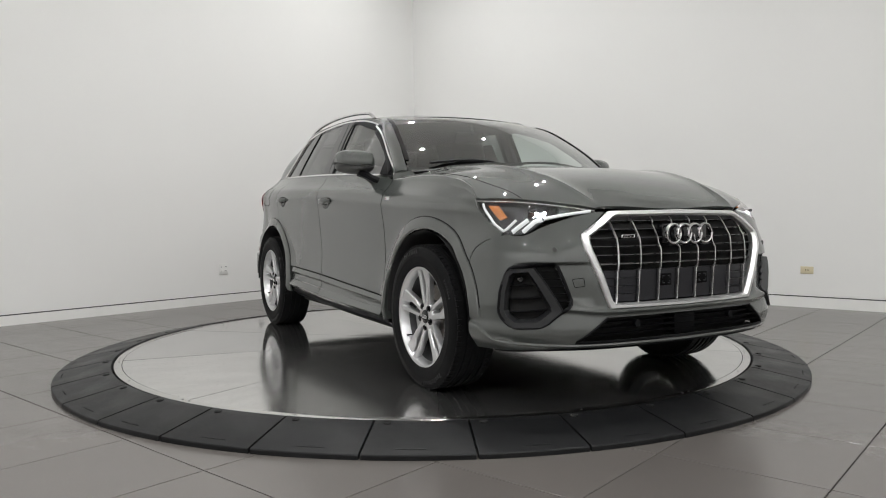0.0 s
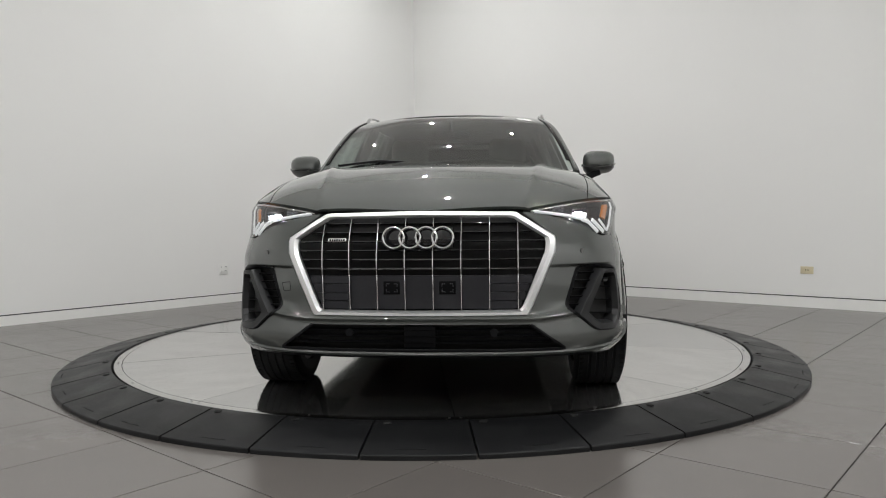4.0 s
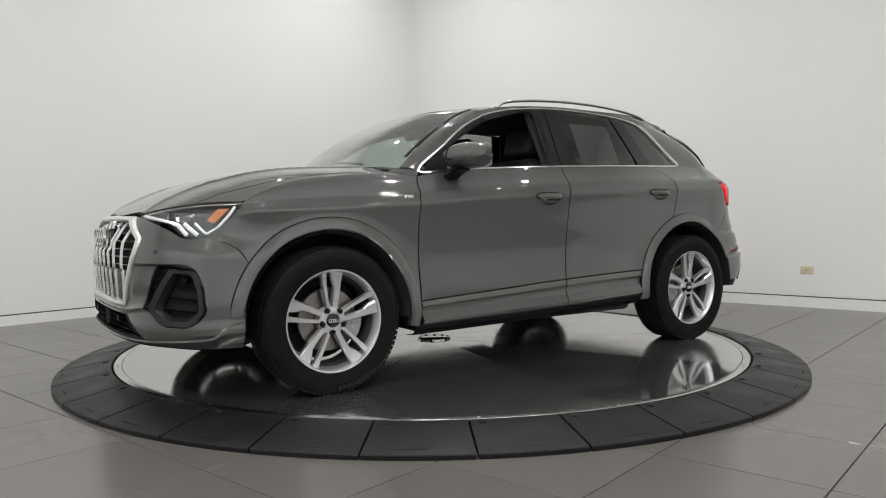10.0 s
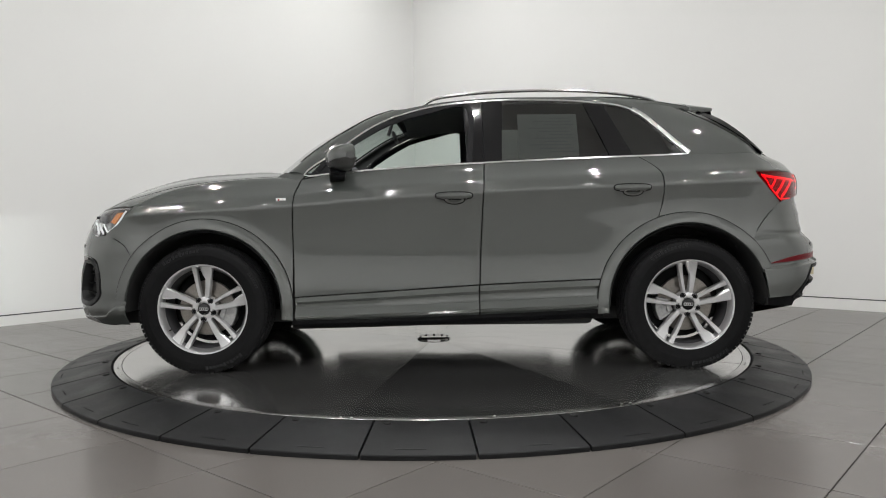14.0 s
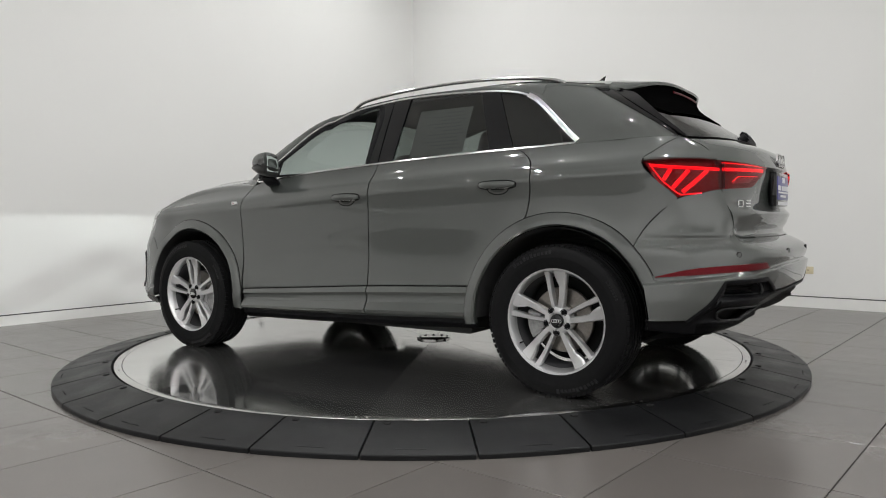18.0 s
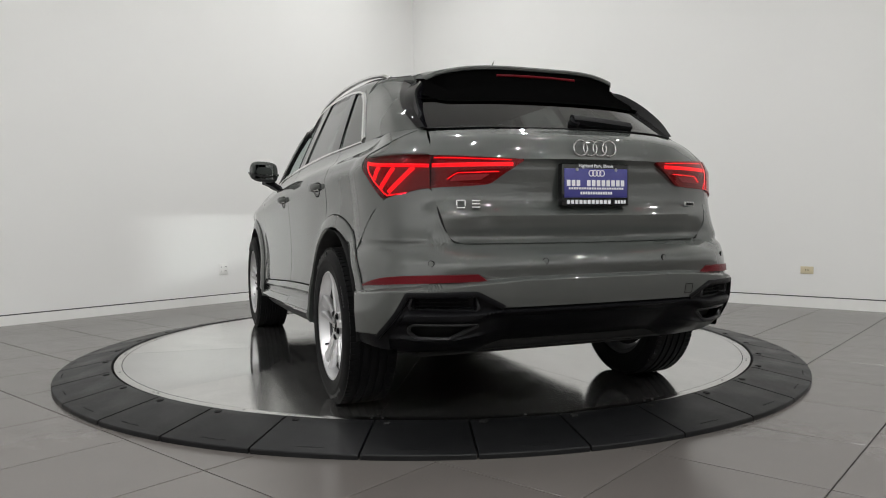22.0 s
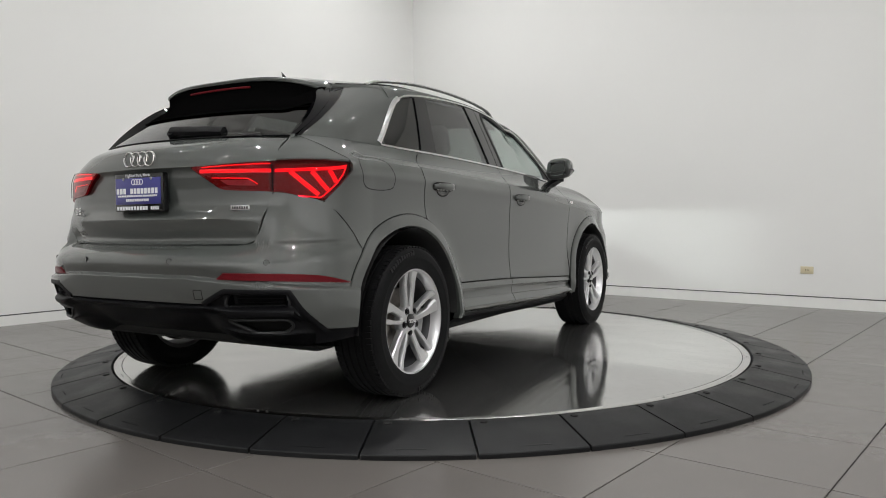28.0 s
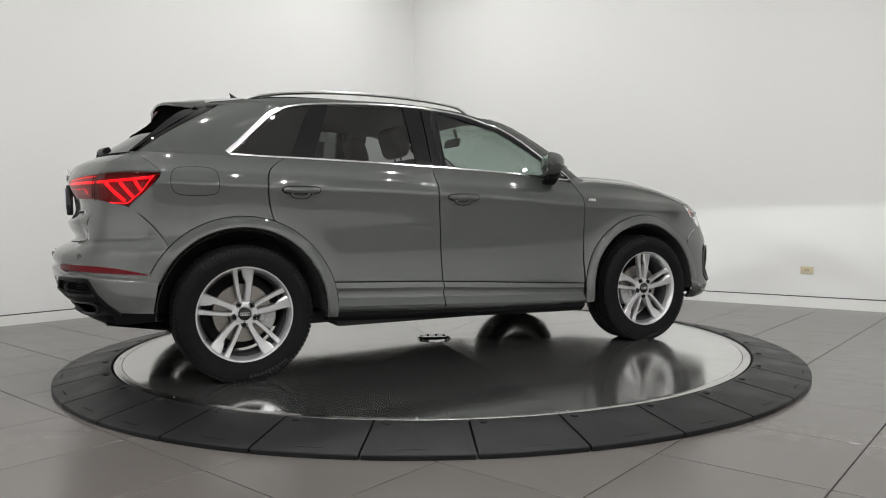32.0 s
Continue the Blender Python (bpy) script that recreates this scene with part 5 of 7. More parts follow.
def build_front(car):
    # bumper skin: right round the nose, then the openings are cut
    top_pts = [(0, 0.866), (30, 0.864), (42, 0.855), (50, 0.830), (57, 0.795), (62, 0.760), (68.3, 0.7615), (74.1, 0.7355), (78.1, 0.698), (80.3, 0.648)]
    bot_pts = [(0, 0.282), (30, 0.282), (52, 0.282), (66, 0.268), (79, 0.262)]
    side_pts = [(79, 0.262), (79.2, 0.35), (79.4, 0.45), (79.8, 0.56), (80.3, 0.648)]
    half = coons(bot_pts, top_pts, [(0, 0.282), (0, 0.866)], side_pts, 150, 150)
    grille = [(-0.40, 0.87), (0.40, 0.87), (0.545, 0.765), (0.545, 0.700), (0.437, 0.452), (-0.437, 0.452), (-0.545, 0.700), (-0.545, 0.765)]
    low = [(0.0, 0.409), (0.445, 0.409), (0.590, 0.306), (0.0, 0.304)]
    fog = [(0.657, 0.634), (0.735, 0.636), (0.798, 0.628), (0.811, 0.600), (0.827, 0.530), (0.836, 0.440), (0.827, 0.402), (0.804, 0.371), (0.722, 0.377), (0.702, 0.389), (0.645, 0.438), (0.622, 0.447), (0.600, 0.474)]
    rows = []
    for r in half:
        pts = [front_at(t, z) for t, z in r]
        rows.append([Vector((p.x, -p.y, p.z)) for p in reversed(pts)] + pts[1:])

    def shaped(p):
        # a ledge over the lower opening, a lip below it and a fin towards the wheel
        a = abs(p.y)
        out = 0.014 * math.exp(-((p.z - 0.434 - 0.02 * smoothstep(0.45, 0.66, a)) / 0.011) ** 2) * (1 - smoothstep(0.60, 0.68, a))
        th = math.degrees(math.atan2(a, max(p.x - XA, 1e-4)))
        zc = float(np.interp(th, [0.0, 50.0, 66.0, 70.5, 75.5, 80.0], [0.292, 0.298, 0.308, 0.316, 0.372, 0.386]))
        out += (0.008 + 0.003 * smoothstep(0.7, 0.82, a)) * (1 - smoothstep(zc - 0.007, zc + 0.004, p.z))
        # the skin falls back towards the slot beside the vent
        out -= 0.027 * smoothstep(0.48, 0.65, a) * (1 - smoothstep(0.70, 0.80, a)) * smoothstep(0.44, 0.50, p.z) * (1 - smoothstep(0.634, 0.648, p.z))
        d = Vector((p.x - 1.2, p.y, 0)).normalized()
        return p + d * out

    def skin_at(y, z):
        return shaped(front_yz(y, z))
    bm = bmesh.new()
    sheet(bm, [[shaped(p) for p in r] for r in rows], 1, lip=0)
    cut(bm, lambda c: in_poly(c.y, c.z, grille))
    cut_clean(bm, low, skin_at, 0.05)
    cut_clean(bm, fog, skin_at, 0.045)
    bumper = part("front_bumper", bm, M_PAINT, car, "grey front bumper with sharp edges")
    for s in (1, -1):
        bm = bmesh.new()
        strip_on(bm, fog_outline(fog, 150), skin_at, s, flat_section(0.0075, 0.0035), True)
        part("vent_edge", bm, M_BLACK, bumper, "black edge moulding round the side vent", 50)
        bm = bmesh.new()
        strip_on(bm, [(y, z) for y, z in curve2d(low[1:], 60, False)], skin_at, s, flat_section(0.006, 0.003))
        part("intake_edge", bm, M_BLACK, bumper, "black edge of the lower intake", 50)
    # grille: satin frame, backing, slats and upright bars
    outer = [(0.0, 0.868), (0.388, 0.862), (0.552, 0.760), (0.548, 0.700), (0.440, 0.447), (0.0, 0.443)]
    inner = [(0.0, 0.842), (0.374, 0.838), (0.511, 0.752), (0.508, 0.704), (0.410, 0.467), (0.0, 0.463)]
    bm = bmesh.new()
    rows = []
    oc = curve2d(outer, 60, False)
    ic = curve2d(inner, 60, False)
    for (oy, oz), (iy, iz) in zip(oc, ic):
        a, b = front_yz(oy, oz), front_yz(iy, iz)
        rows.append([a + Vector((-0.01, 0, 0)), a + Vector((0.006, 0, 0)), a * 0.88 + b * 0.12 + Vector((0.011, 0, 0)), a * 0.38 + b * 0.62 + Vector((0.011, 0, 0)), b + Vector((-0.006, 0, 0)), b + Vector((-0.03, 0, 0))])
    sheet(bm, rows, 1, lip=0)
    sheet(bm, rows, -1, lip=0)
    bmesh.ops.remove_doubles(bm, verts=bm.verts, dist=0.0004)
    gr = part("grille_frame", bm, M_SATIN, car, "broad satin silver octagonal grille frame", 30)
    bm = bmesh.new()
    rows = [[front_yz(y, z) + Vector((-0.065, 0, 0)) for y in np.linspace(-0.53, 0.53, 24)] for z in np.linspace(0.44, 0.86, 8)]
    grid(bm, rows)
    part("grille_backing", bm, M_DARK, gr)

    def kink(z):
        """How far the upper part of the grille leans back and the lower part steps back."""
        return 0.34 * max(0.0, z - 0.745) + 0.008 * (1 - smoothstep(0.606, 0.616, z))

    def half_width(z):
        return float(np.interp(z, [0.466, 0.705, 0.750, 0.838], [0.404, 0.500, 0.503, 0.368]))
    for z in np.linspace(0.636, 0.818, 6):
        w = half_width(z)
        bm = bmesh.new()
        path = [front_yz(y, z) + Vector((-0.026 - kink(z), 0, 0)) for y in np.linspace(-w, w, 21)]
        sweep(bm, path, [(-0.022, -0.006), (0.008, -0.0042), (0.011, -0.001), (0.010, 0.003), (-0.022, 0.002)])
        part("slat", bm, M_BLACK_GLOSS, gr, smooth=30)
    # closed lower panels between the bars; the outer ones are ribbed
    edges = [-0.5] + [(k - 3.5) * 0.1135 for k in range(8)] + [0.5]
    for k in range(9):
        ribbed = k in (0, 1, 7, 8)
        zs = np.linspace(0.470, 0.608, 5)
        for z0, z1 in (zip(zs, zs[1:]) if ribbed else [(0.470, 0.608)]):
            y0, y1 = max(edges[k], -half_width(z0) - 0.008), min(edges[k + 1], half_width(z0) + 0.008)
            if y1 - y0 < 0.012:
                continue
            bm = bmesh.new()
            rows = [[front_yz(y, z) + Vector((-0.020, 0, 0)) for y in np.linspace(y0 + 0.002, y1 - 0.002, 5)] for z in np.linspace(z0 + 0.0015, z1 - 0.0015, 4)]
            sheet(bm, rows, 1, lip=0.008)
            part("lower_panel", bm, M_PANEL, gr, smooth=30)
    for k in range(8):
        y = (k - 3.5) * 0.1135
        zt = 0.836 if abs(y) < 0.34 else 0.836 - (abs(y) - 0.372) * 0.62 - 0.006
        bm = bmesh.new()
        zs = sorted([0.467, 0.603, 0.607, 0.613, 0.619, 0.740, 0.745, 0.750] + list(np.linspace(0.49, 0.585, 4)) + list(np.linspace(0.64, 0.72, 4)) + list(np.linspace(0.765, zt, 5)))
        path = [front_yz(y, z) + Vector((0.004 - kink(z) - (0.014 if abs(y) < 0.2 and 0.70 < z < 0.815 else 0.0), 0, 0)) for z in zs]
        sweep(bm, path, [(-0.0032, -0.008), (-0.0032, 0.0), (-0.0016, 0.004), (0.0016, 0.004), (0.0032, 0.0), (0.0032, -0.008)], normals=[Vector((1, 0, 0))] * len(zs))
        part("grille_bar", bm, M_CHROME, gr, "upright chrome grille bar", 25)
    # ring emblem on the grille and its black carrier
    bm = bmesh.new()
    for i in range(4):
        lathe(bm, [(0.0365, -0.006), (0.0375, 0.003), (0.042, 0.007), (0.0465, 0.003), (0.0475, -0.006)], 40, pose(2.222, (i - 1.5) * 0.066, 0.760, 0, 90), closed=True)
    part("ring_emblem", bm, M_CHROME, gr, "four linked chrome rings", 40)
    bm = bmesh.new()
    box(bm, (2.16, -0.14, 0.716), (2.195, 0.14, 0.805), 0.008)
    part("emblem_carrier", bm, M_BLACK_GLOSS, gr)
    # small drive badge: bars for its lettering
    bm = bmesh.new()
    p = front_yz(-0.335, 0.752)
    box(bm, (p.x - 0.004, p.y - 0.038, p.z - 0.008), (p.x, p.y + 0.038, p.z + 0.008), 0.002)
    b = part("grille_badge", bm, M_CHROME, gr, "small chrome badge")
    bm = bmesh.new()
    for i in range(7):
        box(bm, (p.x, p.y - 0.032 + i * 0.0094, p.z - 0.005), (p.x + 0.0012, p.y - 0.026 + i * 0.0094, p.z + 0.005))
    part("badge_marks", bm, M_SLOT, b)
    # plate fixing points on the lower grille: a sunk square with four corner catches
    for y in (-0.1135, 0.1135):
        p = front_yz(y, 0.556)
        bm = bmesh.new()
        box(bm, (p.x - 0.024, y - 0.034, 0.530), (p.x - 0.0185, y + 0.034, 0.584), 0.002)
        fix = part("plate_fixing", bm, M_SLAT, gr, "sunk plate fixing point")
        for sy, sz in ((-1, -1), (-1, 1), (1, -1), (1, 1)):
            bm = bmesh.new()
            cy, cz = y + 0.022 * sy, 0.557 + 0.016 * sz
            box(bm, (p.x - 0.019, min(cy, cy - 0.013 * sy), cz - 0.002), (p.x - 0.016, max(cy, cy - 0.013 * sy), cz + 0.002))
            box(bm, (p.x - 0.019, cy - 0.002, min(cz, cz - 0.011 * sz)), (p.x - 0.0162, cy + 0.002, max(cz, cz - 0.011 * sz)))
            part("catch", bm, M_PANEL, fix, smooth=20)
    # lower opening
    bm = bmesh.new()
    grid(bm, [[front_yz(y, z) + Vector((-0.09, 0, 0)) for y in np.linspace(-0.62, 0.62, 16)] for z in np.linspace(0.27, 0.42, 4)])
    lo = part("lower_intake", bm, M_DARK, bumper, "black lower air intake")
    for z in (0.335, 0.36, 0.385):
        w = 0.60 - (z - 0.315) * 1.6
        bm = bmesh.new()
        sweep(bm, [front_yz(y, z) + Vector((-0.03, 0, 0)) for y in np.linspace(-w, w, 19)], [(-0.012, -0.003), (0.012, -0.004), (0.014, 0.001), (-0.012, 0.004)])
        part("intake_slat", bm, M_SLAT, lo, smooth=30)
    bm = bmesh.new()
    box(bm, (2.13, -0.065, 0.31), (2.195, 0.065, 0.402), 0.006)
    part("radar_cover", bm, M_SLAT, lo)
    for y in (-0.29, 0.30):
        bm = bmesh.new()
        cyl(bm, 0.016, 0.016, 0.02, pose(front_yz(y, 0.375).x - 0.018, y, 0.375, 0, 90), 18)
        part("tow_cover", bm, M_BLACK, lo)
    # chin lip, black underneath
    bm = bmesh.new()
    path = [front_at(t, 0.276 - 0.014 * smoothstep(52, 70, t)) + Vector((-0.006, 0, 0)) for t in np.linspace(72, 0, 36)]
    path = path + [Vector((p.x, -p.y, p.z)) for p in reversed(path[:-1])]
    sweep(bm, path, [(0.09, -0.008), (0.004, -0.006), (0.0, 0.0), (0.004, 0.004), (0.09, 0.0)])
    part("chin_lip", bm, M_BLACK, bumper, "black chin lip", 30)
    for s in (1, -1):
        build_fog(bumper, s)
        build_headlamp(car, s)
        # parking sensors and washer flap
        bm = bmesh.new()
        p = front_yz(0.66 * s, 0.70)
        cyl(bm, 0.011, 0.011, 0.004, Matrix.Translation(p) @ Vector((p.x - 1.5, p.y, 0)).to_track_quat("Z", "Y").to_matrix().to_4x4(), 18)
        part("parking_sensor", bm, M_PAINT_SHADE, bumper)
    # towing-eye flap: a thin joint in the skin
    bm = bmesh.new()
    strip_on(bm, curve2d([(0.553, 0.580), (0.600, 0.574), (0.590, 0.540), (0.548, 0.545)], 32, False, True), skin_at, -1, flat_section(0.0014, 0.0008), True)
    part("flap_joint", bm, M_SLOT, bumper)


def back_of(y, z, depth):
    p = front_yz(y, z)
    return p - Vector((p.x - 1.3, p.y, 0)).normalized() * depth


def build_fog(bumper, s):
    """The side air vent: raised grey frame, dark insert with blades and a round sensor."""
    outer = [(0.735, 0.625), (0.800, 0.618), (0.814, 0.600), (0.830, 0.530), (0.839, 0.440), (0.830, 0.400), (0.806, 0.368), (0.722, 0.374), (0.700, 0.386), (0.640, 0.440), (0.642, 0.452)]
    inner = [(0.757, 0.600), (0.790, 0.597), (0.800, 0.582), (0.812, 0.520), (0.818, 0.445), (0.812, 0.424), (0.795, 0.402), (0.742, 0.408), (0.728, 0.416), (0.698, 0.446), (0.699, 0.462)]
    bm = bmesh.new()
    rows = []
    def fine(line):
        return [np.array(p) * (1 - k) + np.array(q) * k for p, q in zip(line, line[1:] + line[:1]) for k in np.linspace(0, 1, 8)[:-1]]
    oc, ic = fine(outer), fine(inner)
    for k in list(range(len(oc))) + [0]:
        row = []
        for t, o in ((-0.02, -0.03), (0.0, 0.002), (0.07, 0.011), (0.70, 0.009), (0.78, 0.003), (1.0, -0.022), (1.03, -0.06)):
            yy, zz = oc[k] * (1 - t) + ic[k] * t
            p = front_yz(min(yy, 0.855), zz)
            o -= 0.008 * smoothstep(0.79, 0.83, yy) if o > 0.0025 else 0.0
            d = Vector((p.x - 1.3, p.y, 0)).normalized()
            row.append(p + d * o)
        rows.append(row)
    sheet(bm, rows, s, lip=0)
    f = part("vent_frame", bm, M_TRIM_DARK, bumper, "raised grey frame of the side vent", 24)
    bm = bmesh.new()
    sheet(bm, [[back_of(y, z, 0.05) for y in np.linspace(0.55, 0.835, 12)] for z in np.linspace(0.345, 0.65, 8)], s, lip=0)
    part("vent_backing", bm, M_DARK, f)
    for i, z in enumerate((0.435, 0.49, 0.545)):
        bm = bmesh.new()
        y0 = 0.702 + (z - 0.44) * 0.44
        path = [back_of(y, z + 0.012 * (0.78 - y) / 0.1, 0.036) for y in np.linspace(y0, 0.812, 6)]
        sweep(bm, [Vector((p.x, p.y * s, p.z)) for p in path], [(-0.012, -0.002), (0.012, -0.003), (0.012, 0.003), (-0.012, 0.002)])
        part("vent_blade", bm, M_SLAT, f, smooth=30)
    bm = bmesh.new()
    p = front_yz(0.775, 0.575) + Vector((-0.018, -0.010, 0))
    lathe(bm, [(0.0005, 0.002), (0.010, 0.003), (0.014, 0.0), (0.014, -0.02)], 18, Matrix.Translation((p.x, p.y * s, p.z)) @ pose(0, 0, 0, 0, 90, 25 * s))
    part("vent_sensor", bm, M_BLACK_GLOSS, f)
    for z in (0.480, 0.512, 0.544, 0.576, 0.608):
        bm = bmesh.new()
        y0, y1 = 0.612 + (z - 0.474) * 0.356, 0.655 + (z - 0.46) * 0.50
        path = [back_of(y, z, 0.028) for y in np.linspace(y0, y1, 4)]
        sweep(bm, [Vector((p.x, p.y * s, p.z)) for p in path], [(-0.012, -0.002), (0.008, -0.003), (0.008, 0.003), (-0.012, 0.002)])
        part("slot_blade", bm, M_SLAT, f, smooth=30)


def lamp_point(theta, z, depth=0.0):
    p = front_at(theta, z)
    d = Vector((p.x - 1.35, p.y * 0.9, 0)).normalized()
    return p - d * depth


def build_headlamp(car, s):
    rows = coons(LAMP_BOTTOM, LAMP_TOP, [LAMP_BOTTOM[0], LAMP_TOP[0]], [LAMP_BOTTOM[-1], (74, 0.825), LAMP_TOP[-1]], 40, 16)
    bm = bmesh.new()
    sheet(bm, [[lamp_point(t, z, -0.001) for t, z in r] for r in rows], s, lip=0.02)
    lens = part("headlamp", bm, M_LENS, car, "lit clear headlamp with angular daytime lights", 50)
    lens.visible_shadow = False
    bm = bmesh.new()
    sheet(bm, [[lamp_point(t, z, 0.062) for t, z in r] for r in rows], s, lip=0)
    part("lamp_housing", bm, M_LAMP_INSIDE, lens, "dark inside of the lamp")
    # bright surround along the upper edge
    bm = bmesh.new()
    top = curve2d(LAMP_TOP, 24)
    path = [lamp_point(t, z - 0.006, 0.012) for t, z in top]
    sweep(bm, [Vector((p.x, p.y * s, p.z)) for p in path], section(0.006, 0.004))
    part("lamp_trim", bm, M_CHROME, lens, "thin bright lamp edge", 50)
    # daytime running light: three slanted bars and a lower line
    bm = bmesh.new()
    low = curve2d([(43, 0.857), (49, 0.847), (54.5, 0.834), (57.0, 0.826)], 16)
    path = [lamp_point(t, z + 0.004, 0.010) for t, z in low]
    sweep(bm, [Vector((p.x, p.y * s, p.z)) for p in path], section(0.005, 0.0065))
    part("running_light", bm, M_DRL, lens, "white glowing running light", 50)
    for q, w in (([(57.5, 0.828), (59.5, 0.818), (62.6, 0.774)], 0.0095), ([(61.5, 0.826), (65.8, 0.774)], 0.0095), ([(65.0, 0.826), (68.4, 0.777), (71.8, 0.806), (75.2, 0.862), (77.0, 0.900)], 0.006)):
        bm = bmesh.new()
        path = [lamp_point(t, z, 0.012) for t, z in curve2d(q, 14, False)]
        sweep(bm, [Vector((p.x, p.y * s, p.z)) for p in path], section(w, 0.004), normals=[Vector((0.6, 0.8 * s, 0))] * 14)
        part("running_light", bm, M_DRL, lens, "white glowing running light", 50)
    # orange reflector at the outer end
    q = coons([(68.2, 0.838), (70.6, 0.826)], [(71.6, 0.890), (75.2, 0.892)], [(68.2, 0.838), (71.6, 0.890)], [(70.6, 0.826), (75.2, 0.892)], 8, 8)
    bm = bmesh.new()
    sheet(bm, [[lamp_point(t, z, 0.022) for t, z in r] for r in q], s, lip=0.01)
    part("side_marker", bm, M_ORANGE, lens, "orange side marker")
    # projectors: a box with its glass; the dipped beam is a narrow source under a flat shade
    for t, z, w, nm in ((59.0, 0.852, 0.032, "dipped_beam"), (51.5, 0.858, 0.028, "main_beam")):
        c = lamp_point(t, z, 0.036)
        cx, cy = c.x, c.y * s
        if nm == "main_beam":
            bm = bmesh.new()
            box(bm, (cx - 0.02, cy - w, z - 0.020), (cx + 0.010, cy + w, z + 0.020), 0.006)
            part(nm, bm, M_PROJECTOR, lens, "lamp projector")
            bm = bmesh.new()
            lathe(bm, [(0.0005, 0.010), (0.008, 0.008), (0.013, 0.004), (0.0155, 0.0), (0.0155, -0.01)], 24, pose(cx + 0.010, cy, z, 0, 90))
            part("projector_glass", bm, M_PROJECTOR, lens, "clear lamp glass")
            continue
        bm = bmesh.new()
        x0, x1 = cx - 0.030, cx + 0.030
        box(bm, (x0, cy - w, z + 0.005), (x1, cy + w, z + 0.020), 0.003)
        box(bm, (x0, cy - w, z - 0.022), (x1 - 0.03, cy + w, z - 0.016), 0.002)
        box(bm, (x0 - 0.006, cy - w, z - 0.022), (x0, cy + w, z + 0.020))
        for y0 in (cy - w, cy + w - 0.004):
            box(bm, (x0, y0, z - 0.016), (x1 - 0.015, y0 + 0.004, z + 0.005))
        part(nm, bm, M_PROJECTOR, lens, "lamp projector with a flat shade")
        bm = bmesh.new()
        box(bm, (x0 + 0.002, cy - 0.011, z + 0.0025), (x0 + 0.004, cy + 0.011, z + 0.0042))
        part("beam_source", bm, M_BEAM, lens, "glaring dipped-beam source")


M_RED = material("red_mark", (0.20, 0.012, 0.02), 0.4, grain=0.02)
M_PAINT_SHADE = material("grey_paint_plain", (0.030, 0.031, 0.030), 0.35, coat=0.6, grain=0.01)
M_PAPER = material("white_paper", (0.75, 0.75, 0.74), 0.6, grain=0.03)
M_MIRROR = material("mirror_silver", (0.85, 0.86, 0.87), 0.02, 1.0, grain=0.005)
M_LAMP_INSIDE = material("lamp_inside", (0.045, 0.046, 0.05), 0.3, 0.5, grain=0.1, grain_scale=80)
M_DRL = material("running_light", (0.7, 0.7, 0.7), 0.3, emit=(0.9, 0.97, 1.0), emit_strength=0.30)
M_BEAM = material("dipped_beam", (1, 1, 1), 0.3, emit=(0.93, 1.0, 0.97), emit_strength=52000.0)
M_PROJECTOR = material("lamp_projector", (0.10, 0.105, 0.115), 0.15, 0.8, grain=0.05)
M_ORANGE = material("orange_plastic", (0.52, 0.17, 0.025), 0.25, coat=0.5, emit=(1.0, 0.30, 0.04), emit_strength=0.07, grain=0.25, grain_scale=150)
M_TAIL_GLOW = material("tail_glow", (0.5, 0.01, 0.015), 0.3, emit=(1.0, 0.014, 0.045), emit_strength=2.6, grain=0.1, grain_scale=60)
# the lamp body itself glows a little, in place of red light scattered inside
M_TAIL_RED = material("tail_red", (0.07, 0.003, 0.004), 0.2, coat=0.5, emit=(1.0, 0.01, 0.02), emit_strength=0.10, grain=0.05, grain_scale=200)
M_REFLECTOR = material("red_reflector", (0.11, 0.006, 0.010), 0.3, coat=0.0, spec=0.15, grain=0.25, grain_scale=350, bump=0.2, bump_scale=700)
M_PLATE = material("plate_blue", (0.035, 0.035, 0.20), 0.35, coat=0.4, grain=0.03)
M_PLATE_WHITE = material("plate_white", (0.75, 0.75, 0.78), 0.4, grain=0.02)
M_SEAT = material("seat_leather", (0.018, 0.018, 0.019), 0.5, grain=0.15, bump=0.3, bump_scale=300)
M_SEAT_TRIM = material("seat_cloth", (0.03, 0.03, 0.032), 0.7, grain=0.2, bump=0.3)


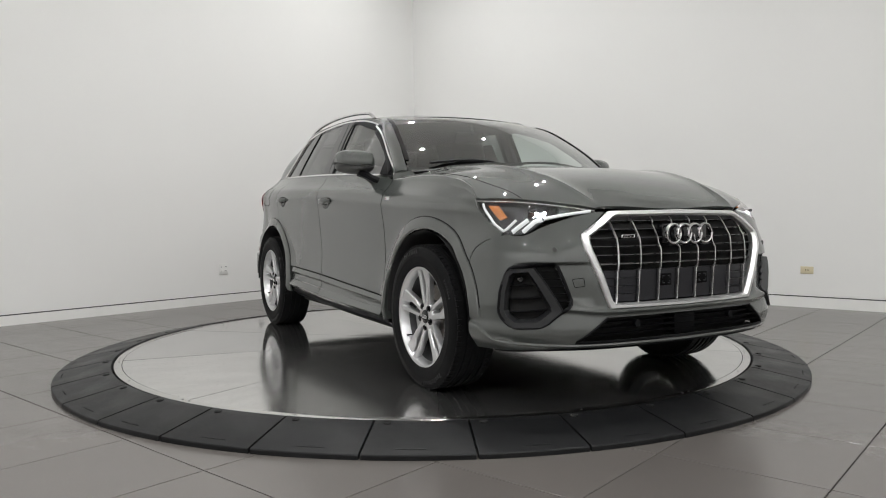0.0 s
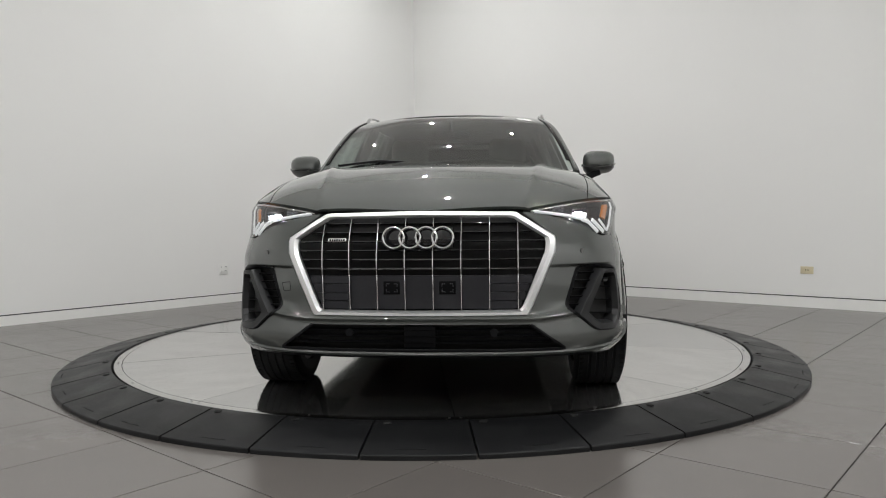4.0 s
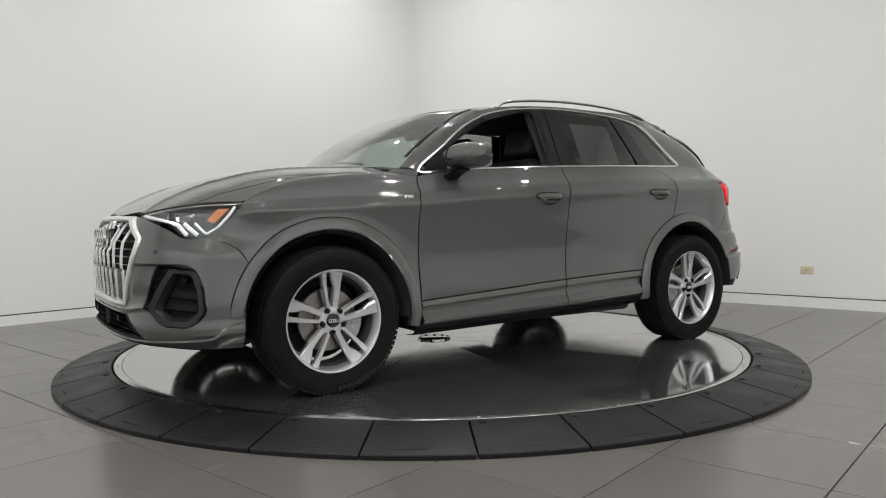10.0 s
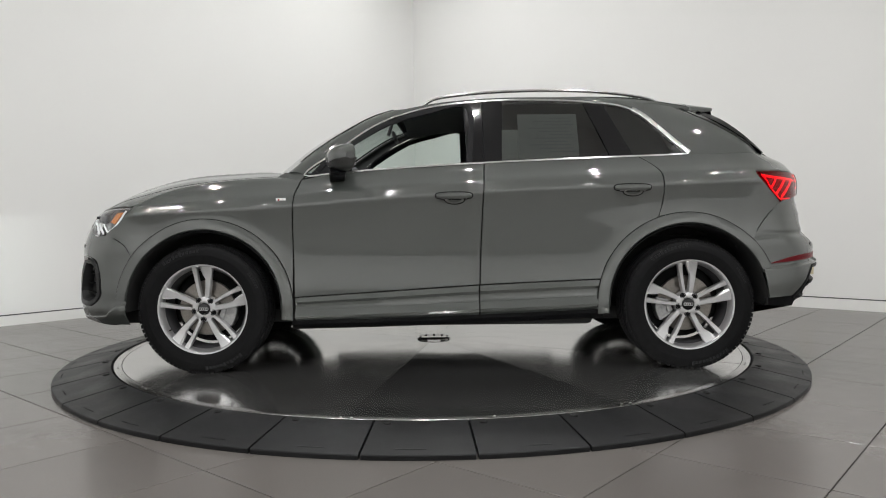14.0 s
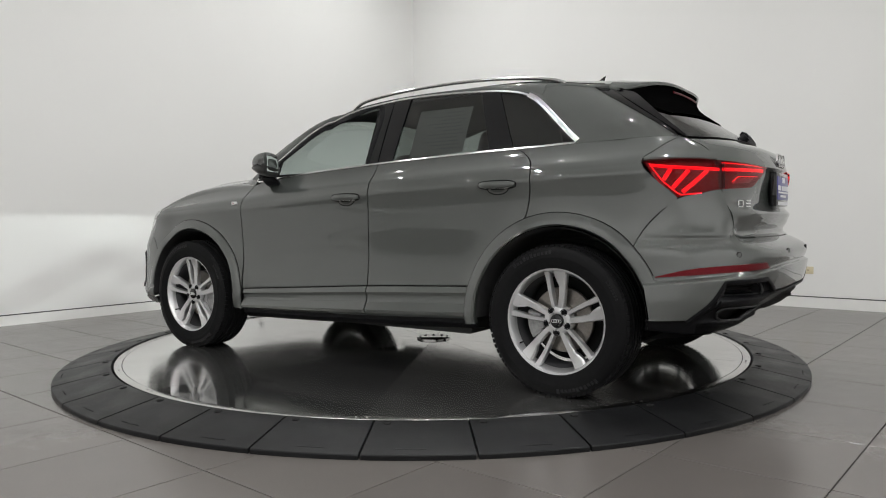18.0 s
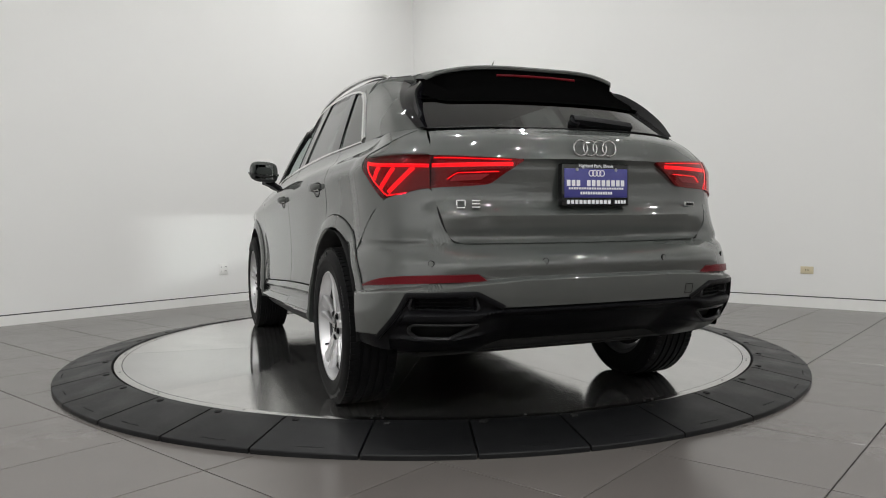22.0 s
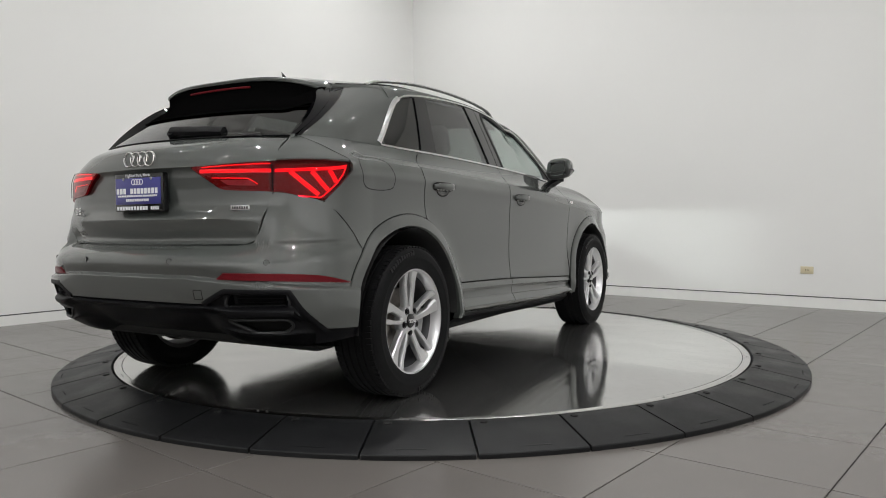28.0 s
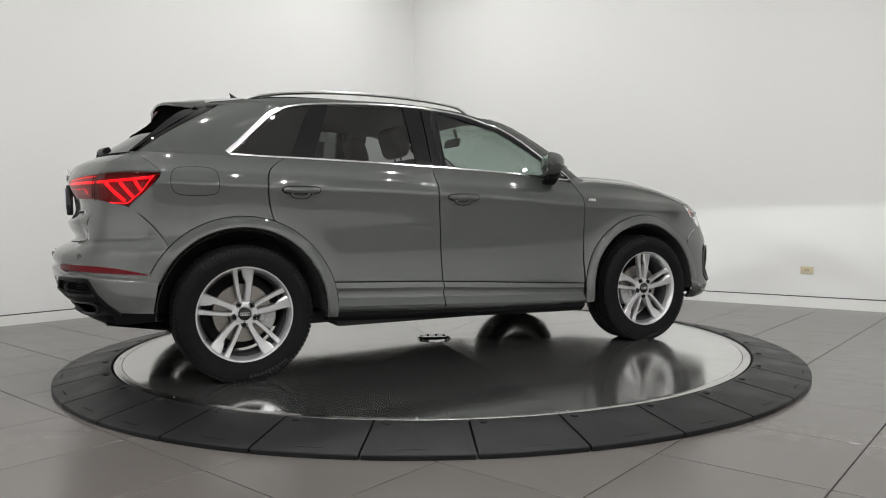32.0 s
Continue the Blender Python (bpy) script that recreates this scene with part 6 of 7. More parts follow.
def build_rear(car):
    # tailgate skin
    left = [(-0.545, 0.741), (-0.578, 0.753), (-0.604, 0.79), (-0.629, 0.876), (-0.646, 0.945), (-0.650, 1.06), (-0.600, 1.186)]
    right = [(-y, z) for y, z in left]
    rows = coons([left[0], (0, 0.738), right[0]], [left[-1], (0, 1.194), right[-1]], left, right, 72, 44)

    def gate(y, z):
        p = rear_yz(y, z)
        # pressed ledge above the plate, flatter plate field, lower crease
        k = (1 - smoothstep(0.30, 0.62, abs(y)))
        dx = 0.020 * smoothstep(1.062, 1.045, z) * k * smoothstep(0.80, 0.86, z)
        dx -= 0.012 * math.exp(-((z - 0.845) / 0.018) ** 2) * (1 - smoothstep(0.42, 0.60, abs(y)))
        return p + Vector((dx, 0, 0))
    bm = bmesh.new()
    sheet(bm, lifted(rows, gate), 1, centre=(-1.0, 0, 0.95))
    tg = part("tailgate", bm, M_PAINT, car, "grey tailgate with a pressed plate field")
    # rear window
    base = [tuple(rear_yz(y, 1.196) + Vector((0.004, 0, 0.006))) for y in (-0.595, -0.4, 0.0, 0.4, 0.595)]
    up = [(-1.50, -0.520, 1.462), (-1.575, -0.25, 1.470), (-1.59, 0, 1.472), (-1.575, 0.25, 1.470), (-1.50, 0.520, 1.462)]
    l = [base[0], (-1.74, -0.575, 1.290), (-1.61, -0.548, 1.385), up[0]]
    r = [base[-1], (-1.74, 0.575, 1.290), (-1.61, 0.548, 1.385), up[-1]]
    rows = coons(base, up, l, r, 32, 16)
    bm = bmesh.new()
    sheet(bm, [[Vector(p) for p in q] for q in rows], 1, lip=0)
    part("rear_window", bm, M_GLASS_TINT, tg, "dark tinted rear window", 60)
    glass_rows = rows
    # black printed band along the top of the glass
    low_edge = [Vector(p) for p in rows[7]]
    bm = bmesh.new()
    band = []
    for k in range(6):
        band.append([Vector(rows[-1][i]).lerp(Vector(rows[-1][i]).lerp(low_edge[i], smoothstep(0.0, 0.10, min(i, 31 - i) / 31) * 0.30 + 0.70), 1 - k / 5) for i in range(32)])
    sheet(bm, [[p + Vector((-0.006, 0, 0.006)) for p in r] for r in band], 1, lip=0)
    part("glass_band", bm, M_VOID, tg, "black printed band on the rear window", 60)
    bm = bmesh.new()
    sweep(bm, [Vector(p) + Vector((0.002, 0, -0.002)) for p in curve2d(base, 30)], section(0.006, 0.003))
    part("glass_seal", bm, M_BLACK, tg, smooth=60)
    # spoiler
    bm = bmesh.new()
    rows = []
    tip = spline([(-0.47, -1.615), (-0.3, -1.672), (0.0, -1.692), (0.3, -1.672), (0.47, -1.615)])
    ys = 0.514 * np.sin(np.linspace(-math.pi / 2, math.pi / 2, 41))
    for k, (t, dz) in enumerate(((0.0, 0.001), (0.3, 0.0015), (0.6, 0.002), (0.85, 0.003), (0.97, 0.002), (1.0, -0.004), (0.985, -0.014), (0.94, -0.018))):
        row = []
        for y in ys:
            e = min(1.0, abs(y) / 0.514)
            x0, x1 = -1.455, tip(max(-0.47, min(0.47, y))) + 0.150 * smoothstep(0.86, 1.0, e)
            x = x0 + (x1 - x0) * t
            z = roof_z(-1.455, y) + (1.512 - 0.046 * e**4 - roof_z(-1.455, y)) * t - 0.006 * smoothstep(0.90, 1.0, e)
            row.append(Vector((x, y, z + dz)))
        rows.append(row)
    vs = sheet(bm, rows, 1, lip=0)
    sp = part("roof_spoiler", bm, M_PAINT, tg, "grey roof spoiler", 40)
    # black sheet from lip to glass stands in for the shaded hollow
    bm = bmesh.new()
    lip = rows[-1]
    foot = [Vector(p) + Vector((-0.008, 0, 0.006)) for p in curve2d([tuple(p) for p in glass_rows[8]], len(lip))]
    sheet(bm, [[a.lerp(b, k) + Vector((0.03 * math.sin(math.pi * k), 0, 0)) for a, b in zip(lip, foot)] for k in (0.0, 0.25, 0.5, 0.75, 1.0)], 1, lip=0.0)
    part("spoiler_underside", bm, M_VOID, tg, "black sheet across the hollow under the spoiler")
    bm = bmesh.new()
    path = [Vector((tip(y) + 0.010, y, 1.474 - 0.008 * (abs(y) / 0.3) ** 2)) for y in np.linspace(-0.20, 0.20, 11)]
    sweep(bm, path, section(0.008, 0.006))
    part("third_brake_light", bm, M_REFLECTOR, tg, "dark red third brake light", 60)
    for s in (1, -1):
        # black fins beside the glass
        bm = bmesh.new()
        foot_y = side_y(-1.84, 1.195) - 0.003
        q = [[Vector((-1.848, foot_y, 1.206)), Vector((-1.737, 0.636, 1.288)), Vector((-1.597, 0.602, 1.386)), Vector((-1.47, 0.518, 1.462)), Vector((-1.42, 0.526, 1.474))],
             [Vector((-1.862, foot_y - 0.012, 1.205)), Vector((-1.765, 0.620, 1.290)), Vector((-1.660, 0.580, 1.384)), Vector((-1.585, 0.524, 1.440)), Vector((-1.50, 0.508, 1.462))],
             [Vector((-1.842, 0.580, 1.205)), Vector((-1.74, 0.555, 1.284)), Vector((-1.63, 0.520, 1.368)), Vector((-1.56, 0.485, 1.425)), Vector((-1.47, 0.500, 1.452))]]
        rows = [curve2d([tuple(p) for p in r], 12) for r in q]
        sheet(bm, rows, s, lip=0)
        part("spoiler_fin", bm, M_BLACK_GLOSS, tg, "gloss black fin beside the rear window", 40)
        build_tail_lamp(car, tg, s)
    # rear wiper
    bm = bmesh.new()
    arm = [Vector((-1.976 + 0.25 * abs(y) ** 2, y, 1.231 + dz)) for y, dz in zip(np.linspace(-0.005, -0.305, 8), np.linspace(0.012, -0.006, 8))]
    sweep(bm, arm, [(-0.022, -0.006), (-0.022, 0.014), (0.0, 0.022), (0.022, 0.014), (0.022, -0.006)], up=Vector((-0.6, 0, 0.8)))
    w = part("rear_wiper", bm, M_BLACK, tg, "black rear wiper arm", 40)
    bm = bmesh.new()
    sweep(bm, [Vector((-1.952 + 0.22 * abs(y) ** 2, y, 1.218 - 0.02 * abs(y))) for y in np.linspace(-0.08, -0.475, 8)], [(-0.006, -0.012), (0.006, -0.012), (0.006, 0.008), (-0.006, 0.008)], up=Vector((-0.6, 0, 0.8)))
    part("wiper_blade", bm, M_BLACK, w, smooth=30)
    bm = bmesh.new()
    cyl(bm, 0.026, 0.022, 0.034, pose(-1.978, -0.012, 1.230, 0, -50), 20)
    part("wiper_pivot", bm, M_BLACK, w, smooth=30)
    # ring emblem
    bm = bmesh.new()
    for i in range(4):
        lathe(bm, [(0.0275, -0.003), (0.0282, 0.004), (0.0305, 0.006), (0.0335, 0.004), (0.0342, -0.003)], 40, pose(-2.152, (i - 1.5) * 0.0440, 1.107, 0, -84), closed=True)
    part("ring_emblem", bm, M_CHROME, tg, "four linked chrome rings", 40)
    # model badges as plain bars
    bm = bmesh.new()
    m = Matrix.Translation(gate(0.517, 0.889) + Vector((-0.014, 0.004, 0))) @ pose(0, 0, 0, 90, 0, -90 - 22)
    for x0, x1, z0, z1 in ((-0.048, -0.042, -0.014, 0.014), (-0.016, -0.010, -0.014, 0.014), (-0.046, -0.012, 0.011, 0.017), (-0.046, -0.012, -0.017, -0.011)):
        box(bm, (x0, z0, -0.003), (x1, z1, 0.003), 0.0012, m)
    mb = part("model_badge", bm, M_CHROME, tg, "chrome model badge", 30)
    for z0 in (-0.016, -0.003, 0.009):
        bm = bmesh.new()
        box(bm, (0.012, z0, -0.003), (0.044, z0 + 0.007, 0.003), 0.0012, m)
        part("badge_bar", bm, M_CHROME, mb, smooth=30)
    bm = bmesh.new()
    m = Matrix.Translation(gate(-0.522, 0.889) + Vector((-0.008, -0.002, 0))) @ pose(0, 0, 0, 90, 0, -90 + 22)
    box(bm, (-0.040, -0.0085, -0.003), (0.040, 0.0085, 0.002), 0.002, m)
    b = part("drive_badge", bm, M_SATIN, tg, "small chrome drive badge")
    bm = bmesh.new()
    for i in range(7):
        box(bm, (-0.035 + i * 0.0102, -0.006, 0.002), (-0.028 + i * 0.0102, 0.006, 0.003), 0, m)
    part("badge_marks", bm, M_SLOT, b)
    # plate with its frame
    bm = bmesh.new()
    px = -2.150
    box(bm, (px - 0.012, -0.156, 0.880), (px + 0.02, 0.156, 1.046), 0.006)
    fr = part("plate_frame", bm, M_BLACK_GLOSS, tg, "black dealer plate frame with white lettering")
    bm = bmesh.new()
    box(bm, (px - 0.0155, -0.146, 0.912), (px - 0.011, 0.146, 1.026), 0.002)
    part("plate", bm, M_PLATE, tg, "blue dealer plate with white marks")
    face = pose(px - 0.0165, 0, 0, 90, 0, -90)
    bm = bmesh.new()

    def bars(z, h, y0, y1, n, gap=0.30):
        w = (y1 - y0) / n
        for i in range(n):
            box(bm, (y0 + i * w, z - h / 2, -0.0005), (y0 + (i + 1 - gap) * w, z + h / 2, 0.001), 0, face)
    bars(0.969, 0.024, -0.136, -0.070, 3)
    bars(0.969, 0.024, -0.045, 0.136, 8)
    bars(0.948, 0.008, -0.128, 0.128, 22)
    bars(0.930, 0.011, -0.075, 0.075, 13)
    bars(0.895, 0.016, -0.136, 0.070, 11)
    bars(0.895, 0.014, 0.085, 0.140, 4)
    for i in range(4):
        lathe(bm, [(0.0095, 0.0), (0.0100, 0.001), (0.0125, 0.001), (0.0130, 0.0)], 20, face @ pose((i - 1.5) * 0.0165, 1.008, 0))
    tagged(part("plate_print", bm, M_PLATE_WHITE, fr, "white plate lettering and rings", 30), kind="stuff")
    cu = bpy.data.curves.new("plate_lettering", "FONT")
    cu.body, cu.size, cu.align_x, cu.align_y, cu.extrude = "Highland Park, Illinois", 0.0185, "CENTER", "CENTER", 0.0006
    cu.materials.append(M_PLATE_WHITE)
    tx = new("plate_lettering", cu)
    tx.parent = fr
    tx.matrix_basis = pose(px - 0.0128, 0, 1.0365, 90, 0, -90)
    for y in (-0.09, 0.09):
        bm = bmesh.new()
        lathe(bm, [(0.0005, 0.003), (0.005, 0.0028), (0.007, 0.0)], 14, face @ pose(y, 1.022, 0))
        part("plate_screw", bm, M_SCREW, fr)
    # bumper skin
    def theta_of(y, z):
        p = rear_yz(y, z)
        return math.degrees(math.atan2(y, XB - p.x))
    top_pts = [(0, 0.733)] + [(theta_of(y, z), z) for y, z in ((0.40, 0.7345), (0.545, 0.737), (0.581, 0.750), (0.607, 0.789), (0.632, 0.875), (0.648, 0.944))] + \
        [(64, 0.932), (70.5, 0.911), (75, 0.86), (80, 0.78), (83, 0.705)]
    bot_pts = [(0, 0.40), (40, 0.40), (56, 0.40), (66, 0.395), (79, 0.385)]
    side_pts = [(79, 0.385), (79.8, 0.46), (80.8, 0.55), (81.8, 0.63), (83, 0.705)]
    half = coons(bot_pts, top_pts, [(0, 0.40), (0, 0.733)], side_pts, 110, 150)
    rows = []

    def ledged(p):
        # a sharp ledge round the back, sinking towards the wheels, and a soft shelf under the tailgate
        d = Vector((p.x + 1.0, p.y, 0)).normalized()
        zl = float(np.interp(abs(p.y), [0.0, 0.35, 0.50, 0.67, 0.81, 0.87], [0.616, 0.615, 0.604, 0.590, 0.572, 0.552]))
        return p + d * (0.022 * (1 - smoothstep(zl - 0.013, zl + 0.003, p.z)) - 0.010 * math.exp(-((p.z - 0.735) / 0.015) ** 2))

    def skin(t, z):
        p = rear_at(t, z)
        return ledged(p)
    for r in half:
        pts = [skin(t, z) for t, z in r]
        rows.append([Vector((p.x, -p.y, p.z)) for p in reversed(pts)] + pts[1:])
    bm = bmesh.new()
    sheet(bm, rows, 1, centre=(-1.0, 0, 0.6))
    low = [(0.0, 0.502), (0.42, 0.502), (0.525, 0.557), (0.752, 0.552), (0.780, 0.480), (0.806, 0.426), (0.826, 0.38), (0.826, 0.25), (0.0, 0.25)]
    cut_clean(bm, low, lambda y, z: ledged(rear_yz(y, z)), 0.03)
    bumper = part("rear_bumper", bm, M_PAINT, car, "grey rear bumper with a sharp ledge")
    # black diffuser: one moulding with a long blade and a vent each side
    vent = [(0.500, 0.436), (0.735, 0.440), (0.750, 0.412), (0.715, 0.384), (0.600, 0.379)]
    bm = bmesh.new()
    rows = []

    def moulding(y, z):
        a = abs(y)
        p = rear_yz(y, z)
        k = smoothstep(0.42, 0.56, a)
        zb = 0.486 - 0.023 * k
        o = 0.004 + 0.022 * math.exp(-((z - zb) / (0.011 + 0.009 * k)) ** 4)
        # raised rim round the vent
        o += 0.016 * math.exp(-((z - (0.372 + 0.22 * max(0.0, 0.575 - a) + 0.10 * max(0.0, a - 0.70))) / 0.010) ** 2) * smoothstep(0.42, 0.48, a) * (1 - smoothstep(0.77, 0.80, a))
        # slot over the blade
        o -= 0.050 * smoothstep(0.488, 0.498, z) * (1 - smoothstep(0.542, 0.549, z)) * smoothstep(0.515, 0.545, a) * (1 - smoothstep(0.735, 0.748, a))
        # flat centre set back
        o -= (0.024 + 0.55 * max(0.0, 0.47 - z)) * (1 - smoothstep(0.36, 0.50, a)) * (1 - smoothstep(0.458, 0.474, z))
        d = Vector((p.x + 1.0, p.y, 0)).normalized()
        return p + d * o
    for y in np.linspace(-0.828, 0.828, 121):
        a = abs(y)
        ztop = float(np.interp(a, [0.0, 0.42, 0.525, 0.752, 0.780, 0.806, 0.83], [0.502, 0.502, 0.557, 0.552, 0.480, 0.426, 0.375])) + 0.003
        zbot = float(np.interp(a, [0.0, 0.40, 0.55, 0.73, 0.83], [0.308, 0.308, 0.314, 0.318, 0.345]))
        rows.append([moulding(y, z) for z in np.linspace(zbot, ztop, 44)])
    sheet(bm, rows, 1, lip=0.02, centre=(-1.0, 0, 0.5))
    cut_clean(bm, vent, moulding, 0.05)
    df = part("diffuser", bm, M_BLACK, bumper, "matt black rear diffuser with side vents", 30)
    for s in (1, -1):
        bm = bmesh.new()
        strip_on(bm, [tuple(q) for q in curve2d(low[1:7], 70, False)], lambda y, z: ledged(rear_yz(y, z)), s, flat_section(0.010, 0.004))
        part("diffuser_edge", bm, M_BLACK, df, "black edge of the diffuser", 50)
        # rims coloured lighter than the moulding, standing for edges that catch light
        bm = bmesh.new()
        strip_on(bm, fog_outline(vent, 70), moulding, s, flat_section(0.006, 0.006), True)
        part("vent_rim", bm, M_TRIM_DARK, df, "raised rim of the rear vent", 50)
        bm = bmesh.new()
        slot = [(0.532, 0.548), (0.744, 0.545), (0.752, 0.494), (0.512, 0.491)]
        strip_on(bm, fog_outline(slot, 60), moulding, s, flat_section(0.006, 0.004), True)
        part("slot_rim", bm, M_TRIM_DARK, df, "raised rim of the upper slot", 50)
        bm = bmesh.new()
        sheet(bm, [[rear_yz(y, z) + Vector((0.055, 0, 0)) for y in np.linspace(0.44, 0.76, 8)] for z in np.linspace(0.36, 0.47, 5)], s, lip=0)
        part("vent_backing", bm, M_DARK, df)
        for z in (0.506, 0.520, 0.534):
            bm = bmesh.new()
            path = [rear_yz(y, z) + Vector((0.034, 0, 0)) for y in np.linspace(0.545, 0.735, 7)]
            sweep(bm, [Vector((p.x, p.y * s, p.z)) for p in path], [(-0.006, -0.002), (0.006, -0.002), (0.006, 0.002), (-0.006, 0.002)])
            part("slot_blade", bm, M_SLAT, df, smooth=30)
        # reflector strip
        bm = bmesh.new()
        t0, t1 = theta_of(0.487, 0.61), theta_of(0.523, 0.63)
        q = coons([(t0, 0.602), (58, 0.593), (68, 0.583), (77, 0.572)], [(t1, 0.627), (58, 0.623), (68, 0.609), (77, 0.576)], [(t0, 0.602), (t1, 0.627)], [(77, 0.572), (77, 0.576)], 30, 5)
        sheet(bm, [[rear_at(t, z) + Vector((-0.004, 0.004, 0)) for t, z in r] for r in q], s, lip=0.012, centre=(-1.2, 0, 0.6))
        part("rear_reflector", bm, M_REFLECTOR, bumper, "red rear reflector strip")
        for y, z in ((0.27, 0.672), (0.68, 0.668)):
            p = rear_yz(y, z)
            bm = bmesh.new()
            m = Matrix.Translation((p.x, y * s, z)) @ Vector((p.x + 1.4, y * s, 0)).to_track_quat("Z", "Y").to_matrix().to_4x4()
            cyl(bm, 0.0098, 0.0098, 0.005, m, 18)
            sensor = part("parking_sensor", bm, M_PAINT, bumper)
            bm = bmesh.new()
            lathe(bm, [(0.0104, -0.003), (0.0104, 0.0022), (0.0124, 0.0022), (0.0124, -0.003)], 18, m)
            part("sensor_ring", bm, M_SLOT, sensor)
    bm = bmesh.new()
    strip_on(bm, curve2d([(0.385, 0.520), (0.425, 0.520), (0.425, 0.558), (0.385, 0.558)], 32, False, True), lambda y, z: ledged(rear_yz(y, z)), -1, flat_section(0.0014, 0.0008), True)
    part("flap_joint", bm, M_SLOT, bumper)
    # lower edge round the corners, underside panel
    for s in (1, -1):
        rows = []
        for t in np.linspace(66, 79.5, 12):
            zt = float(np.interp(t, [66, 72, 79.5], [0.405, 0.392, 0.388]))
            zb = 0.330 + 0.010 * smoothstep(66, 79, t)
            a, b = rear_at(t, zt), rear_at(t, 0.40)
            d = Vector((a.x + 1.2, a.y, 0)).normalized()
            rows.append([a - d * 0.004, a + d * 0.004, b + d * 0.002 - Vector((0, 0, 0.40 - (zt + zb) / 2)), Vector((b.x, b.y, zb)) - d * 0.012, Vector((b.x, b.y, zb)) - d * 0.08])
        bm = bmesh.new()
        sheet(bm, rows, s, lip=0, centre=(-1.2, 0, 0.5))
        part("valance_end", bm, M_BLACK, bumper, "black lower bumper edge", 30)
    bm = bmesh.new()
    sheet(bm, [[Vector((-1.99 + k * 0.36, y, 0.318 - 0.06 * k)) for y in np.linspace(-0.70, 0.70, 8)] for k in (0, 0.5, 1)], 1, lip=0)
    part("underside_panel", bm, M_DARK, car, "black underside panel")


TAIL_BOTTOM = [(29.8, 1.054), (33.5, 1.025), (37.3, 0.996), (40.3, 0.971), (41.8, 0.964), (46, 0.959), (57, 0.951), (64, 0.936), (71, 0.917)]
TAIL_TOP = [(29.8, 1.060), (45, 1.070), (56, 1.078), (68, 1.084), (80.5, 1.080)]


def tail_point(theta, z, depth=0.0):
    p = rear_at(theta, z)
    d = Vector((p.x + 1.35, p.y * 0.9, 0)).normalized()
    # the part on the tailgate lies on the panel, the outer part is let into the wing
    on_gate = 1 - smoothstep(56.0, 57.0, theta)
    return p - d * (depth * (1 - 0.75 * on_gate) - 0.007 * on_gate)


def build_tail_lamp(car, tg, s):
    rows = coons(TAIL_BOTTOM, TAIL_TOP, [TAIL_BOTTOM[0], TAIL_TOP[0]], [TAIL_BOTTOM[-1], (76, 0.99), TAIL_TOP[-1]], 44, 14)
    bm = bmesh.new()
    sheet(bm, [[tail_point(t, z, -0.008) for t, z in r] for r in rows], s, lip=0.03, centre=(-1.2, 0, 1.0))
    lamp = part("tail_lamp", bm, M_TAIL_LENS, car, "lit red tail lamp wrapping round the corner", 40)
    lamp.visible_shadow = False
    bm = bmesh.new()
    sheet(bm, [[tail_point(t, z, 0.024) for t, z in r] for r in rows], s, lip=0, centre=(-1.2, 0, 1.0))
    part("lamp_housing", bm, M_TAIL_RED, lamp, "dark red lamp body, faintly glowing for scattered light")
    for pts, w in (([(33.5, 1.040), (46, 1.039), (56.5, 1.038)], 0.0075), ([(57.0, 1.038), (66, 1.044), (73, 1.050), (78.5, 1.060)], 0.007), ([(38.0, 1.012), (50.0, 1.008), (52.6, 0.984)], 0.0018), ([(34.0, 1.056), (46, 1.063), (56.4, 1.068)], 0.002), ([(78.8, 1.068), (75.0, 0.99), (70.0, 0.928), (63.5, 0.935)], 0.003)):
        bm = bmesh.new()
        path = [tail_point(t, z, 0.006) for t, z in curve2d(pts, 16, False)]
        sweep(bm, [Vector((p.x, p.y * s, p.z)) for p in path], section(w, 0.003), normals=[Vector((-0.7, 0.7 * s, 0))] * 16)
        part("light_line", bm, M_TAIL_GLOW, lamp, "glowing red light line", 50)
    for q in ([(72.6, 1.042), (74.6, 0.994)], [(67.4, 1.036), (69.5, 1.000), (72.0, 0.960)], [(61.5, 1.034), (65.0, 0.990), (69.2, 0.940)]):
        bm = bmesh.new()
        path = [tail_point(t, z, 0.006) for t, z in curve2d(q, 9, False)]
        sweep(bm, [Vector((p.x, p.y * s, p.z)) for p in path], section(0.0095, 0.003), normals=[Vector((-0.6, 0.8 * s, 0))] * 9)
        part("light_bar", bm, M_TAIL_GLOW, lamp, "glowing red light bar", 50)
    bm = bmesh.new()
    q = coons([(43.5, 0.982), (52.0, 0.977)], [(40.8, 1.003), (50.5, 1.001)], [(43.5, 0.982), (40.8, 1.003)], [(52.0, 0.977), (50.5, 1.001)], 10, 5)
    sheet(bm, [[tail_point(t, z, 0.006) for t, z in r] for r in q], s, lip=0.01, centre=(-1.2, 0, 1.0))
    part("reversing_lamp", bm, M_LAMP_GREY, lamp, "clear grey reversing lamp")
    bm = bmesh.new()
    path = [tail_point(56.6, z, -0.016) for z in np.linspace(0.956, 1.077, 6)]
    sweep(bm, [Vector((p.x, p.y * s, p.z)) for p in path], section(0.0022, 0.0015), normals=[Vector((-0.7, 0.7 * s, 0))] * 6)
    part("lamp_joint", bm, M_SLOT, lamp)


M_TAIL_LENS = glass("tail_lens", (1.0, 0.12, 0.16), 0.48, gloss=0.03)
M_LAMP_GREY = material("reversing_lamp", (0.62, 0.52, 0.52), 0.15, coat=0.8, grain=0.2, grain_scale=120)


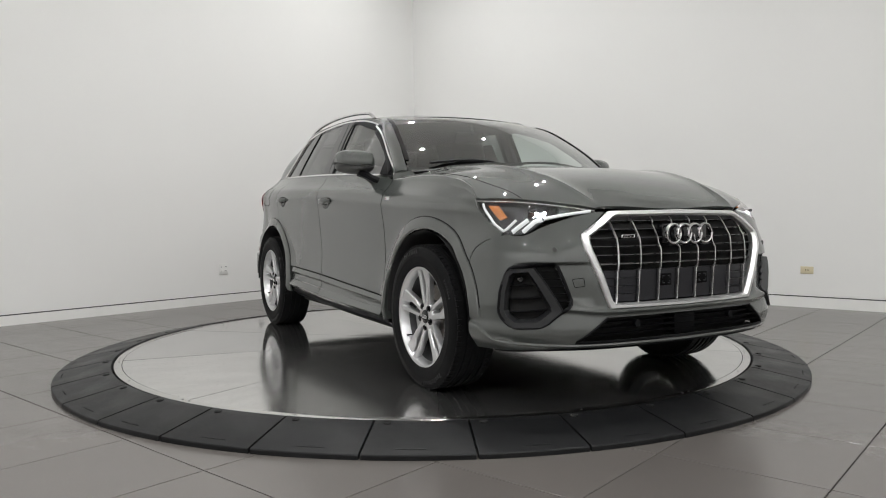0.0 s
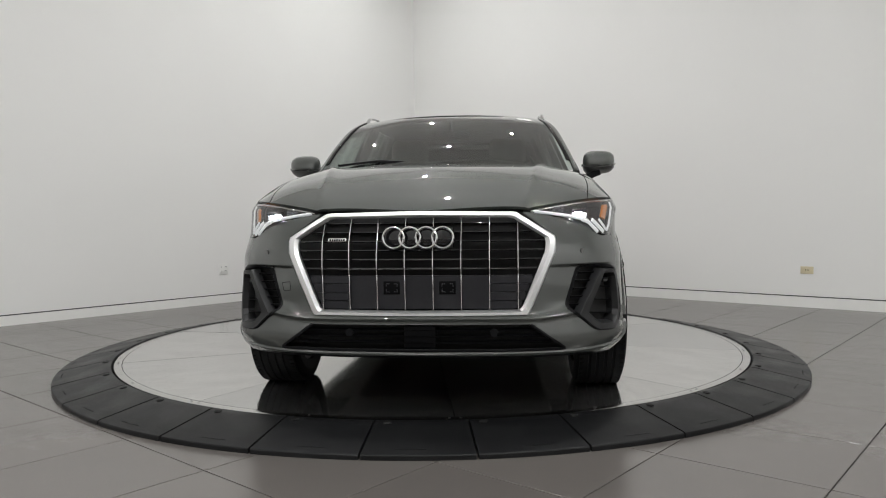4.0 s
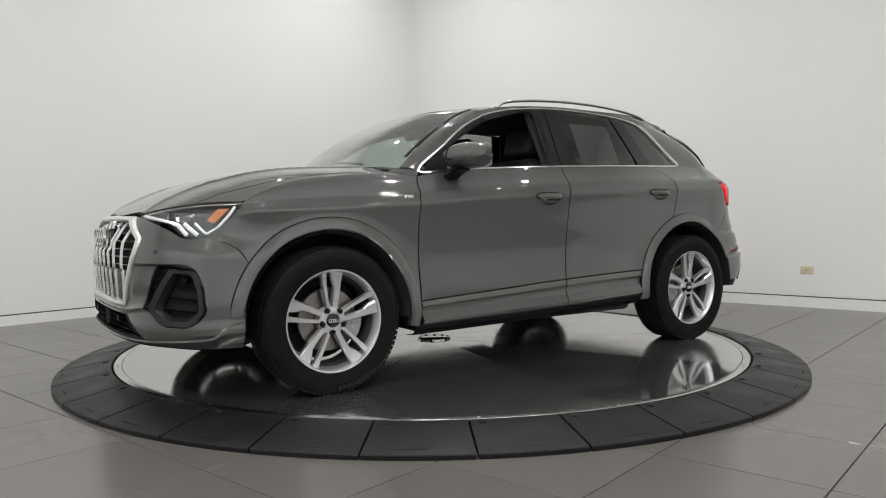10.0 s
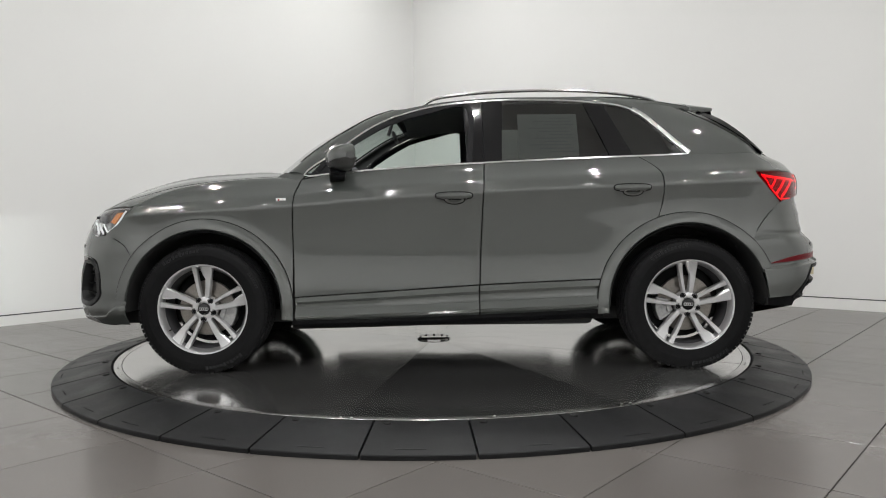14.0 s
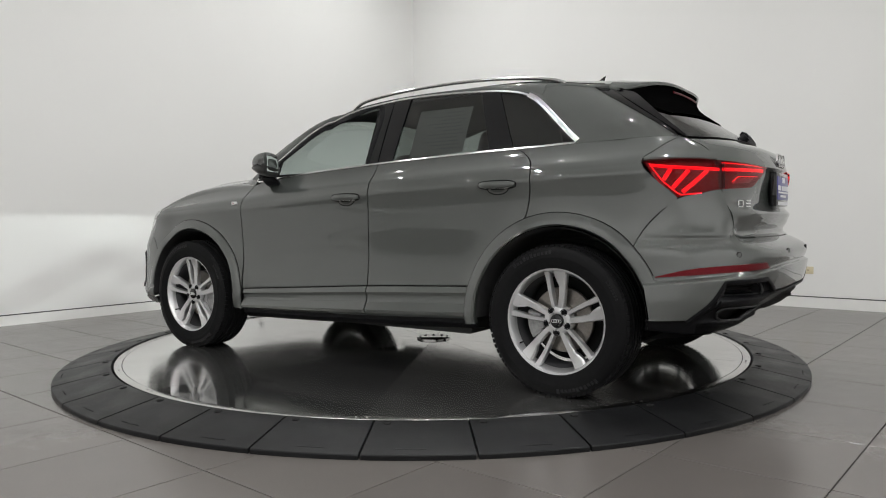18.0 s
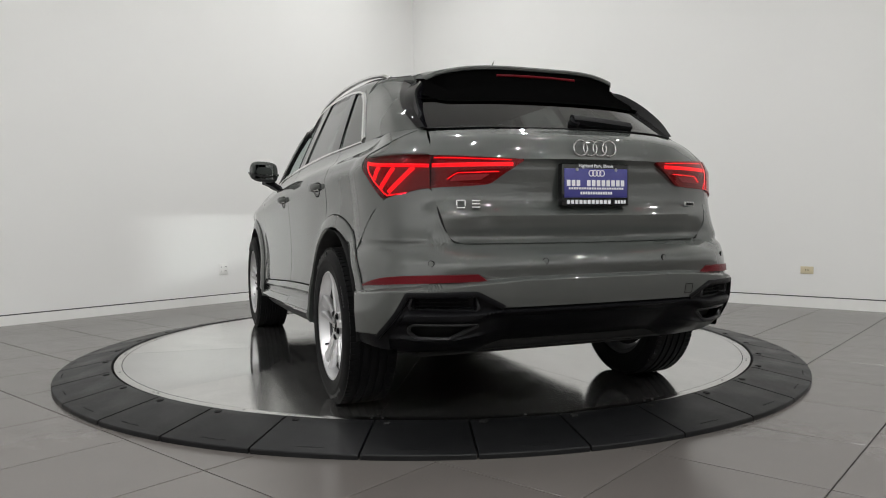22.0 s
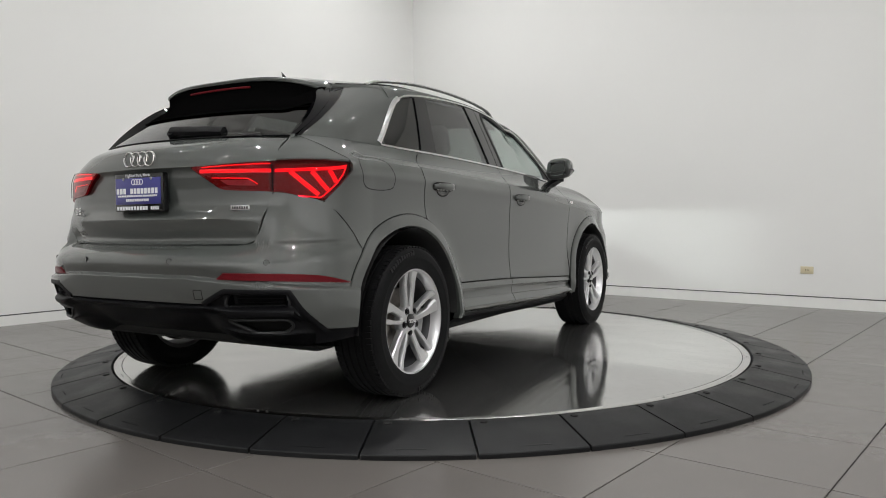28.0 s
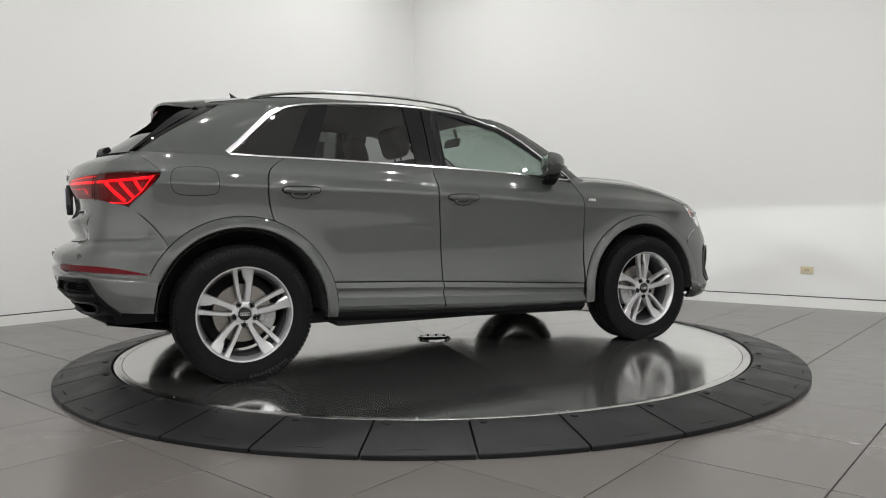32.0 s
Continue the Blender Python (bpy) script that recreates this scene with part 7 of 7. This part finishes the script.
def build_inside(car):
    # floor pan and underbody
    bm = bmesh.new()
    box(bm, (-1.70, -0.60, 0.235), (1.95, 0.60, 0.32), 0.03)
    part("underbody", bm, M_DARK, car, "black underbody")
    bm = bmesh.new()
    box(bm, (-0.83, -0.80, 0.235), (0.83, 0.80, 0.36), 0.03)
    part("floor_pan", bm, M_DARK, car, "black floor pan")
    # plain blocks added in the engine bay and boot to stop the light
    bm = bmesh.new()
    box(bm, (0.88, -0.52, 0.30), (1.95, 0.52, 0.80), 0.05)
    box(bm, (0.80, -0.70, 0.60), (0.90, 0.70, 1.06), 0.03)
    part("bulkhead", bm, M_DARK, car, "black block in the engine bay that stops light")
    bm = bmesh.new()
    box(bm, (-2.0, -0.52, 0.30), (-0.95, 0.52, 0.80), 0.05)
    box(bm, (-1.95, -0.60, 0.72), (-1.0, 0.60, 0.98), 0.05)
    part("boot_floor", bm, M_DARK, car, "black blocks in the boot that stop light")
    for s in (1, -1):
        # dark sheet behind the panels, added so that gaps stay black
        bm = bmesh.new()
        def under(x, z):
            z = min(z, EDGE_Z(x) - 0.09) if x > 0.8 else z
            return side_xz(x, z) - Vector((0, 0.055, 0))
        rows = [[under(x, z) for x in np.linspace(-1.72, 1.66, 70)] for z in np.linspace(0.33, 1.04, 20)]
        sheet(bm, rows, s, lip=0)
        cut(bm, lambda c: min(math.hypot(c.x - 1.34, c.z - 0.352), math.hypot(c.x + 1.34, c.z - 0.357)) < 0.445)
        part("inner_side", bm, M_DARK, car, "black sheet behind the body side that blocks gaps")
        # door cards at the window line
        bm = bmesh.new()
        rows = [[Vector((x, BELT_IN(x) - 0.03 - o, BELT(x) + dz)) for x in np.linspace(-1.35, 0.78, 24)] for o, dz in ((0.0, 0.004), (0.03, 0.006), (0.06, -0.02), (0.07, -0.35))]
        sheet(bm, rows, s, lip=0)
        part("door_card", bm, M_SEAT_TRIM, car, "black inner door trim", 40)
        # sill cover and inner pillars
        bm = bmesh.new()
        rows = [[Vector((x, 0.865 + o, SILL(x) + dz)) for x in np.linspace(-0.88, 0.86, 12)] for o, dz in ((-0.01, 0.012), (-0.012, -0.02), (-0.05, -0.055), (-0.12, -0.06))]
        sheet(bm, rows, s, lip=0)
        part("sill_skirt", bm, M_BLACK, car, "black plastic sill skirt", 40)
        for x0, x1, xt in ((-0.26, -0.13, -0.22), (-1.30, -0.98, -1.0)):
            bm = bmesh.new()
            rows = [[Vector((x + (xt - x0) * t * 0.5, glass_y(x, BELT(x) + 0.36 * t) - 0.035, BELT(x) + 0.36 * t)) for x in (x0, x1)] for t in np.linspace(0, 1, 6)]
            sheet(bm, rows, s, lip=0.03)
            part("inner_pillar", bm, M_SEAT_TRIM, car, "black inner pillar trim")
    bm = bmesh.new()
    rows = [[Vector((x, f * (ROOF_HALF(x) - 0.01), roof_z(x, f * ROOF_HALF(x)) - 0.035)) for f in np.linspace(-1, 1, 13)] for x in np.linspace(0.27, -1.45, 14)]
    grid(bm, rows)
    part("headliner", bm, M_SEAT_TRIM, car, "black headliner")
    # dashboard
    bm = bmesh.new()
    rows = []
    for x, z in ((0.93, 1.06), (0.85, 1.085), (0.72, 1.085), (0.62, 1.06), (0.58, 1.00), (0.60, 0.85), (0.64, 0.70)):
        rows.append([Vector((x - 0.05 * (abs(y) / 0.7) ** 2, y, z - 0.02 * (abs(y) / 0.7) ** 2 + (0.035 * math.exp(-((y - 0.36) / 0.16) ** 2) if 0.55 < x < 0.8 else 0))) for y in np.linspace(-0.70, 0.70, 30)])
    sheet(bm, rows, 1, lip=0)
    part("dashboard", bm, M_SEAT, car, "black dashboard", 40)
    bm = bmesh.new()
    m = pose(0.48, 0.36, 0.985, 0, -65)
    sec = section(0.016, 0.016)
    ring = [m @ Vector((0.18 * math.cos(a), 0.18 * math.sin(a), 0)) for a in np.linspace(0, 2 * math.pi, 40, endpoint=False)]
    sweep(bm, ring, sec, True, normals=[m.to_3x3() @ Vector((0, 0, 1))] * 40)
    box(bm, (-0.07, -0.16, -0.03), (0.05, 0.16, 0.01), 0.02, m)
    part("steering_wheel", bm, M_SEAT, car, "black steering wheel", 50)
    bm = bmesh.new()
    box(bm, (-0.012, -0.11, -0.032), (0.012, 0.11, 0.032), 0.012, pose(0.33, 0, 1.385, 0, 15))
    cyl(bm, 0.012, 0.012, 0.09, pose(0.36, 0, 1.44, 0, -20), 12)
    part("rear_view_mirror", bm, M_SEAT, car, "black rear-view mirror")
    # seats
    for y in (0.36, -0.36):
        bm = bmesh.new()
        box(bm, (-0.05, -0.25, 0.0), (0.45, 0.25, 0.17), 0.06, pose(-0.02, y, 0.52, 0, -6), 4)
        seat = part("front_seat", bm, M_SEAT, car, "black leather front seat", 60)
        bm = bmesh.new()
        box(bm, (-0.08, -0.25, 0.0), (0.08, 0.25, 0.62), 0.07, pose(-0.06, y, 0.62, 0, -18), 4)
        part("backrest", bm, M_SEAT, seat, smooth=60)
        bm = bmesh.new()
        box(bm, (-0.055, -0.135, 0.66), (0.055, 0.135, 0.86), 0.05, pose(-0.06, y, 0.60, 0, -17), 4)
        for dy in (-0.05, 0.05):
            cyl(bm, 0.006, 0.006, 0.12, pose(-0.06, y, 0.60, 0, -17) @ pose(0, dy, 0.63), 8)
        part("headrest", bm, M_SEAT, seat, smooth=60)
    bm = bmesh.new()
    box(bm, (-0.05, -0.62, 0.0), (0.45, 0.62, 0.18), 0.06, pose(-0.90, 0, 0.55, 0, -6), 4)
    bench = part("rear_seat", bm, M_SEAT, car, "black leather rear bench", 60)
    bm = bmesh.new()
    box(bm, (-0.08, -0.62, 0.0), (0.08, 0.62, 0.58), 0.06, pose(-0.92, 0, 0.62, 0, -20), 4)
    part("backrest", bm, M_SEAT, bench, smooth=60)
    for y in (-0.40, 0.0, 0.40):
        bm = bmesh.new()
        box(bm, (-0.045, -0.12, 0.60), (0.045, 0.12, 0.74 if y else 0.68), 0.04, pose(-0.92, y, 0.60, 0, -20), 4)
        part("headrest", bm, M_SEAT, bench, smooth=60)
    # price sheet in the rear side window
    bm = bmesh.new()
    q = coons([(-0.76, 1.19), (-0.42, 1.175)], [(-0.76, 1.44), (-0.42, 1.44)], [(-0.76, 1.19), (-0.76, 1.44)], [(-0.42, 1.175), (-0.42, 1.44)], 8, 6)
    sheet(bm, [[glass_xz(x, z) for x, z in r] for r in q], 1, -0.014, lip=0)
    sticker = part("price_sheet", bm, M_SHEET, car, "printed price sheet behind the dark rear window")
    bm = bmesh.new()
    for k, z in enumerate(np.linspace(1.215, 1.415, 11)):
        x1 = -0.44 - 0.03 * (k % 3)
        rows = [[glass_xz(x, z + dz) for x in np.linspace(-0.74 + 0.012 * (k * 5 % 4), -0.60 + 0.03 * (k * 7 % 5), 5)] for dz in (-0.003, 0.003)]
        sheet(bm, rows, 1, -0.0132, lip=0)
    part("print_lines", bm, M_PRINT, sticker)


M_SHEET = material("greyed_paper", (0.42, 0.42, 0.41), 0.6, grain=0.06, grain_scale=30)
M_PRINT = material("grey_print", (0.33, 0.33, 0.34), 0.6, grain=0.05)


def build_car():
    car = thing("car", "grey compact SUV with silver wheels on the turntable, its lamps lit", "car")
    for x, y, turned in ((1.34, 0.795, False), (1.34, -0.795, True), (-1.34, 0.785, False), (-1.34, -0.785, True)):
        build_wheel(car, x, y, turned)
    rear_edge = [(-0.868, 0.50), (-0.885, 0.56)] + arc(ARCH_R, 24, 70, 6) + [(-1.200, 0.93), (-1.205, 1.02), (-1.192, 1.092), (-1.125, 1.155), (-1.088, BELT(-1.088) - 0.004)]
    rear_edge = [(x + GAP, z) for x, z in rear_edge]
    rear_low = {"edge": rear_edge, "bottom": [rear_edge[0]] + [(x, CREASE(x) + 0.003) for x in (-0.7, -0.5, -0.3)] + [(-0.190 - GAP, CREASE(-0.19) + 0.003)], "trim_x": -0.862}
    for s in (1, -1):
        build_wing(car, s)
        build_arch(car, s, ARCH_F, 6, 188, "front_arch_trim")
        build_arch(car, s, ARCH_R, -6, 158, "rear_arch_trim")
        build_door(car, s, "front_door", DOOR_A, DOOR_B, None, (-0.050, 0.957))
        build_door(car, s, "rear_door", DOOR_B, rear_edge, rear_low, (-1.030, 0.992))
        build_windows(car, s)
        build_cant_rail(car, s)
        build_quarter(car, s)
        build_cowl_corner(car, s)
        build_rails(car, s)
        build_mirror(car, s)
    build_hood(car)
    build_front(car)
    build_rear(car)
    build_inside(car)
    return car


# ---------- build ----------
ground = build_room()
build_outlets()
build_lamps()
build_ring()
disc = build_disc()
car = build_car()
build_tiles(ground)


def motions():
    rows_car, rows_disc = [], []
    for t in range(33):
        a = TURN_START + TURN_RATE * t
        rows_disc.append((t, pose(0, 0, 0, 0, 0, a)))
        rows_car.append((t, pose(0, 0, 0, 0, 0, a) @ pose(CAR_OFFSET[0], CAR_OFFSET[1], 0.0)))
    walk(disc, rows_disc)
    walk(car, rows_car)


motions()
